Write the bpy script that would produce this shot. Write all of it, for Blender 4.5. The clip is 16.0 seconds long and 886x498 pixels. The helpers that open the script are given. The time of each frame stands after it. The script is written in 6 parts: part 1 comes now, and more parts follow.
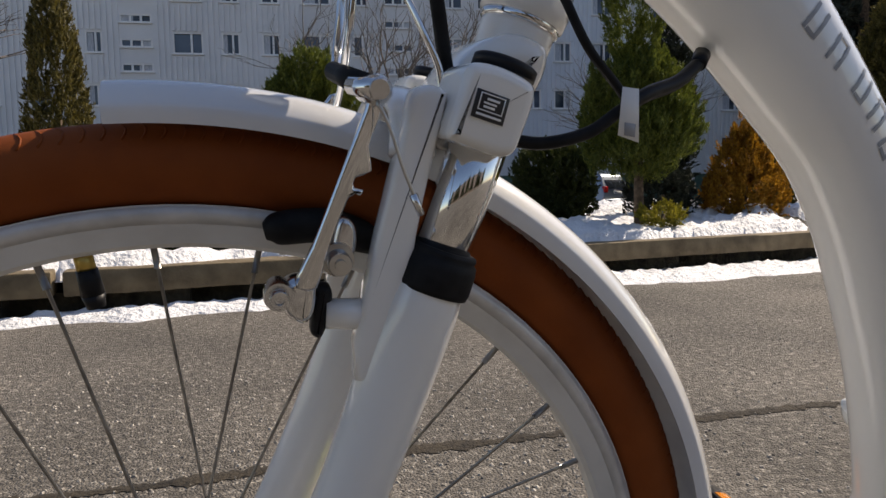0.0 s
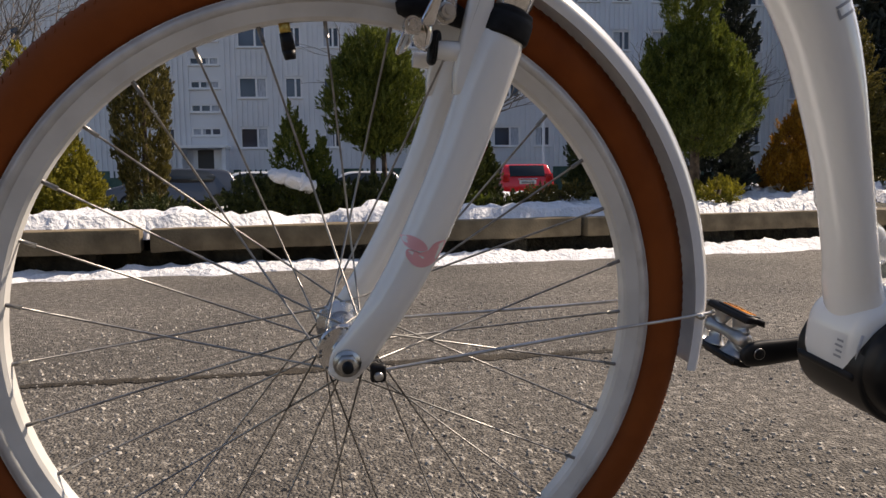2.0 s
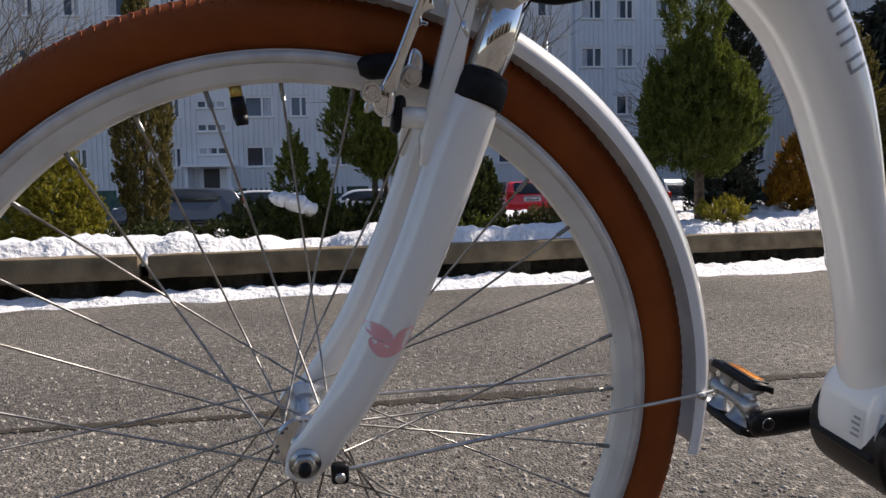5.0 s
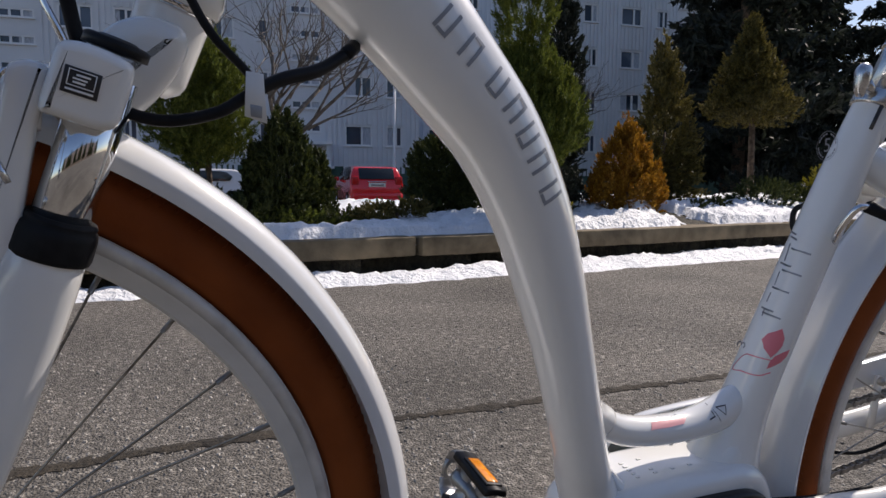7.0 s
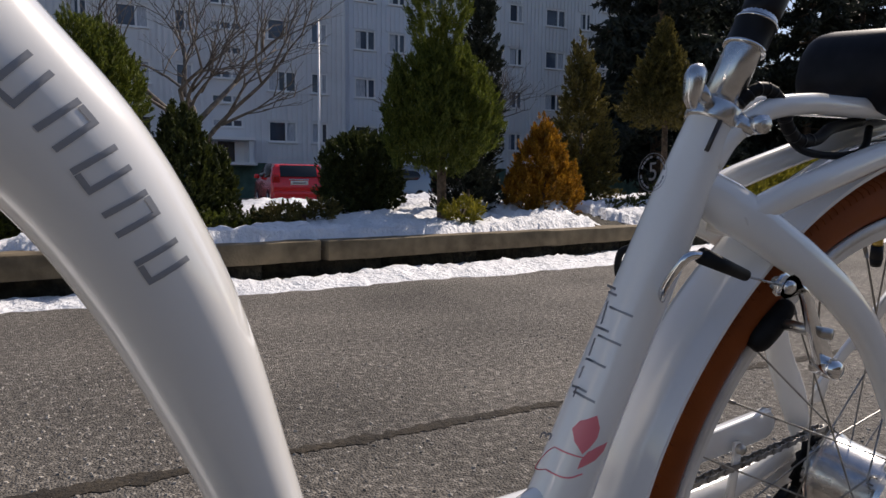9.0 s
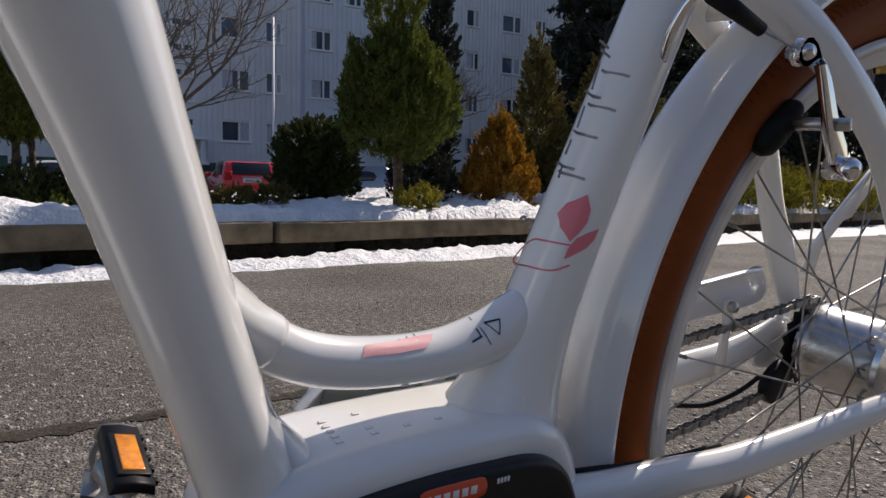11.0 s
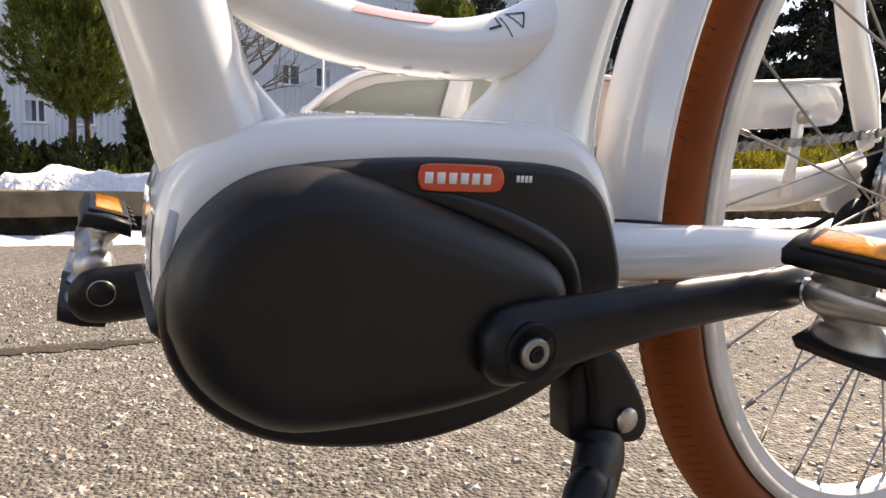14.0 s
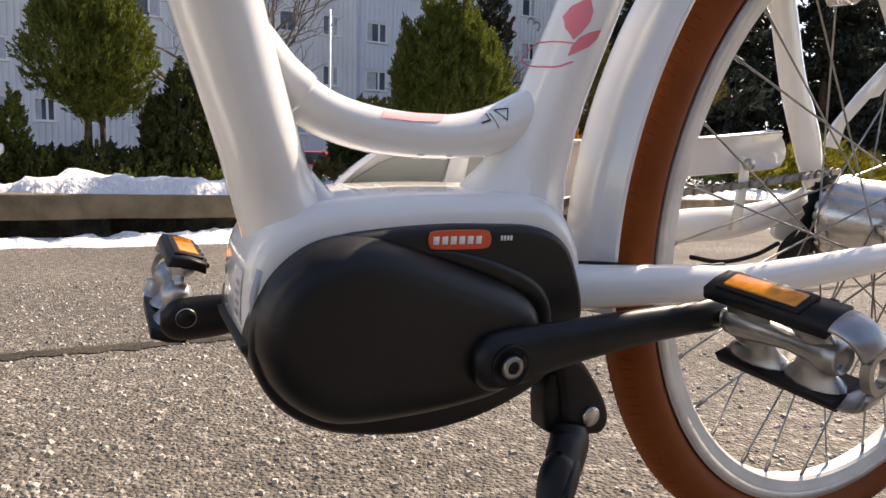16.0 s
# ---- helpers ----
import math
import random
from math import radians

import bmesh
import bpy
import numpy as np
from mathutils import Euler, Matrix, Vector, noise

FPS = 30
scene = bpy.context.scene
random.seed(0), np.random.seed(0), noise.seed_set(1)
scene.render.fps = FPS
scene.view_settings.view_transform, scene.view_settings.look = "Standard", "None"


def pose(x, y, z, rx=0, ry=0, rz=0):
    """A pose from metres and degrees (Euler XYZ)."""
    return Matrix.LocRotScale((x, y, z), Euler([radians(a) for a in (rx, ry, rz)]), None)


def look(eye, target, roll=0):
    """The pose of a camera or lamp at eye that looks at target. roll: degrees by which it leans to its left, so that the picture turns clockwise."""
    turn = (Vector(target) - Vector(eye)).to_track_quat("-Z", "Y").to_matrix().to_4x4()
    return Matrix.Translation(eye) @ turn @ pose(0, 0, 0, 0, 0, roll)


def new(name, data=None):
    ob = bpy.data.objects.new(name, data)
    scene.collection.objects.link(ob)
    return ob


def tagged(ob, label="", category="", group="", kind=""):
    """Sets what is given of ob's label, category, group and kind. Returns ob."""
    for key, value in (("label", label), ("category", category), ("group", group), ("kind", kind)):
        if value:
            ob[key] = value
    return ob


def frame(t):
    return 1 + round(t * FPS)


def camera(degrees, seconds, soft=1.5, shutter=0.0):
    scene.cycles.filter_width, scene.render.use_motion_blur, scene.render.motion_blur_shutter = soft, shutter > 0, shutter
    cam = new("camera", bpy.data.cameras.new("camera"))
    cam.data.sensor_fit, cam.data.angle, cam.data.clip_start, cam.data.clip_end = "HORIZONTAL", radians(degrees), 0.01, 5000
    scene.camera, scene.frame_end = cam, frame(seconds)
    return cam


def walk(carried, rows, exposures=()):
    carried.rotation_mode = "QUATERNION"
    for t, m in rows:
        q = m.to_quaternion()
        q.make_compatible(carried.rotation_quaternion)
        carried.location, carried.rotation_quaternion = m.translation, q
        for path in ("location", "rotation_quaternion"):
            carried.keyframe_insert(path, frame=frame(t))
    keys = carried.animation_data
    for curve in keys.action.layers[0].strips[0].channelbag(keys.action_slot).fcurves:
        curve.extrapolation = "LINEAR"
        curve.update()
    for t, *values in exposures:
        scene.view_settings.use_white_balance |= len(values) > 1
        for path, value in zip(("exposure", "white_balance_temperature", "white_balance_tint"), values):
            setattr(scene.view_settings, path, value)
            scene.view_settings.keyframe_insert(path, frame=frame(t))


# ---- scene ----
cam = camera(68.0, 16.0)
PATH = [
    (0, (0.055, -0.477, 0.664), (0.55, 1.455, 0.513), -1.1),
    (0.5, (0.044, -0.496, 0.621), (0.543, 1.435, 0.466), -1.4),
    (1, (0.015, -0.542, 0.583), (0.532, 1.382, 0.411), -1.2),
    (1.5, (-0.004, -0.618, 0.54), (0.378, 1.338, 0.371), -0.8),
    (2, (-0.011, -0.68, 0.49), (0.324, 1.284, 0.321), -0.8),
    (2.5, (-0.018, -0.713, 0.433), (0.214, 1.267, 0.265), -0.9),
    (3, (-0.011, -0.707, 0.418), (0.199, 1.275, 0.244), -1.1),
    (3.2, (-0.009, -0.708, 0.415), (0.198, 1.274, 0.243), -0.9),
    (5.3, (0.051, -0.612, 0.599), (0.394, 1.355, 0.483), -0.7),
    (5.5, (0.073, -0.606, 0.643), (0.412, 1.358, 0.473), 0.6),
    (6, (0.107, -0.58, 0.678), (0.607, 1.348, 0.495), 0.3),
    (6.5, (0.151, -0.563, 0.666), (0.786, 1.324, 0.483), 0.2),
    (7, (0.198, -0.558, 0.654), (0.955, 1.285, 0.475), 0.2),
    (7.5, (0.251, -0.541, 0.667), (1.05, 1.283, 0.486), 0.2),
    (8, (0.313, -0.52, 0.69), (1.164, 1.281, 0.507), 0.3),
    (8.5, (0.379, -0.493, 0.697), (1.281, 1.282, 0.511), 0.3),
    (9, (0.43, -0.454, 0.687), (1.377, 1.298, 0.501), 0.4),
    (9.2, (0.443, -0.444, 0.681), (1.406, 1.3, 0.496), 0.3),
    (11.3, (0.477, -0.371, 0.477), (1.547, 1.309, 0.305), 1.0),
    (11.5, (0.493, -0.358, 0.454), (1.564, 1.321, 0.274), 0.9),
    (12, (0.518, -0.321, 0.423), (1.59, 1.358, 0.239), 0.8),
    (12.5, (0.531, -0.307, 0.407), (1.498, 1.433, 0.217), 1.0),
    (13, (0.528, -0.315, 0.384), (1.484, 1.432, 0.2), 1.1),
    (13.5, (0.517, -0.335, 0.352), (1.463, 1.418, 0.171), 1.1),
    (14, (0.511, -0.356, 0.345), (1.451, 1.399, 0.163), 1.2),
    (14.5, (0.5, -0.382, 0.349), (1.431, 1.378, 0.166), 1.3),
    (15, (0.479, -0.408, 0.35), (1.404, 1.356, 0.165), 1.3),
    (15.5, (0.473, -0.436, 0.364), (1.397, 1.328, 0.177), 1.3),
    (16, (0.461, -0.452, 0.383), (1.384, 1.312, 0.192), 1.2),
]
walk(cam, [(t, look(eye, target, roll)) for t, eye, target, roll in PATH],
     [(0.0, 0.28, 7200, 16), (2.5, 0.34, 7400, 19), (5.5, 0.36, 6600, 17), (7.0, 0.08, 6500, 18), (9.2, -0.04, 6700, 18), (11.3, -0.06, 6700, 18), (12.6, -0.12, 6900, 18), (13.0, 0.65, 7400, 18), (13.5, 1.36, 7700, 19), (14.5, 1.45, 7900, 19), (16.0, 1.12, 7700, 20)])

# ---- light ----
SUN_ELEV, SUN_AZ = radians(42), radians(20)          # azimuth measured from +x towards +y
sun_dir = Vector((math.cos(SUN_ELEV) * math.cos(SUN_AZ), math.cos(SUN_ELEV) * math.sin(SUN_AZ), math.sin(SUN_ELEV)))
world = bpy.data.worlds.new("sky")
scene.world = world
world.use_nodes = True
wn = world.node_tree
sky = wn.nodes.new("ShaderNodeTexSky")
sky.sky_type, sky.sun_disc = "NISHITA", False
sky.sun_elevation, sky.sun_rotation = SUN_ELEV, radians(90) - SUN_AZ
sky.dust_density, sky.ozone_density = 0.6, 2.0
wn.links.new(sky.outputs[0], wn.nodes["Background"].inputs[0])
wn.nodes["Background"].inputs[1].default_value = 0.10
sun = new("sun", bpy.data.lights.new("sun", "SUN"))
sun.data.energy, sun.data.angle, sun.data.color = 4.45, radians(0.55), (1.0, 0.93, 0.80)
sun.matrix_world = look(sun_dir * 60, (0, 0, 0))


# ---- materials ----
def base_mat(name, col, rough=0.5, metal=0.0, coat=0.0, spec=0.5):
    m = bpy.data.materials.new(name)
    m.use_nodes = True
    b = m.node_tree.nodes["Principled BSDF"]
    b.inputs["Base Color"].default_value = (*col, 1)
    b.inputs["Roughness"].default_value = rough
    b.inputs["Metallic"].default_value = metal
    b.inputs["Coat Weight"].default_value = coat
    b.inputs["Coat Roughness"].default_value = 0.035
    b.inputs["Specular IOR Level"].default_value = spec
    return m


def grain(m, a, b, scale, detail=6.0, lo=0.35, hi=0.65, big=0.0, bump=0.0, bump_scale=None, dist=0.002, rough=None, stretch=None):
    """Colour between a and b by two noises (fine, and one big times coarser), and relief."""
    nt = m.node_tree
    p = nt.nodes["Principled BSDF"]
    co = nt.nodes.new("ShaderNodeTexCoord")
    src = co.outputs["Object"]
    if stretch:
        mp = nt.nodes.new("ShaderNodeMapping")
        mp.inputs["Scale"].default_value = stretch
        nt.links.new(src, mp.inputs[0])
        src = mp.outputs[0]

    def noi(s, d):
        n = nt.nodes.new("ShaderNodeTexNoise")
        n.inputs["Scale"].default_value, n.inputs["Detail"].default_value = s, d
        nt.links.new(src, n.inputs["Vector"])
        return n.outputs[0]
    f = noi(scale, detail)
    if big:
        mx = nt.nodes.new("ShaderNodeMix")
        mx.inputs[0].default_value = 0.5
        nt.links.new(f, mx.inputs[2])
        nt.links.new(noi(scale / big, 4.0), mx.inputs[3])
        f2 = mx.outputs[0]
    else:
        f2 = f
    r = nt.nodes.new("ShaderNodeValToRGB")
    r.color_ramp.elements[0].position, r.color_ramp.elements[1].position = lo, hi
    r.color_ramp.elements[0].color, r.color_ramp.elements[1].color = (*a, 1), (*b, 1)
    nt.links.new(f2, r.inputs[0])
    nt.links.new(r.outputs[0], p.inputs["Base Color"])
    if bump:
        bp = nt.nodes.new("ShaderNodeBump")
        bp.inputs["Strength"].default_value, bp.inputs["Distance"].default_value = bump, dist
        nt.links.new(noi(bump_scale or scale, 5.0), bp.inputs["Height"])
        nt.links.new(bp.outputs[0], p.inputs["Normal"])
    if rough:
        mr = nt.nodes.new("ShaderNodeMapRange")
        mr.inputs["To Min"].default_value, mr.inputs["To Max"].default_value = rough
        nt.links.new(f, mr.inputs[0])
        nt.links.new(mr.outputs[0], p.inputs["Roughness"])
    return m


PAINT = grain(base_mat("white_gloss_paint", (0.85, 0.85, 0.83), 0.22, 0, 1.0), (0.83, 0.83, 0.81), (0.87, 0.87, 0.85), 7, lo=0.3, hi=0.7, bump=0.02, bump_scale=160, dist=0.0006, rough=(0.16, 0.3))
FENDER = grain(base_mat("white_fender_plastic", (0.8, 0.8, 0.8), 0.2, 0, 1.0), (0.72, 0.73, 0.75), (0.79, 0.80, 0.81), 9, rough=(0.12, 0.24))
GUARDPANEL = grain(base_mat("smoky_clear_plastic", (0.3, 0.33, 0.31), 0.25), (0.27, 0.295, 0.275), (0.33, 0.36, 0.335), 12, rough=(0.18, 0.3))
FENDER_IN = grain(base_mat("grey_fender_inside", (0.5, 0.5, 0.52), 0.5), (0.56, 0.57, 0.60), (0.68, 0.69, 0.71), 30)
TYRE = grain(base_mat("brown_rubber", (0.26, 0.085, 0.03), 0.66, 0, 0, 0.15), (0.185, 0.043, 0.009), (0.265, 0.068, 0.015), 26, big=5, bump=0.25, bump_scale=420, dist=0.0008, rough=(0.5, 0.75))
RIM = grain(base_mat("white_rim_paint", (0.7, 0.69, 0.66), 0.33), (0.60, 0.59, 0.56), (0.74, 0.73, 0.70), 22, lo=0.25, hi=0.6, rough=(0.25, 0.45))
TRACK = grain(base_mat("machined_brake_track", (0.66, 0.65, 0.63), 0.38, 0.25), (0.55, 0.54, 0.52), (0.72, 0.71, 0.69), 40, bump=0.1, bump_scale=300, dist=0.0004)
SPOKEM = grain(base_mat("spoke_wire", (0.34, 0.33, 0.32), 0.4, 1.0), (0.24, 0.23, 0.22), (0.40, 0.39, 0.37), 60, rough=(0.34, 0.5))
STEEL = grain(base_mat("stainless_steel", (0.55, 0.54, 0.52), 0.3, 1.0), (0.44, 0.43, 0.41), (0.62, 0.61, 0.59), 60, rough=(0.2, 0.42))
CHROME = grain(base_mat("chrome", (0.78, 0.78, 0.78), 0.07, 1.0), (0.70, 0.70, 0.70), (0.82, 0.82, 0.82), 20, rough=(0.04, 0.14))
ALLOY = grain(base_mat("polished_alloy", (0.66, 0.66, 0.66), 0.22, 1.0), (0.55, 0.55, 0.55), (0.74, 0.74, 0.74), 45, big=6, bump=0.05, bump_scale=200, dist=0.0005, rough=(0.14, 0.36))
BLACK = grain(base_mat("black_plastic", (0.018, 0.018, 0.02), 0.42, 0, 0, 0.22), (0.007, 0.007, 0.008), (0.014, 0.014, 0.016), 40, bump=0.12, bump_scale=900, dist=0.0003, rough=(0.36, 0.52))
MOTOR = grain(base_mat("black_anodised_motor", (0.02, 0.019, 0.02), 0.36, 0, 0, 0.36), (0.006, 0.0058, 0.006), (0.011, 0.0105, 0.011), 14, bump=0.06, bump_scale=1100, dist=0.0003, rough=(0.34, 0.46))
CRANKM = grain(base_mat("black_painted_alloy", (0.02, 0.02, 0.022), 0.35, 0, 0, 0.3), (0.008, 0.008, 0.009), (0.014, 0.014, 0.015), 30, rough=(0.3, 0.46))
RUBBER = grain(base_mat("black_rubber", (0.02, 0.02, 0.02), 0.6, 0, 0, 0.2), (0.006, 0.006, 0.007), (0.013, 0.013, 0.014), 90, bump=0.2, bump_scale=500, dist=0.0005)
CHAINM = grain(base_mat("grey_chain_steel", (0.3, 0.29, 0.28), 0.4, 0.9), (0.2, 0.19, 0.18), (0.38, 0.37, 0.35), 120, rough=(0.3, 0.55))
AMBER = grain(base_mat("amber_reflector", (0.85, 0.28, 0.01), 0.15, 0, 0.8), (0.75, 0.22, 0.008), (0.95, 0.36, 0.02), 160, bump=0.5, bump_scale=420, dist=0.001)
PEDALM = grain(base_mat("dull_cast_alloy", (0.5, 0.5, 0.5), 0.35, 0.9), (0.34, 0.335, 0.33), (0.52, 0.515, 0.51), 60, big=5, bump=0.08, bump_scale=260, dist=0.0006, rough=(0.26, 0.46))
GREYINK = base_mat("grey_lettering", (0.30, 0.31, 0.33), 0.3)
PINK = base_mat("pink_print", (0.80, 0.22, 0.26), 0.3)
PALEPINK = base_mat("pale_pink_print", (0.85, 0.42, 0.44), 0.35)
INK = base_mat("black_print", (0.02, 0.02, 0.025), 0.35)
STICKER = base_mat("clear_sticker", (0.74, 0.74, 0.73), 0.3)
WHITEPR = base_mat("white_print", (0.82, 0.82, 0.82), 0.4)
ORANGE = base_mat("orange_red_badge", (0.72, 0.085, 0.03), 0.28, 0, 0.4)
LIME = base_mat("lime_print", (0.62, 0.66, 0.03), 0.4)
BRASS = base_mat("brass", (0.6, 0.42, 0.12), 0.35, 1.0)
SADDLE = grain(base_mat("black_saddle_cover", (0.02, 0.02, 0.025), 0.5, 0, 0, 0.2), (0.006, 0.006, 0.009), (0.012, 0.012, 0.016), 60, bump=0.2, bump_scale=500, dist=0.0006)


def asphalt_mat():
    m = base_mat("weathered_asphalt", (0.1, 0.1, 0.1), 0.85)
    nt = m.node_tree
    p = nt.nodes["Principled BSDF"]
    co = nt.nodes.new("ShaderNodeTexCoord")
    v = nt.nodes.new("ShaderNodeTexVoronoi")
    v.inputs["Scale"].default_value = 145
    v.inputs["Randomness"].default_value = 1.0
    nt.links.new(co.outputs["Object"], v.inputs["Vector"])
    cr = nt.nodes.new("ShaderNodeValToRGB")
    e = cr.color_ramp.elements
    e[0].position, e[0].color = 0.0, (0.062, 0.055, 0.047, 1)
    e[1].position, e[1].color = 1.0, (0.40, 0.365, 0.315, 1)
    mid = e.new(0.62)
    mid.color = (0.150, 0.135, 0.115, 1)
    sx = nt.nodes.new("ShaderNodeSeparateColor")
    nt.links.new(v.outputs["Color"], sx.inputs[0])
    mott = nt.nodes.new("ShaderNodeTexNoise")
    mott.inputs["Scale"].default_value, mott.inputs["Detail"].default_value = 38, 8.0
    nt.links.new(co.outputs["Object"], mott.inputs["Vector"])
    ms = nt.nodes.new("ShaderNodeMapRange")
    ms.inputs["From Min"].default_value, ms.inputs["From Max"].default_value = 0.34, 0.66
    nt.links.new(mott.outputs[0], ms.inputs[0])
    mmix = nt.nodes.new("ShaderNodeMix")
    mmix.inputs[0].default_value = 0.55
    nt.links.new(sx.outputs[0], mmix.inputs[2])
    nt.links.new(ms.outputs[0], mmix.inputs[3])
    nt.links.new(mmix.outputs[0], cr.inputs[0])
    big = nt.nodes.new("ShaderNodeTexNoise")
    big.inputs["Scale"].default_value, big.inputs["Detail"].default_value = 1.1, 7.0
    nt.links.new(co.outputs["Object"], big.inputs["Vector"])
    br = nt.nodes.new("ShaderNodeMapRange")
    br.inputs["From Min"].default_value, br.inputs["From Max"].default_value = 0.3, 0.7
    br.inputs["To Min"].default_value, br.inputs["To Max"].default_value = 0.62, 1.28
    nt.links.new(big.outputs[0], br.inputs[0])
    mul = nt.nodes.new("ShaderNodeMix")
    mul.data_type, mul.blend_type = "RGBA", "MULTIPLY"
    mul.inputs[0].default_value = 1.0
    nt.links.new(cr.outputs[0], mul.inputs[6])
    nt.links.new(br.outputs[0], mul.inputs[7])
    nt.links.new(mul.outputs[2], p.inputs["Base Color"])
    f = nt.nodes.new("ShaderNodeTexNoise")
    f.inputs["Scale"].default_value, f.inputs["Detail"].default_value = 260, 3.0
    nt.links.new(co.outputs["Object"], f.inputs["Vector"])
    add = nt.nodes.new("ShaderNodeMath")
    add.operation = "MULTIPLY_ADD"
    nt.links.new(f.outputs[0], add.inputs[0])
    add.inputs[1].default_value = 0.6
    inv = nt.nodes.new("ShaderNodeMath")
    inv.operation = "SUBTRACT"
    inv.inputs[0].default_value = 1.0
    nt.links.new(v.outputs["Distance"], inv.inputs[1])
    nt.links.new(inv.outputs[0], add.inputs[2])
    b = nt.nodes.new("ShaderNodeBump")
    b.inputs["Strength"].default_value, b.inputs["Distance"].default_value = 1.0, 0.0065
    nt.links.new(add.outputs[0], b.inputs["Height"])
    nt.links.new(b.outputs[0], p.inputs["Normal"])
    return m


ASPHALT = asphalt_mat()
CRACKM = grain(base_mat("dirt_in_joint", (0.05, 0.045, 0.035), 0.95), (0.012, 0.010, 0.008), (0.055, 0.043, 0.028), 60, big=10, bump=0.8, bump_scale=90, dist=0.01)
CONCRETE = grain(base_mat("weathered_concrete", (0.25, 0.22, 0.18), 0.9), (0.080, 0.060, 0.034), (0.245, 0.190, 0.115), 7, big=5, bump=0.6, bump_scale=60, dist=0.008)
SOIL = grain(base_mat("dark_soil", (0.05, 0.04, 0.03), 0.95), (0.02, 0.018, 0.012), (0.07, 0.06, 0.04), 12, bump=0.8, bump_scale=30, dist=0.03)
SNOW = grain(base_mat("old_snow", (0.85, 0.86, 0.88), 0.7), (0.74, 0.75, 0.77), (0.90, 0.91, 0.93), 9, big=3, bump=0.9, bump_scale=26, dist=0.03)
SNOW.node_tree.nodes["Principled BSDF"].inputs["Subsurface Weight"].default_value = 0.0
FACADE = grain(base_mat("grey_ribbed_facade", (0.8, 0.8, 0.82), 0.7), (0.66, 0.67, 0.69), (0.77, 0.78, 0.80), 0.6, big=4)
FACADE_B = grain(base_mat("pale_blue_facade", (0.5, 0.55, 0.62), 0.7), (0.66, 0.70, 0.76), (0.74, 0.78, 0.84), 0.5, big=4)
PLINTH = grain(base_mat("dark_green_plinth", (0.06, 0.12, 0.1), 0.8), (0.04, 0.09, 0.075), (0.08, 0.15, 0.12), 2)
WINFRAME = base_mat("white_window_frame", (0.8, 0.8, 0.8), 0.4)
GLASS = grain(base_mat("dark_window_glass", (0.02, 0.025, 0.03), 0.05), (0.025, 0.036, 0.055), (0.10, 0.13, 0.18), 0.35, detail=1.0)
CURTAIN = grain(base_mat("net_curtain", (0.5, 0.52, 0.55), 0.8), (0.36, 0.39, 0.44), (0.58, 0.6, 0.64), 4, stretch=(6, 1, 1))
ROOF = base_mat("grey_roof_felt", (0.12, 0.12, 0.13), 0.9)
POLEM = base_mat("white_painted_pole", (0.75, 0.76, 0.78), 0.4)
BARK = grain(base_mat("bark", (0.12, 0.08, 0.05), 0.9), (0.06, 0.04, 0.028), (0.17, 0.12, 0.08), 18, bump=0.8, bump_scale=40, dist=0.02)
BAREWOOD = grain(base_mat("grey_twigs", (0.14, 0.12, 0.1), 0.9), (0.085, 0.07, 0.06), (0.19, 0.165, 0.14), 9)


def leaf_mat(name, a, b, glow=0.0):
    m = base_mat(name, a, 0.6)
    nt = m.node_tree
    p = nt.nodes["Principled BSDF"]
    g = nt.nodes.new("ShaderNodeNewGeometry")
    r = nt.nodes.new("ShaderNodeValToRGB")
    r.color_ramp.elements[0].color, r.color_ramp.elements[1].color = (*a, 1), (*b, 1)
    nt.links.new(g.outputs["Random Per Island"], r.inputs[0])
    nt.links.new(r.outputs[0], p.inputs["Base Color"])
    if not glow:
        return m
    t = nt.nodes.new("ShaderNodeBsdfTranslucent")
    nt.links.new(r.outputs[0], t.inputs["Color"])
    mx = nt.nodes.new("ShaderNodeMixShader")
    mx.inputs[0].default_value = glow
    nt.links.new(p.outputs[0], mx.inputs[1])
    nt.links.new(t.outputs[0], mx.inputs[2])
    nt.links.new(mx.outputs[0], nt.nodes["Material Output"].inputs[0])
    return m


PEBBLE = leaf_mat("stone_chips", (0.12, 0.108, 0.092), (0.52, 0.475, 0.41))
GREEN = leaf_mat("green_scale_leaves", (0.050, 0.078, 0.010), (0.215, 0.245, 0.036), 0.34)
DARKGREEN = leaf_mat("dark_green_needles", (0.022, 0.036, 0.010), (0.090, 0.105, 0.020), 0.28)
YELLOWGREEN = leaf_mat("yellow_green_leaves", (0.120, 0.115, 0.010), (0.400, 0.350, 0.034), 0.36)
GOLD = leaf_mat("rusty_gold_leaves", (0.190, 0.088, 0.006), (0.560, 0.290, 0.022), 0.36)
BROWNGREEN = leaf_mat("brownish_green_leaves", (0.060, 0.054, 0.014), (0.215, 0.175, 0.040), 0.32)
BLACKGREEN = leaf_mat("black_green_needles", (0.010, 0.015, 0.011), (0.034, 0.042, 0.026), 0.25)
# wall of the added, unseen rear block; brown so that reflections stay dark
REARWALL = grain(base_mat("brown_unseen_rear_wall", (0.2, 0.15, 0.12), 0.85), (0.24, 0.19, 0.15), (0.36, 0.29, 0.24), 0.8, big=4)
DOORM = base_mat("dark_door_glass", (0.02, 0.022, 0.025), 0.35)
RED = base_mat("red_car_paint", (0.80, 0.018, 0.025), 0.2, 0, 1.0)
SILVER = base_mat("silver_car_paint", (0.22, 0.26, 0.32), 0.3, 0.6, 0.6)
DARKCAR = base_mat("dark_grey_car_paint", (0.07, 0.08, 0.1), 0.25, 0.3, 0.8)
WHITECAR = base_mat("white_car_paint", (0.75, 0.76, 0.78), 0.25, 0, 0.8)
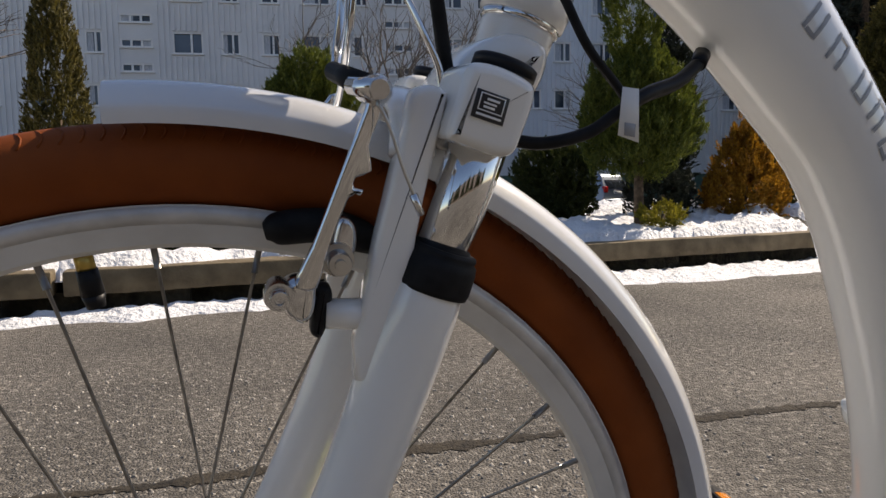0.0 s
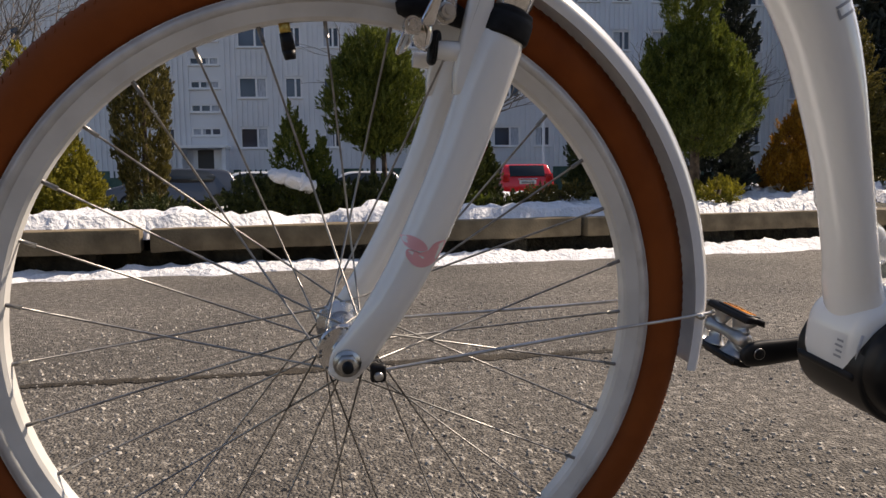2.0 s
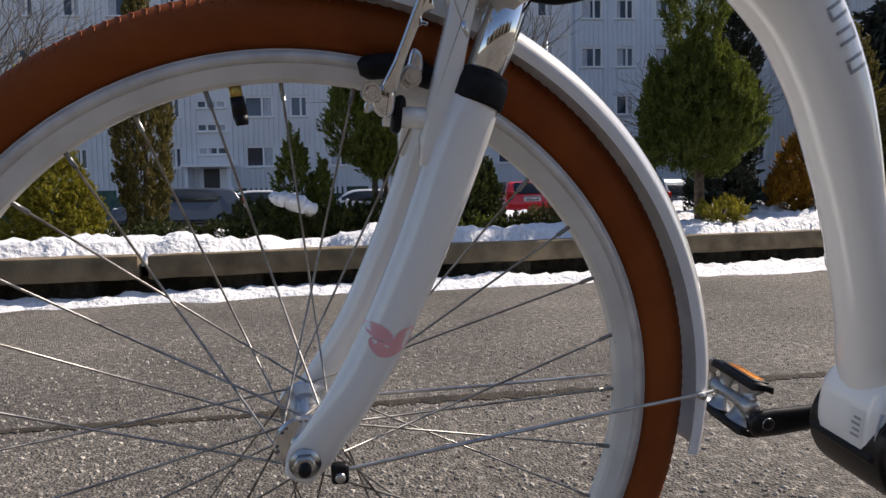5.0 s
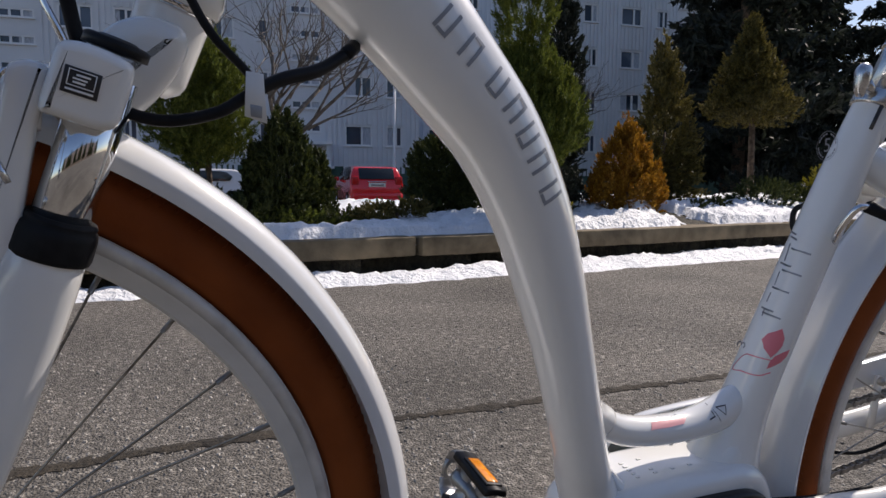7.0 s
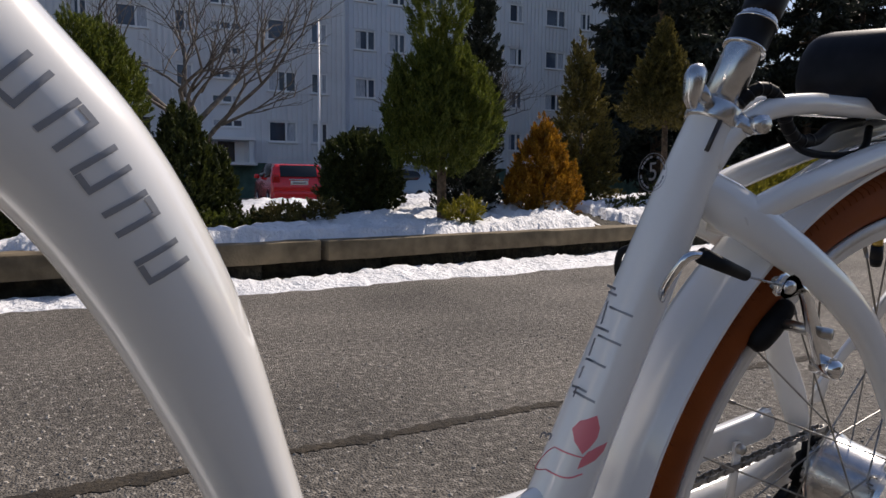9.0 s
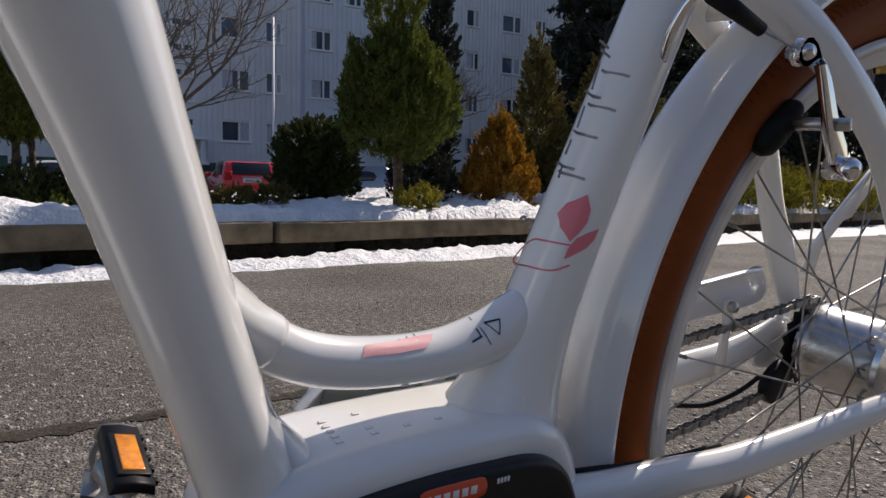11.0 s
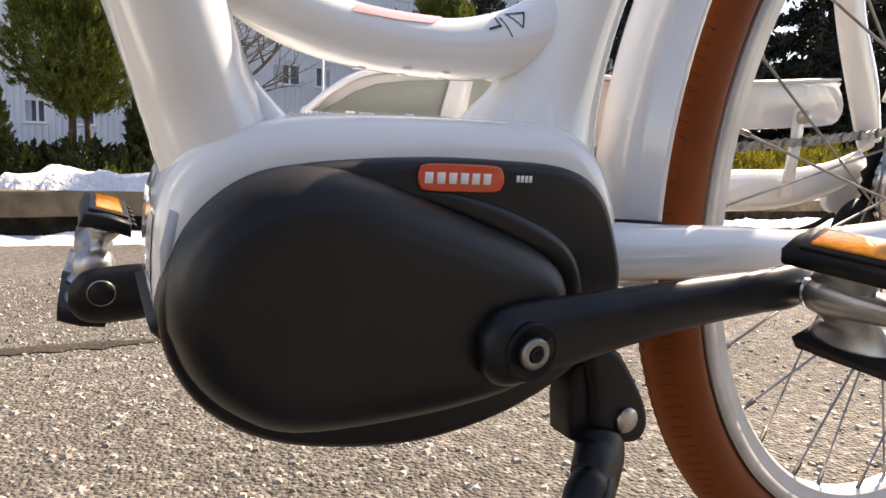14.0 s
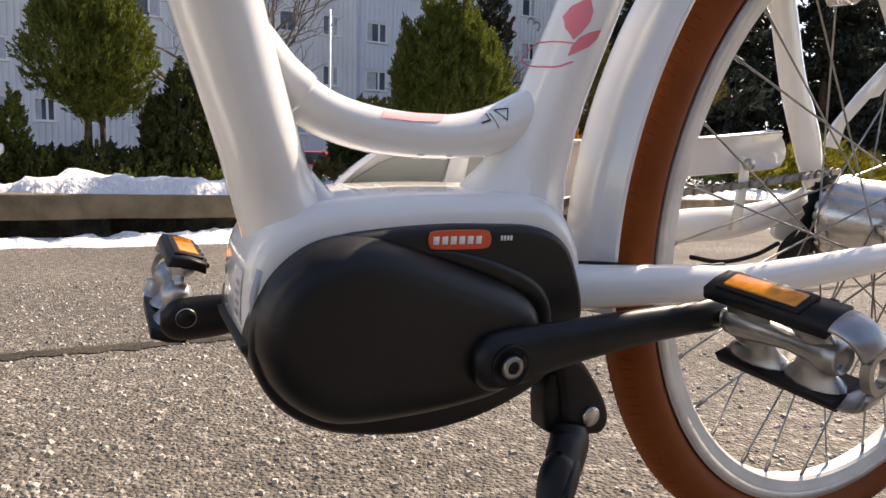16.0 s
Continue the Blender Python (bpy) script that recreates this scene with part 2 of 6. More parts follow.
CARGLASS = base_mat("car_glass", (0.02, 0.025, 0.03), 0.05)
LAMPRED = base_mat("red_tail_lamp", (0.5, 0.01, 0.01), 0.15)
LAMPCLR = base_mat("clear_lamp", (0.75, 0.75, 0.78), 0.1)
PLATEM = base_mat("white_plate", (0.8, 0.8, 0.78), 0.4)
YELLOW = base_mat("yellow_sign", (0.75, 0.55, 0.03), 0.4)


# ---- builders ----
def part(name, bm, mat, parent=None, label="", smooth=True):
    me = bpy.data.meshes.new(name)
    bmesh.ops.recalc_face_normals(bm, faces=bm.faces)
    bm.to_mesh(me)
    bm.free()
    if smooth:
        me.shade_smooth()
    me.materials.append(mat)
    ob = new(name, me)
    ob.parent = parent
    if label:
        tagged(ob, label)
    return ob


def sharp(ob, deg=35):
    ob.data.set_sharp_from_angle(angle=radians(deg))
    return ob


def catmull(pts, n):
    """Points of one smooth curve through pts, n per stretch; any number of columns."""
    p = np.array(pts, float)
    p = np.vstack([2 * p[0] - p[1], p, 2 * p[-1] - p[-2]])
    out = []
    for i in range(1, len(p) - 2):
        for k in range(n):
            t = k / n
            out.append(0.5 * (2 * p[i] + (p[i + 1] - p[i - 1]) * t + (2 * p[i - 1] - 5 * p[i] + 4 * p[i + 1] - p[i + 2]) * t * t + (3 * p[i] - p[i - 1] - 3 * p[i + 1] + p[i + 2]) * t ** 3))
    out.append(p[-2])
    return np.array(out)


def sweep(bm, pts, seg=12, n=6, side=(0, 1, 0), closed=False):
    """A tube along rows (x, y, z, half width in the plane, half width across it)."""
    c = catmull(pts, n) if n > 1 else np.array(pts, float)
    side = Vector(side).normalized()
    rings = []
    for i, row in enumerate(c):
        a, b = c[max(i - 1, 0)][:3], c[min(i + 1, len(c) - 1)][:3]
        if closed:
            a, b = c[i - 1][:3], c[(i + 1) % len(c)][:3]
        tan = Vector(b - a).normalized()
        s = (side - tan * side.dot(tan))
        s = s.normalized() if s.length > 1e-4 else tan.orthogonal().normalized()
        u = tan.cross(s)
        o = Vector(row[:3])
        rings.append([bm.verts.new(o + u * (row[3] * math.cos(2 * math.pi * k / seg)) + s * (row[4] * math.sin(2 * math.pi * k / seg))) for k in range(seg)])
    for i in range(len(rings) - (0 if closed else 1)):
        r0, r1 = rings[i], rings[(i + 1) % len(rings)]
        for k in range(seg):
            bm.faces.new((r0[k], r0[(k + 1) % seg], r1[(k + 1) % seg], r1[k]))
    if not closed:
        bm.faces.new(rings[0])
        bm.faces.new(rings[-1][::-1])
    return bm


def tube(pts, r, seg=10, n=6, side=(0, 1, 0)):
    bm = bmesh.new()
    return sweep(bm, [(*p, r, r) for p in pts], seg, n, side)


def rod(a, b, r, seg=8, r2=None, bm=None):
    bm = bm or bmesh.new()
    r2 = r if r2 is None else r2
    return sweep(bm, [(*a, r, r), (*b, r2, r2)], seg, 1, (0.31, 0.52, 0.79))


def lathe(prof, seg=32, axis="y", at=(0, 0, 0), bm=None):
    """A turned body: rows of (radius, place along the axis)."""
    bm = bm or bmesh.new()
    rings = []
    for r, h in prof:
        ring = []
        for k in range(seg):
            a = 2 * math.pi * k / seg
            c, s = r * math.cos(a), r * math.sin(a)
            v = {"y": (c, h, s), "z": (c, s, h), "x": (h, c, s)}[axis]
            ring.append(bm.verts.new(Vector(v) + Vector(at)))
        rings.append(ring)
    for r0, r1 in zip(rings, rings[1:]):
        for k in range(seg):
            bm.faces.new((r0[k], r0[(k + 1) % seg], r1[(k + 1) % seg], r1[k]))
    if prof[0][0] > 1e-6:
        bm.faces.new(rings[0])
    if prof[-1][0] > 1e-6:
        bm.faces.new(rings[-1][::-1])
    return bm


def ring_profile(prof, radius_seg=96, at=(0, 0, 0), a0=0.0, a1=360.0):
    """A closed cross-section of (radius, across) turned about the y axis, whole or in part."""
    bm = bmesh.new()
    whole = abs(a1 - a0) > 359.9
    n = radius_seg
    rings = []
    for i in range(n if whole else n + 1):
        a = radians(a0 + (a1 - a0) * i / n)
        rings.append([bm.verts.new((at[0] + r * math.sin(a), at[1] + v, at[2] + r * math.cos(a))) for r, v in prof])
    m = len(prof)
    for i in range(len(rings) if whole else len(rings) - 1):
        r0, r1 = rings[i], rings[(i + 1) % len(rings)]
        for k in range(m):
            bm.faces.new((r0[k], r0[(k + 1) % m], r1[(k + 1) % m], r1[k]))
    if not whole:
        bm.faces.new(rings[0])
        bm.faces.new(rings[-1][::-1])
    return bm


def slab(outline, v0, v1, bevel=0.004, steps=3, n=4, back=True, bm=None):
    """A plate with the side-view outline (x, z), from y = v0 (the seen side) to v1, with rounded edges."""
    bm = bm or bmesh.new()
    p = np.array(outline, float)
    if n > 1:
        q = np.vstack([p[-1:], p, p[:2]])
        c = []
        for i in range(1, len(p) + 1):
            for k in range(n):
                t = k / n
                c.append(0.5 * (2 * q[i] + (q[i + 1] - q[i - 1]) * t + (2 * q[i - 1] - 5 * q[i] + 4 * q[i + 1] - q[i + 2]) * t * t + (3 * q[i] - q[i - 1] - 3 * q[i + 1] + q[i + 2]) * t ** 3))
        p = np.array(c)
    area = 0.5 * np.sum(p[:, 0] * np.roll(p[:, 1], -1) - p[:, 1] * np.roll(p[:, 0], -1))
    if area < 0:
        p = p[::-1]
    e = np.roll(p, -1, 0) - np.roll(p, 1, 0)
    nrm = np.c_[-e[:, 1], e[:, 0]]
    nrm /= np.maximum(np.linalg.norm(nrm, axis=1), 1e-9)[:, None]
    sg = 1 if v1 > v0 else -1
    rows = []
    for s in range(steps + 1):
        a = math.pi / 2 * s / steps
        rows.append((bevel * (1 - math.sin(a)), v0 + sg * bevel * (1 - math.cos(a))))
    if back:
        rows += [(bevel * (1 - math.cos(math.pi / 2 * s / steps)), v1 - sg * bevel * (1 - math.sin(math.pi / 2 * s / steps))) for s in range(steps + 1)]
    else:
        rows.append((0, v1))
    rings = [[bm.verts.new((x + nx * d, v, z + nz * d)) for (x, z), (nx, nz) in zip(p, nrm)] for d, v in rows]
    m = len(p)
    for r0, r1 in zip(rings, rings[1:]):
        for k in range(m):
            bm.faces.new((r0[k], r0[(k + 1) % m], r1[(k + 1) % m], r1[k]))
    bm.faces.new(rings[0])
    bm.faces.new(rings[-1][::-1])
    return bm


def dome(outline, inner, rows, n=4):
    """A softly rounded cover: inner rings shrink the outline towards its middle, rows are (outward step, place across)."""
    p = catmull(list(outline) + [outline[0]], n)[:-1]
    e = np.roll(p, -1, 0) - np.roll(p, 1, 0)
    nrm = np.c_[-e[:, 1], e[:, 0]]
    nrm /= np.linalg.norm(nrm, axis=1)[:, None]
    c = p.mean(0)
    if np.sum(nrm * (p - c)) < 0:
        nrm = -nrm
    bm = bmesh.new()
    rings = [[bm.verts.new((*(c + (q - c) * k)[:1], v, (c + (q - c) * k)[1])) for q in p] for k, v in inner]
    rings += [[bm.verts.new((q[0] + m[0] * d, v, q[1] + m[1] * d)) for q, m in zip(p, nrm)] for d, v in rows]
    for r0, r1 in zip(rings, rings[1:]):
        for k in range(len(p)):
            bm.faces.new((r0[k], r0[(k + 1) % len(p)], r1[(k + 1) % len(p)], r1[k]))
    bm.faces.new(rings[0])
    bm.faces.new(rings[-1][::-1])
    return bm


def box(cx, cy, cz, sx, sy, sz, bevel=0.0, bm=None, rot=None):
    bm = bm or bmesh.new()
    m = Matrix.Translation((cx, cy, cz)) @ (rot or Matrix.Identity(4)) @ Matrix.Diagonal((sx, sy, sz, 1))
    g = bmesh.ops.create_cube(bm, size=1.0, matrix=m)
    if bevel:
        ed = list({e for v in g["verts"] for e in v.link_edges})
        bmesh.ops.bevel(bm, geom=ed, offset=bevel, segments=2, affect="EDGES", profile=0.5)
    return bm


def empty(name, label, category, m=None, kind="", group=""):
    ob = new(name)
    ob.empty_display_size = 0.05
    if m is not None:
        ob.matrix_basis = m
    return tagged(ob, label, category, group, kind)


# ---- bicycle ----
from mathutils.bvhtree import BVHTree
bike = empty("bicycle", "white step-through city e-bike with brown tyres on its kickstand", "bicycle", pose(0, 0, 0, 7))
HEAD = Vector((0.342, 0.0, 0.94))                     # steering axis
HEAD_AT = Vector((0.2095, 0.0, 0.781))
STEER = Matrix.Translation(HEAD_AT) @ Matrix.Rotation(radians(2.1), 4, HEAD) @ Matrix.Translation(-HEAD_AT)
FW = Vector((-0.0026, 0.0, 0.3560))                     # front and rear wheel centres
RW = Vector((1.186, 0.0, 0.3580))
BB = Vector((0.682, 0.0, 0.2865))


def spoke_mesh(flange_r, flange_v, lead, rim_r):
    a = radians(lead)
    p = Vector((flange_r * math.sin(a), flange_v, flange_r * math.cos(a)))
    q = Vector((0, 0.003 * (1 if flange_v > 0 else -1), rim_r))
    bm = rod(p, q, 0.00105, 6)
    d = (q - p).normalized()
    rod(q - d * 0.014, q + d * 0.002, 0.0021, 6, 0.0019, bm)          # nipple
    rod(p, p + Vector((0, 0.007 if flange_v > 0 else -0.007, 0)), 0.0014, 6, None, bm)
    me = bpy.data.meshes.new("spoke")
    bm.to_mesh(me)
    bm.free()
    me.shade_smooth()
    me.materials.append(SPOKEM)
    return me


def wheel(name, m, hub_r, hub_prof, turn, valve, lip=0.3155):
    rim_prof = [(lip, -0.0128), (0.3045, -0.0128), (0.3025, -0.0118), (0.2935, -0.0090), (0.2908, -0.0060), (0.2908, 0.0060), (0.2935, 0.0090),
                (0.3025, 0.0118), (0.3045, 0.0128), (lip, 0.0128), (lip, 0.0105), (lip - 0.0045, 0.009), (lip - 0.0045, -0.009), (lip, -0.0105)]
    w = part(name, ring_profile(rim_prof, 128), RIM, bike, "spoked wheel with a white rim and brown tyre")
    w.matrix_basis = m
    sharp(w, 30)
    part("brake_track", ring_profile([(lip - 0.0007, -0.0131), (0.3050, -0.0131), (0.3050, -0.0127), (lip - 0.0007, -0.0127)], 128), TRACK, w)
    cs = []
    for k in range(20):
        a = 2 * math.pi * k / 20
        r, v = 0.3368 - 0.0218 * math.cos(a), 0.0212 * math.sin(a)
        if abs(v) < 0.0115 and r < 0.33:
            r, v = lip - 0.003, max(-0.0105, min(0.0105, v))
        cs.append((r, v))
    bm = ring_profile(cs, 160)
    tyre = part("tyre", bm, TYRE, w, "brown rubber tyre")
    # sipes in the tread shoulders: fine ribs round the tyre
    bm = bmesh.new()
    for i in range(230):
        a = 2 * math.pi * i / 230
        for s in (-1, 1):
            pts = []
            for k in range(5):
                f = k / 4
                th = radians(12 + 40 * f)
                r, v = 0.3368 + 0.0218 * math.cos(th), s * 0.0212 * math.sin(th)
                aa = a + 0.012 * math.sin(f * 2.6)
                pts.append((r * math.sin(aa), v, r * math.cos(aa), 0.0007, 0.0005))
            sweep(bm, pts, 4, 1)
    tagged(part("tread", bm, TYRE, w), kind="stuff")
    hub = part("hub", lathe(hub_prof, 36), ALLOY, w, "polished alloy hub")
    sharp(hub, 30)
    fl = [v for r, v in hub_prof if r >= hub_r - 1e-4]
    fv = (max(fl) + min(fl)) / 2 + 0.0
    half = max(fl) - 0.0015
    rim_r = 0.2912
    ms = {(s, d): spoke_mesh(hub_r - 0.003, s * half, d * 62, rim_r) for s in (-1, 1) for d in (-1, 1)}
    for i in range(32):
        s = 1 if i % 2 else -1
        d = 1 if (i // 2) % 2 else -1
        o = new("spoke", ms[(s, d)])
        o.parent = w
        o.matrix_basis = Matrix.Rotation(radians(11.25 * i + turn), 4, "Y")
    va = radians(valve)
    va_dir = Vector((math.sin(va), 0, math.cos(va)))
    part("valve", rod(va_dir * 0.2825, va_dir * 0.268, 0.0056, 12, 0.0062, rod(va_dir * 0.268, va_dir * 0.2605, 0.0062, 12, 0.0048)), BLACK, w, "black valve cap on a brass stem")
    part("valve_stem", rod(va_dir * 0.292, va_dir * 0.280, 0.0050, 12), BRASS, w)
    return w


front_hub = [(0.004, -0.052), (0.011, -0.05), (0.013, -0.043), (0.024, -0.0405), (0.0255, -0.037), (0.0245, -0.034), (0.0165, -0.030), (0.0145, -0.012), (0.0145, 0.012), (0.0165, 0.030), (0.0245, 0.034), (0.0255, 0.037), (0.024, 0.0405), (0.013, 0.043), (0.011, 0.05), (0.004, 0.052)]
wheel("front_wheel", STEER @ Matrix.Translation(FW), 0.0255, front_hub, 9.6, 351.4)
rear_hub = [(0.006, -0.062), (0.016, -0.058), (0.02, -0.05), (0.044, -0.046), (0.046, -0.041), (0.044, -0.036), (0.043, -0.02), (0.043, 0.02), (0.044, 0.026), (0.046, 0.031), (0.044, 0.036), (0.03, 0.045), (0.016, 0.055), (0.006, 0.062)]
wheel("rear_wheel", Matrix.Translation(RW), 0.046, rear_hub, 7, 350)


# frame tubes
def frame_tube(name, rows, seg=28, n=8):
    return part(name, sweep(bmesh.new(), rows, seg, n), PAINT, None)


DT = [(0.185, 0, 0.900, 0.040, 0.032), (0.240, -0.008, 0.875, 0.043, 0.034), (0.295, -0.015, 0.836, 0.0445, 0.035), (0.341, -0.020, 0.795, 0.0420, 0.035), (0.387, -0.022, 0.747, 0.0385, 0.035),
      (0.4255, -0.022, 0.704, 0.0355, 0.034), (0.4565, -0.022, 0.652, 0.0330, 0.033), (0.4795, -0.020, 0.599, 0.0305, 0.032), (0.5025, -0.017, 0.535, 0.0262, 0.030), (0.5255, -0.012, 0.465, 0.0240, 0.030),
      (0.5435, -0.006, 0.412, 0.0236, 0.032), (0.5545, 0, 0.383, 0.0255, 0.034), (0.5700, 0, 0.348, 0.030, 0.036), (0.585, 0, 0.320, 0.030, 0.034)]
frame_ob = frame_tube("frame", DT)
frame_ob.parent = bike
tagged(frame_ob, "glossy white curved aluminium frame tube")
head_tube = part("head_tube", lathe([(0.020, -0.062), (0.0265, -0.060), (0.0275, -0.052), (0.026, -0.045), (0.0255, 0.10), (0.027, 0.11), (0.02, 0.115)], 32, "z"), PAINT, frame_ob)
HM = Matrix.Translation((0.2247, 0, 0.8332)) @ Matrix.Rotation(radians(20), 4, "Y")
head_tube.matrix_basis = HM
cross = frame_tube("cross_tube", [(0.5318, 0, 0.4721, 0.015, 0.015), (0.5502, 0, 0.4521, 0.0155, 0.016), (0.5770, 0, 0.4335, 0.0148, 0.016), (0.6030, 0, 0.4240, 0.0150, 0.016), (0.6370, 0, 0.4196, 0.0150, 0.0165), (0.6764, 0, 0.4200, 0.0152, 0.017), (0.7106, 0, 0.4268, 0.0175, 0.0172), (0.7330, 0, 0.4370, 0.0185, 0.0160), (0.7480, 0, 0.4450, 0.0170, 0.0120)])
cross.parent = frame_ob
seat = frame_tube("seat_tube", [(0.718, 0, 0.346, 0.050, 0.036), (0.731, 0, 0.375, 0.0420, 0.033), (0.740, 0, 0.402, 0.0315, 0.028), (0.754, 0, 0.448, 0.0245, 0.0250), (0.782, 0, 0.526, 0.0225, 0.0240), (0.8275, 0, 0.645, 0.0220, 0.0225), (0.851, 0, 0.706, 0.0205, 0.0205), (0.8655, 0, 0.7430, 0.0188, 0.0188), (0.8675, 0, 0.7485, 0.0186, 0.0186)])
seat.parent = frame_ob
shell = part("motor_mount", slab([(0.5352, 0.2900), (0.5322, 0.3316), (0.5391, 0.3565), (0.5562, 0.3714), (0.5844, 0.3803), (0.6383, 0.3846), (0.6972, 0.3858), (0.7270, 0.3852), (0.7510, 0.3735), (0.7680, 0.3490), (0.7746, 0.3214), (0.7717, 0.2945), (0.7409, 0.2765), (0.6527, 0.2667), (0.5635, 0.2817)], -0.043, 0.043, 0.016, 5), PAINT, frame_ob)
part("joint_fillet", sweep(bmesh.new(), [(0.5180, 0, 0.4870, 0.010, 0.030), (0.5270, 0, 0.4770, 0.0165, 0.034), (0.5400, 0, 0.4635, 0.0168, 0.029), (0.5550, 0, 0.4490, 0.0162, 0.0205), (0.5700, 0, 0.4385, 0.0156, 0.0165)], 24, 6), PAINT, frame_ob)
part("tube_fillet", sweep(bmesh.new(), [(0.5715, 0, 0.3960, 0.004, 0.014), (0.5755, 0, 0.3860, 0.008, 0.022), (0.5830, 0, 0.3720, 0.013, 0.030), (0.596, 0, 0.352, 0.018, 0.034)], 20, 6), PAINT, frame_ob)
part("seat_fillet", sweep(bmesh.new(), [(0.7360, 0, 0.440, 0.008, 0.017), (0.7320, 0, 0.420, 0.012, 0.020), (0.7280, 0, 0.402, 0.0165, 0.025), (0.7200, 0, 0.382, 0.024, 0.032), (0.712, 0, 0.360, 0.03, 0.034)], 20, 6), PAINT, frame_ob)


def stay(name, rows, sides=(-1, 1)):
    for s in sides:
        o = part(name, sweep(bmesh.new(), [(x, s * y, z, a, b) for x, y, z, a, b in rows], 18, 7), PAINT, frame_ob)
    return o


stay("chain_stay", [(0.690, 0.030, 0.318, 0.014, 0.012), (0.7465, 0.0355, 0.3185, 0.0175, 0.014), (0.7984, 0.041, 0.3183, 0.0165, 0.013), (0.8574, 0.046, 0.3183, 0.016, 0.012), (0.9165, 0.050, 0.3172, 0.0150, 0.012), (0.9950, 0.057, 0.3242, 0.0145, 0.011), (1.0734, 0.063, 0.3330, 0.0140, 0.010), (1.1420, 0.068, 0.3410, 0.012, 0.008)], (-1,))
stay("chain_stay", [(0.690, 0.030, 0.318, 0.014, 0.012), (0.7984, 0.041, 0.3240, 0.0165, 0.013), (0.9000, 0.050, 0.3360, 0.017, 0.012), (0.9696, 0.057, 0.3437, 0.0175, 0.011), (1.0514, 0.062, 0.3465, 0.0175, 0.010), (1.1250, 0.067, 0.3570, 0.0160, 0.008), (1.1700, 0.068, 0.3720, 0.014, 0.007)], (1,))
stay("seat_stay", [(0.8440, 0.004, 0.7000, 0.016, 0.012), (0.8740, 0.014, 0.6840, 0.020, 0.013), (0.895, 0.024, 0.6720, 0.0195, 0.013), (0.9273, 0.034, 0.6530, 0.0185, 0.012), (0.9644, 0.043, 0.6310, 0.017, 0.011), (1.0126, 0.05, 0.5977, 0.0165, 0.01), (1.0589, 0.056, 0.5526, 0.016, 0.009), (1.128, 0.064, 0.45, 0.014, 0.008), (1.15, 0.068, 0.376, 0.012, 0.007)], (-1,))
stay("seat_stay", [(0.8485, 0.014, 0.6871, 0.013, 0.012), (0.8886, 0.028, 0.6671, 0.0135, 0.012), (0.9434, 0.043, 0.6501, 0.014, 0.012), (1.010, 0.052, 0.628, 0.016, 0.010), (1.042, 0.058, 0.598, 0.017, 0.009), (1.0735, 0.062, 0.5600, 0.0180, 0.008), (1.110, 0.064, 0.495, 0.0190, 0.007), (1.152, 0.066, 0.438, 0.0215, 0.006), (1.182, 0.068, 0.392, 0.017, 0.006)], (1,))
part("rack_strut", slab([(1.176, 0.432), (1.1862, 0.4575), (1.2200, 0.4930), (1.2559, 0.5250), (1.330, 0.590), (1.342, 0.575), (1.2700, 0.5060), (1.2578, 0.4920), (1.2400, 0.4880), (1.2053, 0.4555), (1.2004, 0.4296)], 0.058, 0.063, 0.0015, 2, n=1), PAINT, frame_ob, "white rack strut with two holes")
for s in (-1, 1):
    part("dropout", slab([(1.1276, 0.3310), (1.1409, 0.3709), (1.1651, 0.3808), (1.1901, 0.3708), (1.1961, 0.3409), (1.1723, 0.3210)], s * 0.066, s * 0.073, 0.002, 2), PAINT, frame_ob)
    part("rack_stay", sweep(bmesh.new(), [(0.8850, s * 0.026, 0.6690, 0.012, 0.008), (0.9120, s * 0.030, 0.6840, 0.0125, 0.009), (0.9435, s * 0.034, 0.6969, 0.0125, 0.009), (1.0072, s * 0.035, 0.7164, 0.0122, 0.009), (1.0603, s * 0.035, 0.7310, 0.012, 0.009), (1.2249, s * 0.035, 0.7700, 0.012, 0.009)], 12, 6), PAINT, frame_ob)
    part("upper_stay", sweep(bmesh.new(), [(0.8603, s * 0.012, 0.7120, 0.008, 0.008), (0.8742, s * 0.016, 0.7369, 0.0085, 0.008), (0.9049, s * 0.02, 0.7578, 0.009, 0.008), (0.9538, s * 0.022, 0.7658, 0.009, 0.008), (0.9980, s * 0.022, 0.7667, 0.009, 0.008), (1.1259, s * 0.022, 0.7696, 0.009, 0.008)], 12, 6), PAINT, frame_ob)
part("stay_bridge", rod((0.9135, -0.036, 0.6601), (0.9135, 0.036, 0.6601), 0.009, 12), PAINT, frame_ob)


# fork, in the unsteered bike's own coordinates
fork = part("fork", slab([(0.138, 0.708), (0.146, 0.733), (0.158, 0.750), (0.170, 0.761), (0.188, 0.766), (0.206, 0.760), (0.2085, 0.748), (0.200, 0.730), (0.184, 0.711), (0.168, 0.701), (0.152, 0.700)], -0.040, 0.040, 0.014, 5), PAINT, bike, "white suspension fork with chrome stanchions")
fork.matrix_basis = STEER
ax = Vector((0.333, 0, 0.943)).normalized()
q = ax.to_track_quat("Z", "Y").to_matrix().to_4x4()
house_l = part("steerer_housing", lathe([(0.0, -0.056), (0.012, -0.055), (0.0190, -0.050), (0.0212, -0.044), (0.0218, -0.030), (0.0226, -0.012), (0.0230, -0.004), (0.0230, 0.0), (0.0, 0.0)], 40, "z"), PAINT, fork)
house_l.matrix_basis = Matrix.Translation((0.2030, 0, 0.7735)) @ q
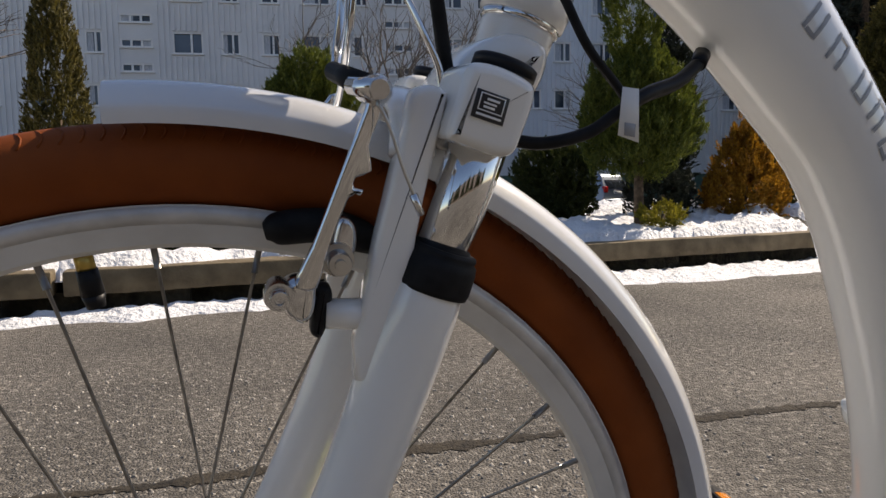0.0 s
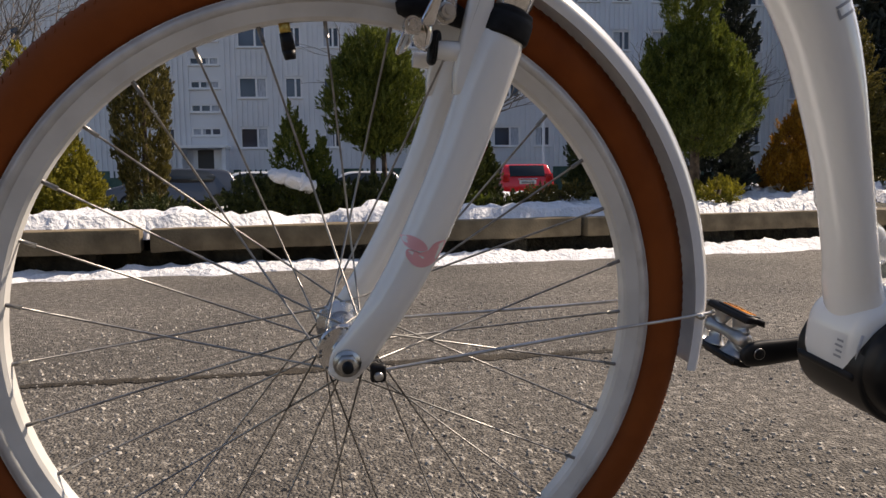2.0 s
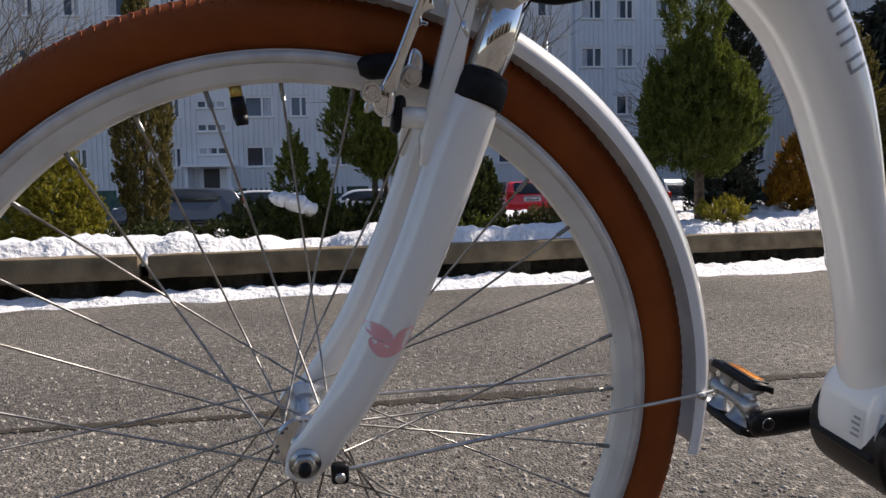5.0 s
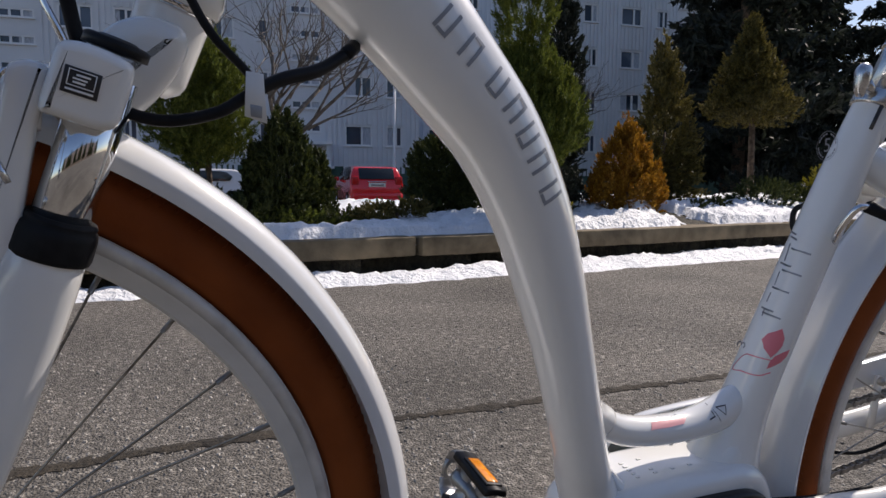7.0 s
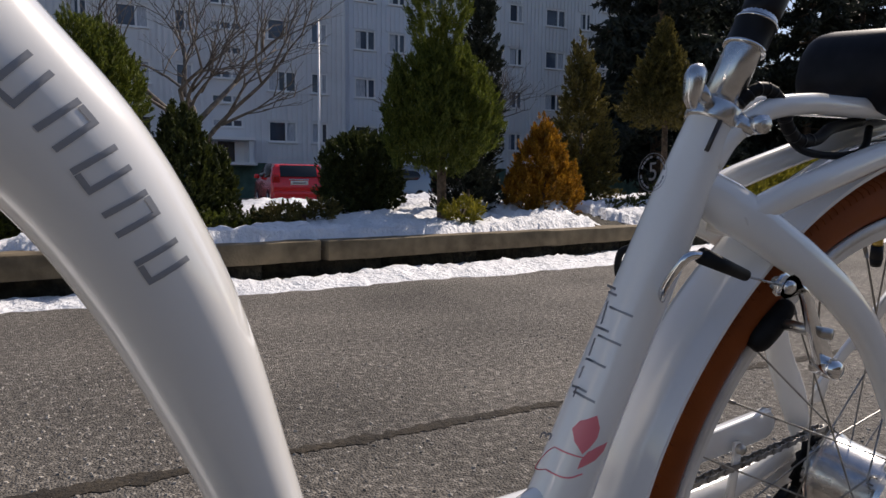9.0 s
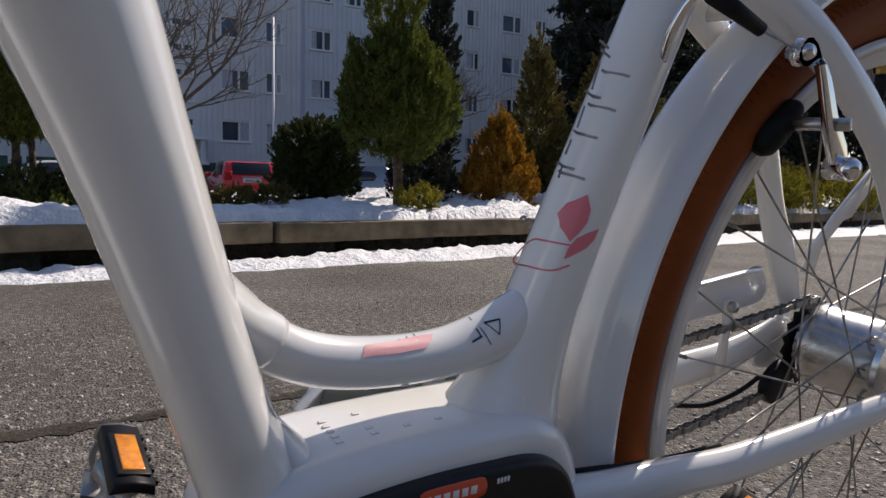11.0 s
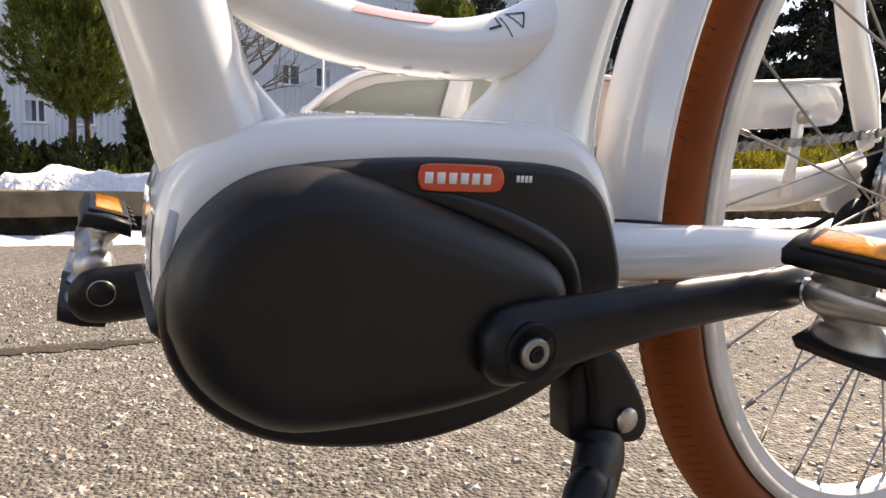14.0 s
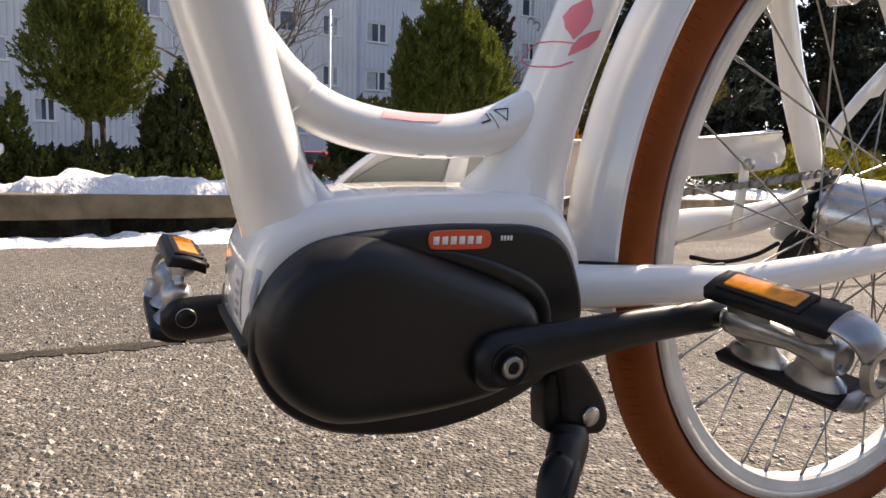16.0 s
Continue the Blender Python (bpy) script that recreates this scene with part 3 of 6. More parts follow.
ring = part("headset_ring", lathe([(0.0222, -0.0030), (0.0243, -0.0026), (0.0247, -0.0012), (0.0247, 0.0012), (0.0240, 0.0022), (0.0246, 0.0030), (0.0246, 0.0052), (0.0225, 0.0060)], 40, "z"), CHROME, fork, "chrome headset ring")
ring.matrix_basis = Matrix.Translation((0.2035, 0, 0.7750)) @ q
for s in (-1, 1):
    V = s * 0.062
    part("crown_shoulder", slab([(0.1335, 0.712), (0.139, 0.730), (0.1435, 0.7425), (0.150, 0.7455), (0.163, 0.7430), (0.1765, 0.7365), (0.1785, 0.729), (0.1730, 0.712), (0.1685, 0.7025), (0.160, 0.7005), (0.148, 0.7045), (0.138, 0.7080)], V - 0.024, V + 0.024, 0.006, 4, n=3), PAINT, fork)
    cap = part("top_cap", lathe([(0.0, 0.0085), (0.0075, 0.0085), (0.009, 0.0070), (0.0125, 0.0065), (0.0140, 0.0045), (0.0140, -0.004)], 28, "z"), BLACK, fork, "black plastic preload cap")
    cap.matrix_basis = Matrix.Translation((0.1700, V, 0.7440)) @ q @ Matrix.Diagonal((1.22, 1.22, 0.62, 1))
    st = part("stanchion", lathe([(0.0153, -0.040), (0.0153, 0.070)], 48, "z"), CHROME, fork, "polished chrome stanchion tube")
    st.matrix_basis = Matrix.Translation((0.1425, V, 0.663)) @ q
    bt = part("dust_boot", lathe([(0.0150, 0.0115), (0.0184, 0.0112), (0.0193, 0.0092), (0.0187, 0.0076), (0.0203, 0.0062), (0.0212, 0.002), (0.0215, -0.009), (0.0208, -0.0118), (0.016, -0.012)], 36, "z"), RUBBER, fork, "black rubber dust boot")
    bt.matrix_basis = Matrix.Translation((0.1352, V, 0.6410)) @ q
    part("lower_leg", sweep(bmesh.new(), [(0.1305, V, 0.6330, 0.0196, 0.0195), (0.1255, V, 0.618, 0.0212, 0.0205), (0.1120, V, 0.580, 0.0212, 0.020), (0.0945, V, 0.532, 0.0200, 0.020), (0.0755, V, 0.486, 0.0196, 0.0192), (0.054, V, 0.440, 0.0188, 0.0182), (0.032, V, 0.402, 0.0178, 0.0165), (0.0115, V * 0.98, 0.371, 0.0172, 0.0105), (0.0, V * 0.96, 0.355, 0.0175, 0.0075), (-0.0085, V * 0.95, 0.339, 0.0120, 0.0065)], 26, 7), PAINT, fork)
    part("arch_side", slab([(0.0900, 0.585), (0.0955, 0.632), (0.1095, 0.690), (0.1175, 0.722), (0.1195, 0.7300), (0.1225, 0.7335), (0.130, 0.7350), (0.1368, 0.7320), (0.1372, 0.7270), (0.1305, 0.698), (0.1225, 0.660), (0.1195, 0.630), (0.120, 0.590)], V - 0.010, V + 0.008, 0.004, 3, n=2), PAINT, fork)
    part("brake_boss", rod((0.098, V, 0.6185), (0.0765, V, 0.6200), 0.0085, 16, 0.0078), PAINT, fork)
    part("axle_washer", lathe([(0.0, s * 0.0705), (0.0122, s * 0.0705), (0.0125, s * 0.068), (0.0, s * 0.068)], 24, "y", FW), STEEL, fork)
    part("axle_nut", lathe([(0.0045, s * 0.0765), (0.0088, s * 0.0765), (0.0098, s * 0.0750), (0.0098, s * 0.0700), (0.0, s * 0.0700)], 6, "y", FW), STEEL, fork, "hexagonal steel axle nut")
    part("axle_end", lathe([(0.0, s * 0.083), (0.0042, s * 0.083), (0.0050, s * 0.0815), (0.0050, s * 0.070)], 16, "y", FW), BLACK, fork)
part("arch_bridge", sweep(bmesh.new(), [(0.121, -0.064, 0.700, 0.012, 0.007), (0.124, -0.05, 0.721, 0.012, 0.007), (0.126, 0, 0.730, 0.013, 0.007), (0.124, 0.05, 0.721, 0.012, 0.007), (0.121, 0.064, 0.700, 0.012, 0.007)], 14, 6, side=(0, 0, 1)), PAINT, fork)
part("arch_bolt", lathe([(0, -0.052), (0.0045, -0.051), (0.006, -0.047), (0.006, -0.02)], 14, "y", (0.1425, 0, 0.7080)), STEEL, fork)
part("lime_stripe", slab([(0.0580, 0.4030), (0.0605, 0.4000), (0.0980, 0.4850), (0.0955, 0.4870)], 0.041, 0.0425, 0.0003, 1, n=1), LIME, fork, "thin lime-yellow printed stripe")
part("badge", slab([(0.1475, 0.7335), (0.1640, 0.7285), (0.1605, 0.7155), (0.1440, 0.7205)], -0.0873, -0.0858, 0.0008, 2, n=1), INK, fork, "small black badge with a white outline")
BADGE_C = np.array([0.1540, 0.7245])
bd_u, bd_w = np.array([0.0165, -0.005]), np.array([0.0035, 0.013])


def badge_bar(u0, u1, w0, w1):
    return [tuple(BADGE_C + bd_u * (a - 0.5) + bd_w * (b - 0.5)) for a, b in ((u0, w0), (u1, w0), (u1, w1), (u0, w1))]


for r in ((0.12, 0.88, 0.88, 0.92), (0.12, 0.88, 0.30, 0.34), (0.12, 0.15, 0.32, 0.90), (0.85, 0.88, 0.32, 0.90), (0.34, 0.72, 0.70, 0.78), (0.26, 0.66, 0.56, 0.63), (0.28, 0.62, 0.42, 0.50), (0.12, 0.88, 0.12, 0.20)):
    part("badge_mark", slab(badge_bar(*r), -0.0878, -0.0871, 0.0001, 1, n=1), WHITEPR, fork)

# front brake, left arm and right arm
brake = part("front_brake", slab([(0.0608, 0.6419), (0.0693, 0.6583), (0.0835, 0.6935), (0.0955, 0.7227), (0.0990, 0.7345), (0.1060, 0.7330), (0.1020, 0.7180), (0.0972, 0.7055), (0.0985, 0.6940), (0.0907, 0.6908), (0.0898, 0.6860), (0.0942, 0.6850), (0.0925, 0.6820), (0.0873, 0.6813), (0.0770, 0.6560), (0.0715, 0.6380), (0.0640, 0.6370)], -0.078, -0.072, 0.0018, 2, n=2), CHROME, bike, "polished alloy rim brake arm")
brake.matrix_basis = STEER
sharp(part("pivot", lathe([(0, -0.0885), (0.0022, -0.0885), (0.0024, -0.0905), (0.0040, -0.0905), (0.0046, -0.089), (0.0046, -0.085), (0.0068, -0.085), (0.0072, -0.083), (0.0072, -0.076), (0.0060, -0.074), (0.0060, -0.066), (0, -0.066)], 20, "y", (0.0530, 0, 0.6365)), ALLOY, brake), 30)
part("pivot_body", slab([(0.0545, 0.6300), (0.0560, 0.6400), (0.0640, 0.6430), (0.0710, 0.6390), (0.0700, 0.6250), (0.0650, 0.6190), (0.0570, 0.6230)], -0.076, -0.058, 0.005, 3), CHROME, brake)
part("spring_cover", slab([(0.0690, 0.6100), (0.0695, 0.6200), (0.0725, 0.6340), (0.0785, 0.6350), (0.0800, 0.6270), (0.0750, 0.6090)], -0.066, -0.052, 0.004, 3), BLACK, brake, "black plastic spring cover")
part("pad_holder", slab([(0.0785, 0.6430), (0.0815, 0.6584), (0.0848, 0.6684), (0.0910, 0.6672), (0.0935, 0.6595), (0.0912, 0.6480), (0.0840, 0.6400)], -0.062, -0.052, 0.003, 3), ALLOY, brake)
sharp(part("pad_bolt", lathe([(0, -0.079), (0.0028, -0.079), (0.0030, -0.0765), (0.0055, -0.0765), (0.0060, -0.0755), (0.0060, -0.066), (0.0085, -0.0655), (0.0085, -0.060), (0, -0.06)], 20, "y", (0.0828, 0, 0.6485)), STEEL, brake, "steel pad bolt with a hex socket"), 30)
part("brake_pad", sweep(bmesh.new(), [(0.0490, -0.0205, 0.6565, 0.005, 0.006), (0.0570, -0.021, 0.6580, 0.0095, 0.0085), (0.0810, -0.0225, 0.6590, 0.0098, 0.009), (0.1010, -0.0215, 0.6520, 0.0095, 0.0085), (0.1140, -0.0205, 0.6450, 0.006, 0.006)], 12, 5), RUBBER, brake, "black rubber brake pad")
part("pad_arm", rod((0.0828, -0.062, 0.6485), (0.0828, -0.022, 0.6560), 0.004, 10), STEEL, brake)
sharp(part("anchor_bolt", lathe([(0, -0.090), (0.0045, -0.090), (0.0062, -0.087), (0.0072, -0.084), (0.0072, -0.072), (0.0055, -0.068), (0.0055, -0.05), (0, -0.05)], 20, "y", (0.1000, 0, 0.7315)), ALLOY, brake), 30)
part("link_tube", rod((0.0985, -0.088, 0.7315), (0.0905, -0.070, 0.7335), 0.0052, 12, 0.0045), CHROME, brake)
part("rubber_boot", rod((0.0960, -0.066, 0.7345), (0.0870, -0.030, 0.7420), 0.0062, 12, 0.0052), RUBBER, brake, "black rubber noodle boot")
part("noodle", tube([(0.0880, -0.03, 0.7420), (0.0920, -0.01, 0.7550), (0.0965, 0.0, 0.7880), (0.0960, 0.0, 0.8580)], 0.0032, 10, 6), CHROME, brake, "chrome cable guide pipe")
part("right_arm", slab([(0.0600, 0.6310), (0.0720, 0.6580), (0.0860, 0.6980), (0.0920, 0.7260), (0.1000, 0.7330), (0.0990, 0.7220), (0.0910, 0.6880), (0.0770, 0.6390), (0.0630, 0.6240)], 0.062, 0.072, 0.0018, 2, n=2), CHROME, brake)
part("cable", tube([(0.0990, -0.088, 0.7260), (0.1050, -0.089, 0.7140), (0.1100, -0.090, 0.6980), (0.1170, -0.090, 0.6810)], 0.0009, 6, 6), STEEL, brake)
part("cable_crimp", rod((0.1155, -0.090, 0.6840), (0.1195, -0.090, 0.6740), 0.0021, 8, 0.0016), ALLOY, brake)


# mudguards
def mudguard(name, centre, a0, a1, m, parent, skirt=0.0, grow=0.0):
    out = [(0.3585, -0.0300), (0.3625, -0.0306), (0.3668, -0.0304), (0.3690, -0.0294), (0.3765, -0.0215), (0.3790, -0.0170), (0.3802, -0.0090), (0.3805, 0.0)]
    out[:3] = [(r + skirt * k, v) for (r, v), k in zip(out[:3], (1, 0.7, 0.3))]
    out = [(r + grow, v) for r, v in out]
    out += [(r, -v) for r, v in out[-2::-1]]
    inn = [(r - 0.0015, v * 0.95) if r > 0.36 else (r, v * 0.955) for r, v in out[::-1]]
    f = part(name, ring_profile(out + inn, 96, centre, a0, a1), FENDER, parent, "white plastic mudguard over the tyre")
    f.matrix_basis = m
    sharp(f, 24)
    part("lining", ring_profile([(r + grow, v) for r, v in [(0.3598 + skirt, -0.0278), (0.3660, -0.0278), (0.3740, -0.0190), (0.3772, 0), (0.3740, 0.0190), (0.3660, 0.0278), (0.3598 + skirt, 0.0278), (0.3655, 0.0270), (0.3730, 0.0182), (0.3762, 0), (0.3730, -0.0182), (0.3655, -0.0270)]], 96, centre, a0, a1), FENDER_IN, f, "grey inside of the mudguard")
    return f


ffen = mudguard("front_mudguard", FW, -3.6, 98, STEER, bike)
for s in (-1, 1):
    part("mudguard_stay", tube([(0.021, s * 0.070, 0.347), (0.06, s * 0.066, 0.350), (0.2, s * 0.048, 0.358), (0.362, s * 0.0325, 0.368), (0.373, s * 0.0315, 0.371)], 0.0017, 8, 5), STEEL, ffen, "thin steel mudguard stay")
    part("stay_clip", box(0.0240, s * 0.071, 0.3465, 0.014, 0.010, 0.017, 0.003), BLACK, ffen, "black plastic stay clip")
    part("clip_screw", lathe([(0, s * 0.0785), (0.003, s * 0.0785), (0.0042, s * 0.077), (0.0042, s * 0.075)], 14, "y", (0.0240, 0, 0.345)), STEEL, ffen)
part("stay_bolt", rod((0.3600, -0.036, 0.366), (0.3600, -0.028, 0.366), 0.0035, 6), STEEL, ffen)
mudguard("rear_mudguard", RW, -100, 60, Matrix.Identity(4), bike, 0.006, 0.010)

# motor
motor = part("motor", slab([(0.5325, 0.3049), (0.5359, 0.2830), (0.5500, 0.2601), (0.5751, 0.2429), (0.6090, 0.2335), (0.6499, 0.2299), (0.6956, 0.2371), (0.7356, 0.2547), (0.7582, 0.2787), (0.7653, 0.3057), (0.7528, 0.3411), (0.7389, 0.3579), (0.7182, 0.3657), (0.6856, 0.3673), (0.6500, 0.3675), (0.6093, 0.3648), (0.5785, 0.3598), (0.5530, 0.3460), (0.5388, 0.3265)], -0.0530, 0.048, 0.0055, 4), MOTOR, bike, "black crank motor with an orange badge")
sharp(motor, 50)
POD = [(0.5441, 0.3000), (0.5446, 0.3128), (0.5503, 0.3303), (0.5630, 0.3436), (0.5773, 0.3504), (0.5947, 0.3523), (0.6137, 0.3491), (0.6344, 0.3421), (0.6631, 0.3319), (0.6900, 0.3215), (0.7045, 0.3135), (0.7105, 0.3040), (0.7090, 0.2880), (0.7013, 0.2738), (0.6900, 0.2650), (0.6619, 0.2597), (0.6252, 0.2573), (0.5851, 0.2588), (0.5646, 0.2685), (0.5508, 0.2832)]
part("gear_cover", dome(POD, [(0.50, -0.0752), (0.74, -0.0750)], [(-0.0085, -0.0744), (-0.0045, -0.0734), (-0.0010, -0.0719), (0.0022, -0.0698), (0.0050, -0.0668), (0.0072, -0.0628), (0.0087, -0.0575), (0.0095, -0.0515), (0.0098, -0.0440)]), MOTOR, motor)
part("cover_ridge", sweep(bmesh.new(), [(0.6270, -0.0515, 0.3527, 0.001, 0.001), (0.6560, -0.0525, 0.3475, 0.005, 0.0022), (0.6920, -0.0528, 0.3355, 0.007, 0.0028), (0.7190, -0.0528, 0.3215, 0.007, 0.0028), (0.7320, -0.0525, 0.3020, 0.005, 0.0022), (0.7348, -0.0515, 0.2776, 0.001, 0.001)], 10, 6), MOTOR, motor)
part("spindle", lathe([(0.021, -0.066), (0.020, -0.069), (0.017, -0.0715), (0.013, -0.072), (0.013, 0.085), (0.0, 0.085)], 32, "y", BB), RUBBER, motor)
part("brand_badge", slab([(0.6366, 0.3591), (0.6374, 0.3629), (0.6408, 0.3651), (0.6604, 0.3655), (0.6767, 0.3651), (0.6802, 0.3628), (0.6814, 0.3590), (0.6805, 0.3553), (0.6767, 0.3531), (0.6580, 0.3529), (0.6412, 0.3532), (0.6377, 0.3554)], -0.0542, -0.0525, 0.0007, 2, n=2), ORANGE, motor, "orange-red oval badge with white bars")
for k in range(6):
    part("badge_mark", slab([(0.6397 + 0.0060 * k, 0.3566), (0.6437 + 0.0060 * k, 0.3566), (0.6437 + 0.0060 * k, 0.3616), (0.6397 + 0.0060 * k, 0.3616)], -0.0546, -0.0540, 0.0001, 1, n=1), WHITEPR, motor)
for k in range(4):
    part("model_mark", slab([(0.6887 + 0.0024 * k, 0.3580), (0.6903 + 0.0024 * k, 0.3580), (0.6903 + 0.0024 * k, 0.3612), (0.6887 + 0.0024 * k, 0.3612)], -0.0535, -0.0527, 0.0001, 1, n=1), WHITEPR, motor)
part("lower_guard", slab([(0.5372, 0.3020), (0.5400, 0.2820), (0.5490, 0.2680), (0.5680, 0.2570), (0.6047, 0.2475), (0.6640, 0.2385), (0.7129, 0.2405), (0.7514, 0.2620), (0.7630, 0.2965), (0.66, 0.31)], -0.044, 0.044, 0.006, 4), BLACK, motor)


# cranks and pedals
def pedal_parts(parent, at, s, turn):
    """A cage pedal on its spindle; s: -1 near side, 1 far side. Two black side plates, joined at the outer end by a broad alloy loop."""
    M = Matrix.Translation(at) @ Matrix.Rotation(radians(turn), 4, "Y")
    body = part("pedal", lathe([(0.006, s * 0.000), (0.0100, s * 0.004), (0.0115, s * 0.014), (0.0088, s * 0.030), (0.0068, s * 0.048), (0.0085, s * 0.066), (0.0118, s * 0.076), (0.0105, s * 0.084), (0.0085, s * 0.086), (0.0080, s * 0.080), (0.0, s * 0.079)], 24), PEDALM, parent, "alloy cage pedal with amber reflectors")
    body.matrix_basis = M
    for e in (-1, 1):
        part("cage_plate", slab([(e * 0.0235, -0.0140), (e * 0.0320, -0.0125), (e * 0.0335, 0.0), (e * 0.0320, 0.0125), (e * 0.0235, 0.0140), (e * 0.0255, 0.0)], s * -0.004, s * 0.086, 0.002, 2, n=1), BLACK, body, "black toothed pedal cage plate")
        part("reflector_frame", box(e * 0.0332, s * 0.036, 0.0, 0.0030, 0.062, 0.0215, 0.001), BLACK, body)
        part("reflector", box(e * 0.0345, s * 0.036, 0.0, 0.0030, 0.053, 0.0145, 0.001), AMBER, body, "amber reflector")
        # broad curved webs that carry each plate
        bm = bmesh.new()
        sweep(bm, [(e * 0.003, s * 0.016, 0, 0.016, 0.0060), (e * 0.013, s * 0.022, 0, 0.015, 0.0050), (e * 0.025, s * 0.022, 0, 0.024, 0.0120)], 14, 5, (0, 0, 1))
        part("cage_web", bm, PEDALM, body)
        part("cage_web", sweep(bmesh.new(), [(e * 0.003, s * 0.070, 0, 0.014, 0.0060), (e * 0.013, s * 0.066, 0, 0.013, 0.0050), (e * 0.025, s * 0.064, 0, 0.022, 0.0120)], 14, 5, (0, 0, 1)), PEDALM, body)
        for k in range(5):
            part("tooth", box(e * 0.0290, s * (0.006 + 0.0165 * k), 0.0140, 0.004, 0.006, 0.004, 0.001), BLACK, body)
    # outer loop: two cheeks and a pierced rounded end
    for e in (-1, 1):
        part("loop_cheek", sweep(bmesh.new(), [(e * 0.0290, s * 0.080, 0, 0.0032, 0.0128), (e * 0.0285, s * 0.090, 0, 0.0032, 0.0128), (e * 0.0235, s * 0.0990, 0, 0.0032, 0.0126), (e * 0.0130, s * 0.1045, 0, 0.0034, 0.0124)], 12, 5, (0, 0, 1)), PEDALM, body)
    hole = bmesh.new()
    rings = []
    for v in (s * 0.1012, s * 0.1070):
        outer, inner = [], []
        for k in range(32):
            a = 2 * math.pi * k / 32
            outer.append(hole.verts.new((0.0150 * math.cos(a), v, 0.0124 * math.sin(a) * (1 + 0.06 * math.cos(2 * a)))))
            inner.append(hole.verts.new((0.0098 * math.cos(a), v, 0.0075 * math.sin(a))))
        rings.append((outer, inner))
    (o0, i0), (o1, i1) = rings
    for k in range(32):
        j = (k + 1) % 32
        for a, b in ((o0, o1), (i1, i0), (i0, o0), (o1, i1)):
            hole.faces.new((a[k], a[j], b[j], b[k]))
    sharp(part("loop_end", hole, PEDALM, body), 40)
    return body


near_end = BB + Vector((0.172, 0, 0.0225))
far_end = BB - Vector((0.1675, 0, 0.0115))
crank = part("left_crank", sweep(bmesh.new(), [(BB.x - 0.020, -0.081, BB.z - 0.002, 0.010, 0.007), (BB.x - 0.010, -0.082, BB.z - 0.001, 0.0185, 0.011), (BB.x + 0.012, -0.083, BB.z + 0.002, 0.0190, 0.011), (BB.x + 0.05, -0.087, BB.z + 0.009, 0.0155, 0.010), (BB.x + 0.10, -0.092, BB.z + 0.016, 0.0130, 0.009), (BB.x + 0.145, -0.095, BB.z + 0.020, 0.0120, 0.009), (BB.x + 0.170, -0.096, BB.z + 0.022, 0.0125, 0.009), (BB.x + 0.182, -0.096, BB.z + 0.023, 0.008, 0.006)], 20, 7), CRANKM, bike, "black alloy crank arm with a pedal")
part("bolt_recess", lathe([(0.0, -0.0935), (0.0115, -0.0935), (0.0125, -0.0945), (0.0135, -0.0945), (0.0135, -0.09)], 32, "y", BB), BLACK, crank)
part("crank_bolt", lathe([(0.0036, -0.0940), (0.0036, -0.0968), (0.0046, -0.0973), (0.0066, -0.0973), (0.0074, -0.0962), (0.0074, -0.093), (0.0, -0.093)], 32, "y", BB), SPOKEM, crank, "steel crank bolt with a hex socket")
part("hex_socket", lathe([(0.0, -0.0950), (0.0037, -0.0950), (0.0037, -0.0976), (0.0031, -0.0976), (0.0, -0.0955)], 6, "y", BB), BLACK, crank)
pedal_parts(crank, near_end + Vector((0, -0.106, 0)), -1, 64)
part("pedal_axle", rod(near_end + Vector((0, -0.09, 0)), near_end + Vector((0, -0.115, 0)), 0.0065, 12), STEEL, crank)
crank.matrix_basis = Matrix.Translation((0, 0.005, 0))
crank2 = part("right_crank", sweep(bmesh.new(), [(BB.x + 0.020, 0.081, BB.z, 0.010, 0.007), (BB.x, 0.083, BB.z, 0.0185, 0.011), (BB.x - 0.05, 0.087, BB.z - 0.002, 0.0150, 0.010), (BB.x - 0.12, 0.093, BB.z - 0.011, 0.0155, 0.009), (BB.x - 0.155, 0.096, BB.z - 0.015, 0.0168, 0.009), (BB.x - 0.175, 0.096, BB.z - 0.016, 0.0150, 0.008), (BB.x - 0.184, 0.096, BB.z - 0.016, 0.007, 0.005)], 20, 7), CRANKM, bike, "black alloy crank arm with a pedal")
part("axle_ring", lathe([(0.0069, 0.086), (0.0069, 0.0845), (0.0073, 0.0845), (0.0073, 0.086)], 24, "y", far_end), STEEL, crank2)
part("axle_face", lathe([(0.0, 0.0842), (0.0066, 0.0842), (0.0066, 0.088)], 24, "y", far_end), BLACK, crank2)
pedal_parts(crank2, far_end + Vector((-0.003, 0.106, 0.008)), 1, 104)

# kickstand
kick = part("kickstand", slab([(0.76, 0.2625), (0.7671, 0.2346), (0.7727, 0.2107), (0.783, 0.1995), (0.7987, 0.1959), (0.8108, 0.1958), (0.8166, 0.2061), (0.811, 0.2229), (0.7948, 0.2458), (0.7805, 0.2603)], -0.040, -0.018, 0.005, 4, n=3), BLACK, bike, "black kickstand folded down to the ground")
part("stand_bolt", lathe([(0, -0.0430), (0.0075, -0.0430), (0.0082, -0.0420), (0.0082, -0.039)], 24, "y", (0.7948, 0, 0.2138)), STEEL, kick)
part("stand_leg", sweep(bmesh.new(), [(0.7814, -0.034, 0.2054, 0.0153, 0.01), (0.7777, -0.04, 0.1947, 0.0192, 0.012), (0.7659, -0.05, 0.1819, 0.0188, 0.012), (0.7516, -0.062, 0.1671, 0.0163, 0.011), (0.7296, -0.105, 0.075, 0.0130, 0.010), (0.7136, -0.138, 0.020, 0.012, 0.010)], 16, 6), CRANKM, kick)
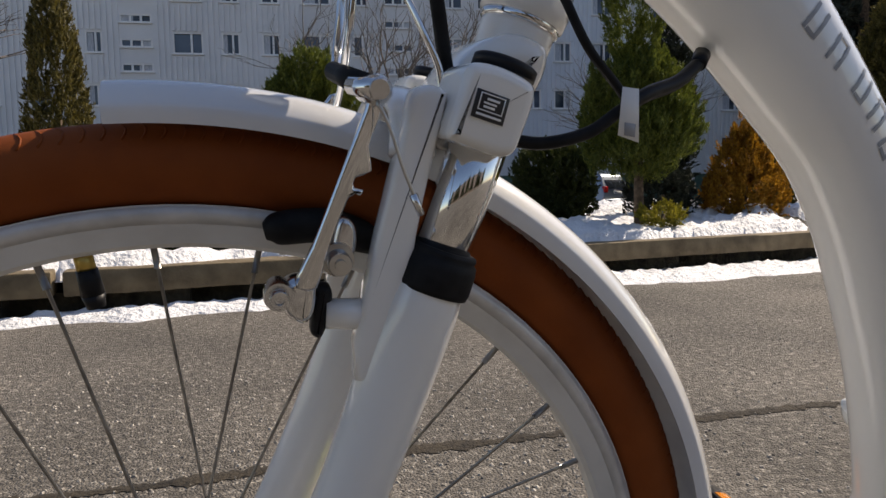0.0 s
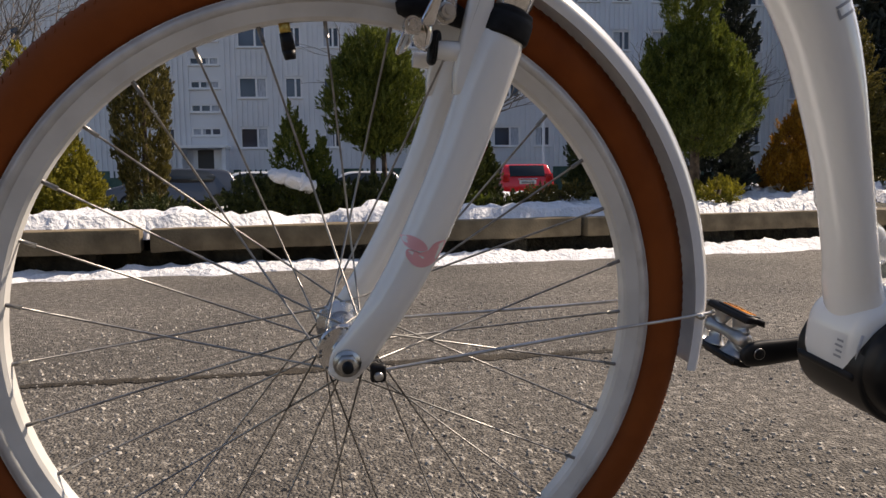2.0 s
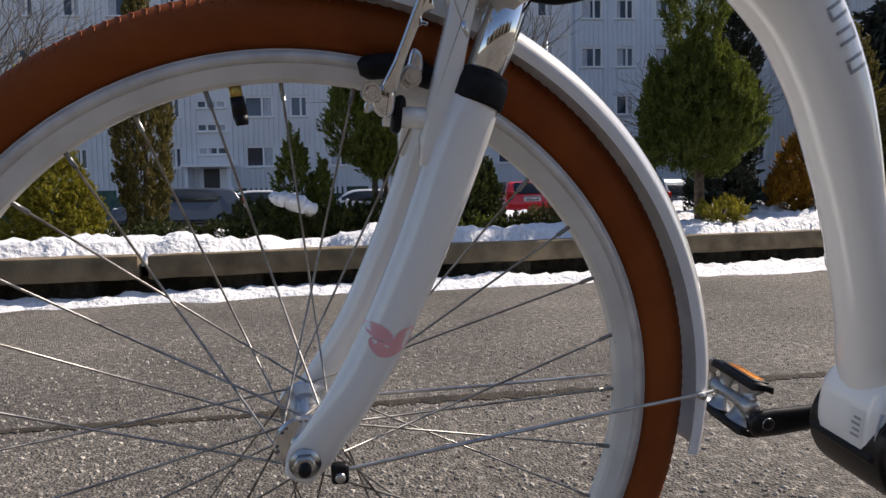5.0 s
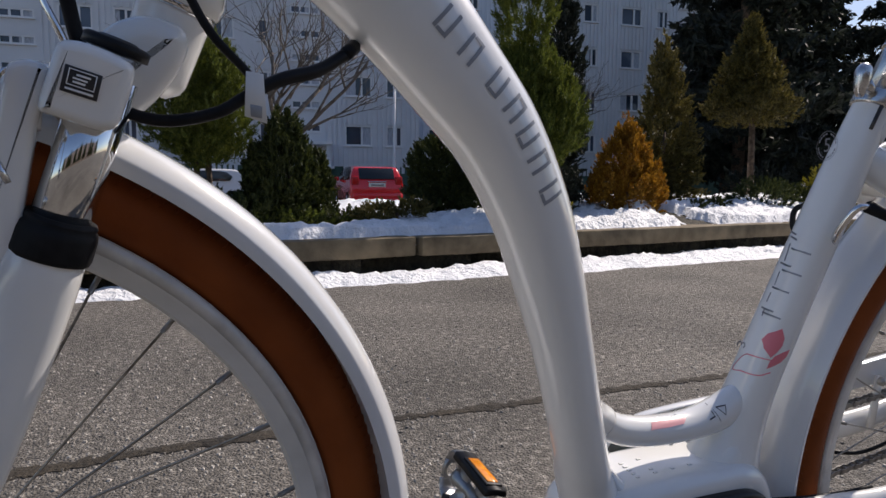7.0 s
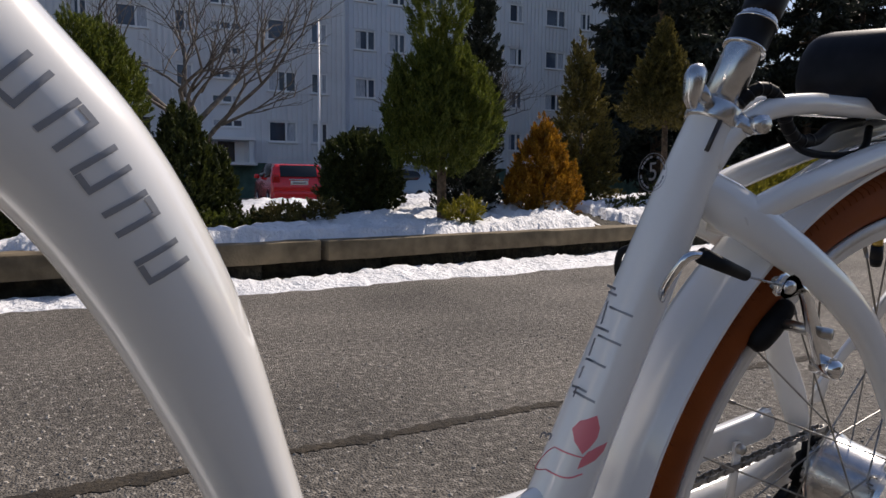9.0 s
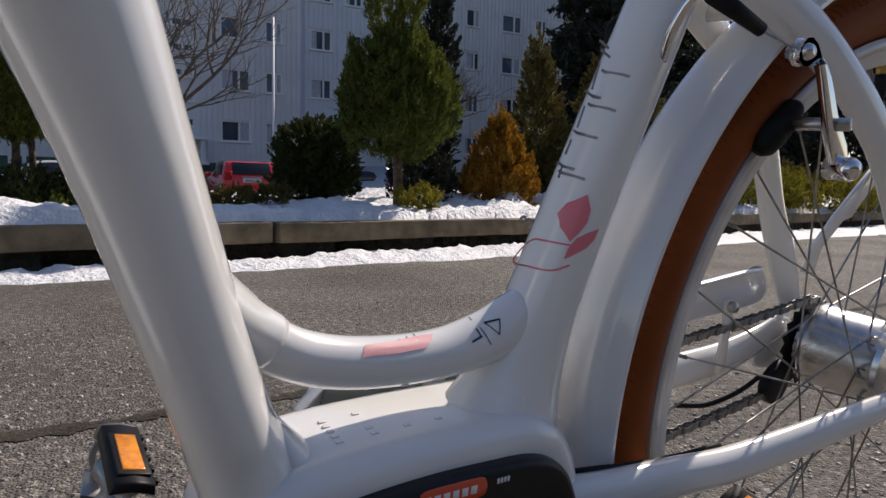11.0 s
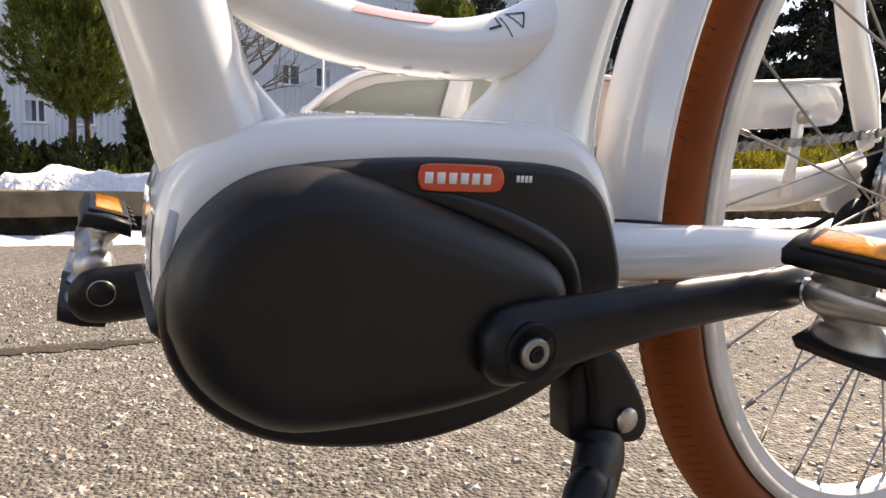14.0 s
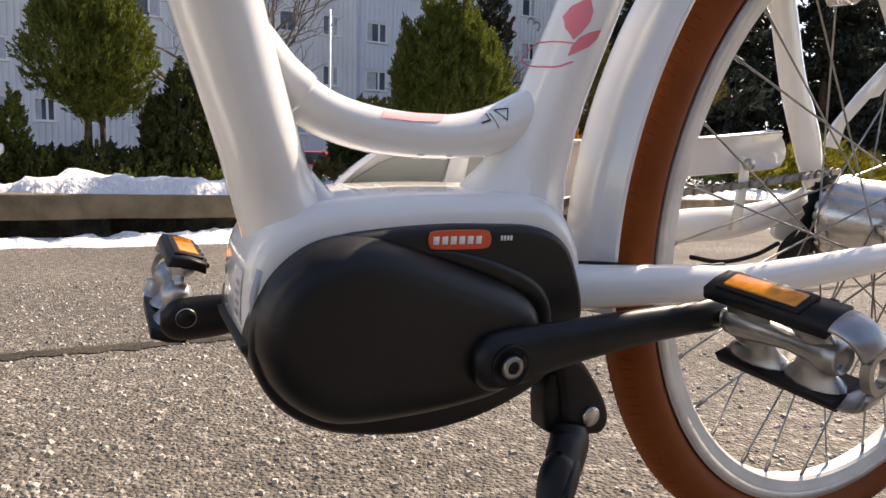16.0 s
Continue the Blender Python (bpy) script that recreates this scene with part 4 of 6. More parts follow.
part("leg_rib", sweep(bmesh.new(), [(0.7797, -0.0505, 0.1907, 0.003, 0.002), (0.7679, -0.0610, 0.1819, 0.0075, 0.003), (0.7536, -0.0725, 0.1671, 0.0065, 0.003)], 10, 5), CRANKM, kick)
part("stand_plate", slab([(0.7565, 0.2486), (0.7785, 0.2486), (0.7805, 0.2015), (0.7585, 0.2035)], -0.034, -0.012, 0.004, 3, n=2), BLACK, kick)
part("stand_foot", sweep(bmesh.new(), [(0.7156, -0.134, 0.034, 0.014, 0.013), (0.7116, -0.146, 0.018, 0.017, 0.016)], 12, 3), RUBBER, kick)

# seat post, collar and clamp
SAX = Vector((0.1377, 0, 0.2990)).normalized()
SQ = Matrix(((SAX.z, 0, SAX.x, 0), (0, 1, 0, 0), (-SAX.x, 0, SAX.z, 0), (0, 0, 0, 1)))
SP = Vector((0.8710, 0, 0.7570))
post = part("seat_post", lathe([(0.0145, -0.02), (0.0145, 0.125), (0.0, 0.125)], 36, "z"), ALLOY, bike, "brushed alloy seat post with a black sleeve")
post.matrix_basis = Matrix.Translation(SP) @ SQ
part("sleeve", lathe([(0.0145, 0.050), (0.0162, 0.051), (0.0166, 0.053), (0.0162, 0.055), (0.0162, 0.071), (0.0166, 0.072), (0.0166, 0.075), (0.0145, 0.076)], 36, "z"), BLACK, post, "black plastic sleeve with a chrome rim")
part("sleeve_rim", lathe([(0.0160, 0.0500), (0.0171, 0.0505), (0.0171, 0.0522), (0.0160, 0.0527)], 36, "z"), CHROME, post)
part("sleeve_rim", lathe([(0.0160, 0.0725), (0.0170, 0.073), (0.0170, 0.0742), (0.0160, 0.0747)], 36, "z"), CHROME, post)
part("cable_sleeve", lathe([(0.014, 0.076), (0.0155, 0.085), (0.0160, 0.14)], 24, "z"), BLACK, post)
clamp = part("seat_clamp", lathe([(0.0180, -0.0085), (0.0202, -0.008), (0.0208, -0.006), (0.0208, 0.006), (0.0202, 0.008), (0.0140, 0.009)], 36, "z"), ALLOY, bike, "alloy quick-release seat clamp")
clamp.matrix_basis = Matrix.Translation(SP - SAX * 0.007) @ SQ
part("clamp_lug", sweep(bmesh.new(), [(0.006, -0.0190, 0.000, 0.0070, 0.0030), (0.013, -0.0225, -0.001, 0.0068, 0.0045), (0.0185, -0.0260, -0.002, 0.0060, 0.0050)], 12, 5), ALLOY, clamp)
part("clamp_nut", rod((0.0185, -0.0230, 0.003), (0.0165, -0.0345, 0.003), 0.0078, 20, 0.0074), ALLOY, clamp)
part("nut_face", rod((0.0166, -0.0340, 0.003), (0.0164, -0.0352, 0.003), 0.0034, 6), STEEL, clamp)
part("lever_pivot", rod((-0.018, -0.008, 0.001), (-0.036, -0.010, 0.003), 0.0050, 14, 0.0060), ALLOY, clamp)
part("lever_cam", sweep(bmesh.new(), [(-0.0360, -0.011, -0.012, 0.0030, 0.004), (-0.0410, -0.012, -0.007, 0.0062, 0.006), (-0.0440, -0.012, 0.001, 0.0078, 0.007), (-0.0455, -0.011, 0.008, 0.0088, 0.0075), (-0.0440, -0.010, 0.0145, 0.0070, 0.006), (-0.0430, -0.009, 0.0175, 0.002, 0.002)], 16, 5), ALLOY, clamp)
part("slot", slab([(-0.0100, -0.034), (-0.0078, -0.034), (-0.0078, -0.008), (-0.0100, -0.008)], -0.0186, -0.0130, 0.0002, 1, n=1), INK, clamp, "dark slot cut into the seat tube")

# battery, rack, cables
battery = part("battery", slab([(1.0300, 0.7690), (1.0215, 0.7830), (1.0200, 0.7990), (1.0260, 0.8220), (1.0500, 0.8370), (1.1400, 0.8450), (1.2700, 0.8520), (1.2900, 0.8200), (1.2700, 0.7800), (1.1200, 0.7650), (1.0650, 0.7620), (1.0420, 0.7640)], -0.050, 0.050, 0.022, 6, n=4), SADDLE, bike, "black battery case under the white rack")
part("battery_seam", slab([(1.0400, 0.8000), (1.2750, 0.8140), (1.2750, 0.8160), (1.0400, 0.8020)], -0.0506, -0.0480, 0.0004, 1, n=1), RUBBER, battery)
part("rack_rail", sweep(bmesh.new(), [(0.9958, -0.03, 0.8784, 0.005, 0.005), (1.0036, -0.03, 0.8793, 0.0075, 0.0075), (1.0331, -0.03, 0.8803, 0.0075, 0.0075), (1.2201, -0.03, 0.8821, 0.0075, 0.0075)], 12, 4), PAINT, battery)
part("rack_post", sweep(bmesh.new(), [(1.0312, -0.03, 0.8783, 0.010, 0.006), (1.0359, -0.03, 0.8594, 0.007, 0.005), (1.0377, -0.03, 0.8364, 0.008, 0.006)], 10, 4), PAINT, battery)
loom = part("cable_loom", tube([(0.8801, -0.012, 0.7608), (0.8915, -0.018, 0.7728), (0.9073, -0.02, 0.7718), (0.9214, -0.02, 0.7618), (0.9349, -0.02, 0.7448), (0.9520, -0.02, 0.7359), (0.9745, -0.02, 0.7378), (0.9968, -0.015, 0.7468), (1.0232, -0.01, 0.7517), (1.0575, -0.005, 0.7567)], 0.0052, 12, 6), RUBBER, bike, "black wrapped cable loom")
part("cable", tube([(0.9370, -0.018, 0.7409), (0.9552, -0.02, 0.7289), (0.9848, -0.02, 0.7249), (1.0193, -0.02, 0.7258), (1.0485, -0.018, 0.7328), (1.0655, -0.01, 0.7517)], 0.0033, 10, 6), RUBBER, loom)
wr = catmull([(0.8801, -0.012, 0.7608), (0.8915, -0.018, 0.7728), (0.9073, -0.02, 0.7718), (0.9214, -0.02, 0.7618), (0.9349, -0.02, 0.7448), (0.9520, -0.02, 0.7359), (0.9745, -0.02, 0.7378)], 4)
for a, b in zip(wr[:-1:2], wr[1::2]):
    part("wrap_turn", rod(a, a + (b - a) * 0.5, 0.0057, 12, 0.0056), BLACK, loom)
brk_cable = part("front_cable", tube([(0.1837, -0.03, 0.8552), (0.1942, -0.045, 0.8103), (0.2061, -0.055, 0.7834), (0.2209, -0.058, 0.7565), (0.2393, -0.057, 0.7375), (0.2465, -0.057, 0.7290)], 0.0026, 10, 6), RUBBER, bike, "black control cables entering the frame tube")
part("loom", tube([(0.1694, -0.045, 0.7117), (0.1834, -0.055, 0.7067), (0.2001, -0.058, 0.7056), (0.2245, -0.058, 0.7116), (0.2437, -0.056, 0.7235), (0.2631, -0.052, 0.7325), (0.2870, -0.043, 0.7400), (0.3070, -0.033, 0.7530), (0.3200, -0.016, 0.7640)], 0.0036, 10, 6), RUBBER, brk_cable)
part("loom_wrap", tube([(0.2466, -0.056, 0.7255), (0.2631, -0.052, 0.7335), (0.2870, -0.043, 0.7408), (0.3065, -0.034, 0.7526)], 0.0042, 10, 6), BLACK, brk_cable)
part("entry_grommet", rod((0.3050, -0.036, 0.7515), (0.3130, -0.027, 0.7580), 0.0045, 14, 0.0052), BLACK, brk_cable)
part("brake_hose", tube([(0.1292, -0.03, 0.8652), (0.1369, -0.03, 0.8153), (0.1441, -0.03, 0.7824), (0.1503, -0.028, 0.7476), (0.1580, -0.02, 0.7256)], 0.0042, 10, 6), RUBBER, brk_cable)
tag = part("cable_tag", slab([(0.2398, 0.7360), (0.2497, 0.7350), (0.2518, 0.7061), (0.2388, 0.7101)], -0.0640, -0.0634, 0.0002, 1, n=1), STICKER, brk_cable, "small white paper tag with a printed square")
part("tag_print", slab([(0.2420, 0.7171), (0.2489, 0.7161), (0.2487, 0.7091), (0.2423, 0.7101)], -0.0645, -0.0641, 0.0001, 1, n=1), GREYINK, brk_cable)

# headlamp bracket
lamp = part("headlamp_bracket", tube([(0.1080, -0.01, 0.7980), (0.1240, -0.02, 0.7880), (0.1360, -0.03, 0.7630), (0.1445, -0.034, 0.7400), (0.1425, -0.034, 0.7130), (0.1390, -0.03, 0.7010)], 0.0021, 10, 6), CHROME, bike, "chrome headlamp with wire bracket")
lamp.matrix_basis = STEER
part("lamp_shell", lathe([(0.0, 0.006), (0.03, 0.004), (0.040, -0.001), (0.041, -0.007), (0.03, -0.008), (0.0, -0.008)], 28, "z", (0.0880, 0.0, 0.8100)), CHROME, lamp)
part("lamp_bolt", lathe([(0, -0.036), (0.005, -0.036), (0.007, -0.034), (0.007, -0.02), (0.0, -0.02)], 18, "y", (0.1110, 0, 0.8010)), STEEL, lamp)
part("lamp_wire", tube([(0.1040, 0.0, 0.7980), (0.1000, 0.0, 0.7630), (0.0970, 0.02, 0.7330), (0.0920, 0.03, 0.7130)], 0.0022, 8, 5), CHROME, lamp)

# chain, sprocket, chain guard on the far side
CV = 0.045
guard = part("chain_guard", slab([(0.6092, 0.3743), (0.6283, 0.3923), (0.6524, 0.4052), (0.6964, 0.4111), (0.7947, 0.4170), (0.9420, 0.4259), (1.0800, 0.4420), (1.0930, 0.4380), (1.1040, 0.4240), (1.1000, 0.4090), (1.0700, 0.4020), (0.9433, 0.3910), (0.8161, 0.3712), (0.7188, 0.3413), (0.6402, 0.3364)], CV + 0.008, CV + 0.011, 0.001, 2, n=2), FENDER, bike, "white plastic chain guard")
part("guard_rim", sweep(bmesh.new(), [(0.6054, CV + 0.005, 0.3724, 0.002, 0.006), (0.6282, CV + 0.005, 0.3938, 0.002, 0.006), (0.6523, CV + 0.005, 0.4072, 0.002, 0.006), (0.6964, CV + 0.005, 0.4131, 0.002, 0.006), (0.7946, CV + 0.005, 0.4190, 0.002, 0.006), (0.9419, CV + 0.005, 0.4279, 0.002, 0.006), (1.0800, CV + 0.005, 0.4430, 0.002, 0.006)], 8, 5), FENDER, guard)
part("guard_clear_panel", slab([(0.6211, 0.3743), (0.6343, 0.3893), (0.6575, 0.4012), (0.6966, 0.4067), (0.7409, 0.4081), (0.7428, 0.3563), (0.6595, 0.3464)], CV + 0.0045, CV + 0.0065, 0.0003, 1, n=2), GUARDPANEL, guard, "greyish translucent guard panel")
part("guard_rib", slab([(0.6906, 0.3563), (0.7103, 0.3563), (0.7182, 0.4081), (0.7025, 0.4071)], CV + 0.0010, CV + 0.0040, 0.0005, 1, n=1), FENDER, guard)
part("guard_bracket", slab([(1.0288, 0.3411), (1.0416, 0.3411), (1.0415, 0.3959), (1.0368, 0.4158), (1.0270, 0.4158), (1.0299, 0.3909)], CV - 0.001, CV + 0.003, 0.001, 2, n=1), PAINT, guard)
part("guard_screw", lathe([(0, CV - 0.008), (0.005, CV - 0.007), (0.006, CV - 0.003), (0.006, CV + 0.002)], 14, "y", (1.0341, 0, 0.4088)), STEEL, guard)
chain = part("chain", rod((RW.x + 0.002, CV, RW.z + 0.048), (RW.x - 0.004, CV, RW.z + 0.048), 0.003, 6), CHAINM, bike, "grey steel roller chain")


def chain_run(a, b, sag=0.004):
    a, b = Vector(a), Vector(b)
    n = int((b - a).length / 0.0127)
    for i in range(n):
        f = (i + 0.5) / n
        p = a.lerp(b, f) + Vector((0, 0, -sag * 4 * f * (1 - f)))
        o = new("link", LINK[i % 2])
        o.parent = chain
        d = (b - a).normalized()
        o.matrix_basis = Matrix.Translation(p) @ Matrix.Rotation(-math.atan2(d.z, d.x), 4, "Y")


LINK = []
for off in (0.0034, 0.0022):
    bm = bmesh.new()
    for s in (-1, 1):
        slab([(-0.0085, 0.0), (-0.0065, 0.0040), (-0.003, 0.0033), (0, 0.0026), (0.003, 0.0033), (0.0065, 0.0040), (0.0085, 0), (0.0065, -0.0040), (0.003, -0.0033), (0, -0.0026), (-0.003, -0.0033), (-0.0065, -0.0040)], s * off, s * (off + 0.001), 0.0002, 1, n=1, bm=bm)
    for e in (-0.00635, 0.00635):
        lathe([(0.0, -0.0046), (0.0019, -0.0046), (0.0019, 0.0046), (0.0, 0.0046)], 8, "y", (e, 0, 0), bm)
    me = bpy.data.meshes.new("link")
    bm.to_mesh(me)
    bm.free()
    me.materials.append(CHAINM)
    LINK.append(me)
chain_run((0.7579, CV, 0.3640), (RW.x - 0.004, CV, RW.z + 0.048))
chain_run((0.7607, CV, 0.2725), (RW.x - 0.02, CV, RW.z - 0.046), 0.006)
teeth = []
for k in range(40):
    a = 2 * math.pi * k / 40
    r = 0.050 if k % 2 else 0.043
    teeth.append((RW.x + r * math.cos(a), RW.z + r * math.sin(a)))
part("sprocket", slab(teeth, CV - 0.0012, CV + 0.0012, 0.0004, 1, n=1), BLACK, chain, "black toothed rear sprocket")
part("tensioner", slab([(1.1115, 0.3141), (1.1207, 0.3310), (1.1420, 0.3410), (1.1524, 0.3260), (1.1435, 0.3011), (1.1240, 0.2961)], CV - 0.008, CV + 0.004, 0.002, 2), BLACK, chain)
part("shift_cable", tube([(0.9806, 0.048, 0.3142), (1.0251, 0.046, 0.3082), (1.0741, 0.046, 0.3141), (1.1081, 0.046, 0.3260)], 0.0024, 8, 5), RUBBER, chain)
part("motor_cable", tube([(0.7739, -0.03, 0.3341), (0.796, -0.034, 0.3337), (0.8228, -0.036, 0.3314), (0.8748, -0.038, 0.3283), (0.9162, -0.042, 0.3306)], 0.0022, 8, 5), RUBBER, motor)
plate = part("stay_plate", slab([(0.7384, 0.3962), (0.7478, 0.4061), (0.7557, 0.4051), (0.7571, 0.3941), (0.7485, 0.3882)], 0.028, 0.031, 0.0006, 1), STEEL, chain)

# rear brake
rbrake = part("rear_brake", slab([(0.9092, 0.6173), (0.9146, 0.6292), (0.9265, 0.6272), (0.9430, 0.6073), (0.9578, 0.5804), (0.9766, 0.5514), (0.9869, 0.5405), (0.9964, 0.5474), (0.9899, 0.5654), (0.9704, 0.5853), (0.9527, 0.6103), (0.9345, 0.6232), (0.9201, 0.6153)], -0.062, -0.055, 0.002, 2, n=2), CHROME, bike, "polished alloy rear rim brake arm")
rbrake.matrix_basis = Matrix.Translation((-0.010, 0, 0.002))
part("rear_boot", rod((0.8332, -0.045, 0.6473), (0.8771, -0.052, 0.6313), 0.0065, 12, 0.0045), RUBBER, rbrake)
part("rear_noodle", tube([(0.8249, -0.02, 0.6074), (0.8184, -0.03, 0.6233), (0.8215, -0.042, 0.6453), (0.8352, -0.045, 0.6472)], 0.0035, 10, 5), CHROME, rbrake)
part("rear_cable", rod((0.8752, -0.052, 0.6313), (0.9149, -0.060, 0.6223), 0.0009, 6), STEEL, rbrake)
part("rear_clamp", lathe([(0, -0.066), (0.004, -0.066), (0.006, -0.063), (0.006, -0.05), (0, -0.05)], 14, "y", (0.9159, 0, 0.6223)), ALLOY, rbrake)
part("rear_pad", sweep(bmesh.new(), [(0.9430, -0.0205, 0.5550, 0.006, 0.006), (0.9480, -0.022, 0.5610, 0.0115, 0.010), (0.9620, -0.023, 0.5745, 0.0125, 0.010), (0.9770, -0.022, 0.5880, 0.010, 0.009), (0.9820, -0.0205, 0.5930, 0.005, 0.005)], 12, 5), RUBBER, rbrake, "black rubber brake pad")
part("rear_pad_bolt", rod((0.9760, -0.068, 0.5790), (0.9640, -0.02, 0.5770), 0.005, 10), STEEL, rbrake)
part("rear_pivot", lathe([(0, -0.075), (0.006, -0.074), (0.009, -0.07), (0.009, -0.052), (0, -0.05)], 16, "y", (0.9866, 0, 0.5474)), CHROME, rbrake)
part("cable_end", tube([(0.8360, 0.02, 0.6410), (0.8274, 0.03, 0.6340), (0.8261, 0.03, 0.6180), (0.8284, 0.025, 0.6080)], 0.003, 8, 5), RUBBER, rbrake)


# ---- prints on the frame ----
def surface(obs):
    verts, faces = [], []
    for o in obs:
        n = len(verts)
        verts += [o.matrix_basis @ v.co for v in o.data.vertices]
        faces += [[n + i for i in p.vertices] for p in o.data.polygons]
    return BVHTree.FromPolygons(verts, faces)


SKIN = surface([frame_ob, cross, seat, shell])


def on_skin(u, w, lift=0.0005):
    hit = SKIN.ray_cast(Vector((u, -0.3, w)), Vector((0, 1, 0)))
    if hit[0] is None:
        return Vector((u, 0, w))
    return hit[0] + hit[1].normalized() * (lift if hit[1].y < 0 else -lift)


def print_shape(name, outline, mat, parent=None, label="", k=5):
    """A thin print that lies on the frame's skin, outlined in side view."""
    bm = bmesh.new()
    p = np.array(outline, float)
    c = p.mean(0)
    dense = []
    for a, b in zip(p, np.roll(p, -1, 0)):
        dense += [a + (b - a) * t for t in (0, 0.34, 0.67)]
    rings = [[bm.verts.new(on_skin(*(c + (q - c) * (j / k)))) for q in dense] for j in range(1, k + 1)]
    mid = bm.verts.new(on_skin(*c))
    n = len(dense)
    for i in range(n):
        bm.faces.new((mid, rings[0][i], rings[0][(i + 1) % n]))
    for r0, r1 in zip(rings, rings[1:]):
        for i in range(n):
            bm.faces.new((r0[i], r0[(i + 1) % n], r1[(i + 1) % n], r1[i]))
    return part(name, bm, mat, parent or frame_ob, label)


def bar(c, d, length, width):
    c, d = np.array(c), np.array(d) / np.linalg.norm(d)
    n = np.array((-d[1], d[0]))
    return [c - d * length / 2 - n * width / 2, c + d * length / 2 - n * width / 2, c + d * length / 2 + n * width / 2, c - d * length / 2 + n * width / 2]


def print_text(ch, at, d, size, mat):
    cu = bpy.data.curves.new("print", "FONT")
    cu.body, cu.size, cu.align_x, cu.align_y = ch, size, "CENTER", "CENTER"
    tmp = bpy.data.objects.new("print", cu)
    me = bpy.data.meshes.new_from_object(tmp)
    bpy.data.objects.remove(tmp)
    d = np.array(d) / np.linalg.norm(d)
    n = np.array((-d[1], d[0]))
    bm = bmesh.new()
    bm.from_mesh(me)
    bpy.data.meshes.remove(me)
    bmesh.ops.triangulate(bm, faces=bm.faces)
    for v in bm.verts:
        q = np.array(at) + d * v.co.x + n * v.co.y
        v.co = on_skin(q[0], q[1], 0.0006)
    return part("printed_" + ("digit" if ch.isdigit() else "letter"), bm, mat, seat)


# seven-letter mark down the big tube, kept as plain bars
row = catmull([(0.369, 0.777), (0.387, 0.760), (0.409, 0.740), (0.424, 0.723), (0.436, 0.705), (0.447, 0.686), (0.459, 0.664)], 1)
for i, c in enumerate(row):
    a, b = row[max(i - 1, 0)], row[min(i + 1, len(row) - 1)]
    d = (b - a) / np.linalg.norm(b - a)
    n = np.array((-d[1], d[0]))
    for off in (-0.0055, 0.0045):
        print_shape("lettering_bar", bar(c + d * off, n, 0.0200, 0.0028), GREYINK)
    print_shape("lettering_bar", bar(c + n * (0.0088 if i % 2 else -0.0088), d, 0.0072, 0.0026), GREYINK)
# model name up the seat tube, plain bars
for c in ((0.778, 0.6177), (0.78, 0.6123), (0.783, 0.6), (0.7711, 0.5855), (0.7745, 0.5779), (0.7648, 0.56), (0.7539, 0.5392), (0.756, 0.5338)):
    print_shape("lettering_bar", bar((c[0] + 0.0045, c[1] - 0.0015), (0.92, -0.39), 0.0100, 0.0019), GREYINK, seat)
for a, b in (((0.7771, 0.6065), (0.773, 0.5884)), ((0.7684, 0.5776), (0.7642, 0.5634)), ((0.7603, 0.5557), (0.7566, 0.546)), ((0.755, 0.538), (0.7531, 0.5308))):
    a, b = np.array(a), np.array(b)
    print_shape("lettering_bar", bar((a + b) / 2 + np.array((0.0035, -0.0012)), b - a, np.linalg.norm(b - a), 0.0017), GREYINK, seat)
print_text("3", (0.7345, 0.5010), (0.3724, 0.9148), 0.017, GREYINK)
print_text("5", (0.8105, 0.7050), (0.95, 0.12), 0.020, GREYINK)
for k in range(20):
    a = 2 * math.pi * k / 20
    print_shape("ring_bar", bar((0.8105 + 0.0145 * math.cos(a), 0.7050 + 0.0145 * math.sin(a)), (-math.sin(a), math.cos(a)), 0.0050, 0.0005), GREYINK, seat, k=1)
    if k % 5:
        print_shape("ring_bar", bar((0.8105 + 0.0120 * math.cos(a), 0.7050 + 0.0120 * math.sin(a)), (-math.sin(a), math.cos(a)), 0.0030, 0.0017), GREYINK, seat, k=1)
print_shape("petal", [(0.7545, 0.4914), (0.7514, 0.4993), (0.7522, 0.5074), (0.7562, 0.5147), (0.7653, 0.5213), (0.7667, 0.5120), (0.7648, 0.5044), (0.7595, 0.4968)], PINK, seat, "pink printed flower petal")
print_shape("petal", [(0.7508, 0.4800), (0.7533, 0.4871), (0.7583, 0.4937), (0.7648, 0.4975), (0.7737, 0.5004), (0.7706, 0.4933), (0.7646, 0.4878), (0.7571, 0.4837)], PINK, seat, "pink printed flower petal")
stem = catmull([(0.7565, 0.4890), (0.7426, 0.4896), (0.7340, 0.4853), (0.7267, 0.4752), (0.7421, 0.4721), (0.7537, 0.4767)], 4)
for a, b in zip(stem, stem[1:]):
    print_shape("flower_line", bar((a + b) / 2, b - a, np.linalg.norm(b - a) + 0.0006, 0.0011), PINK, seat, k=1)
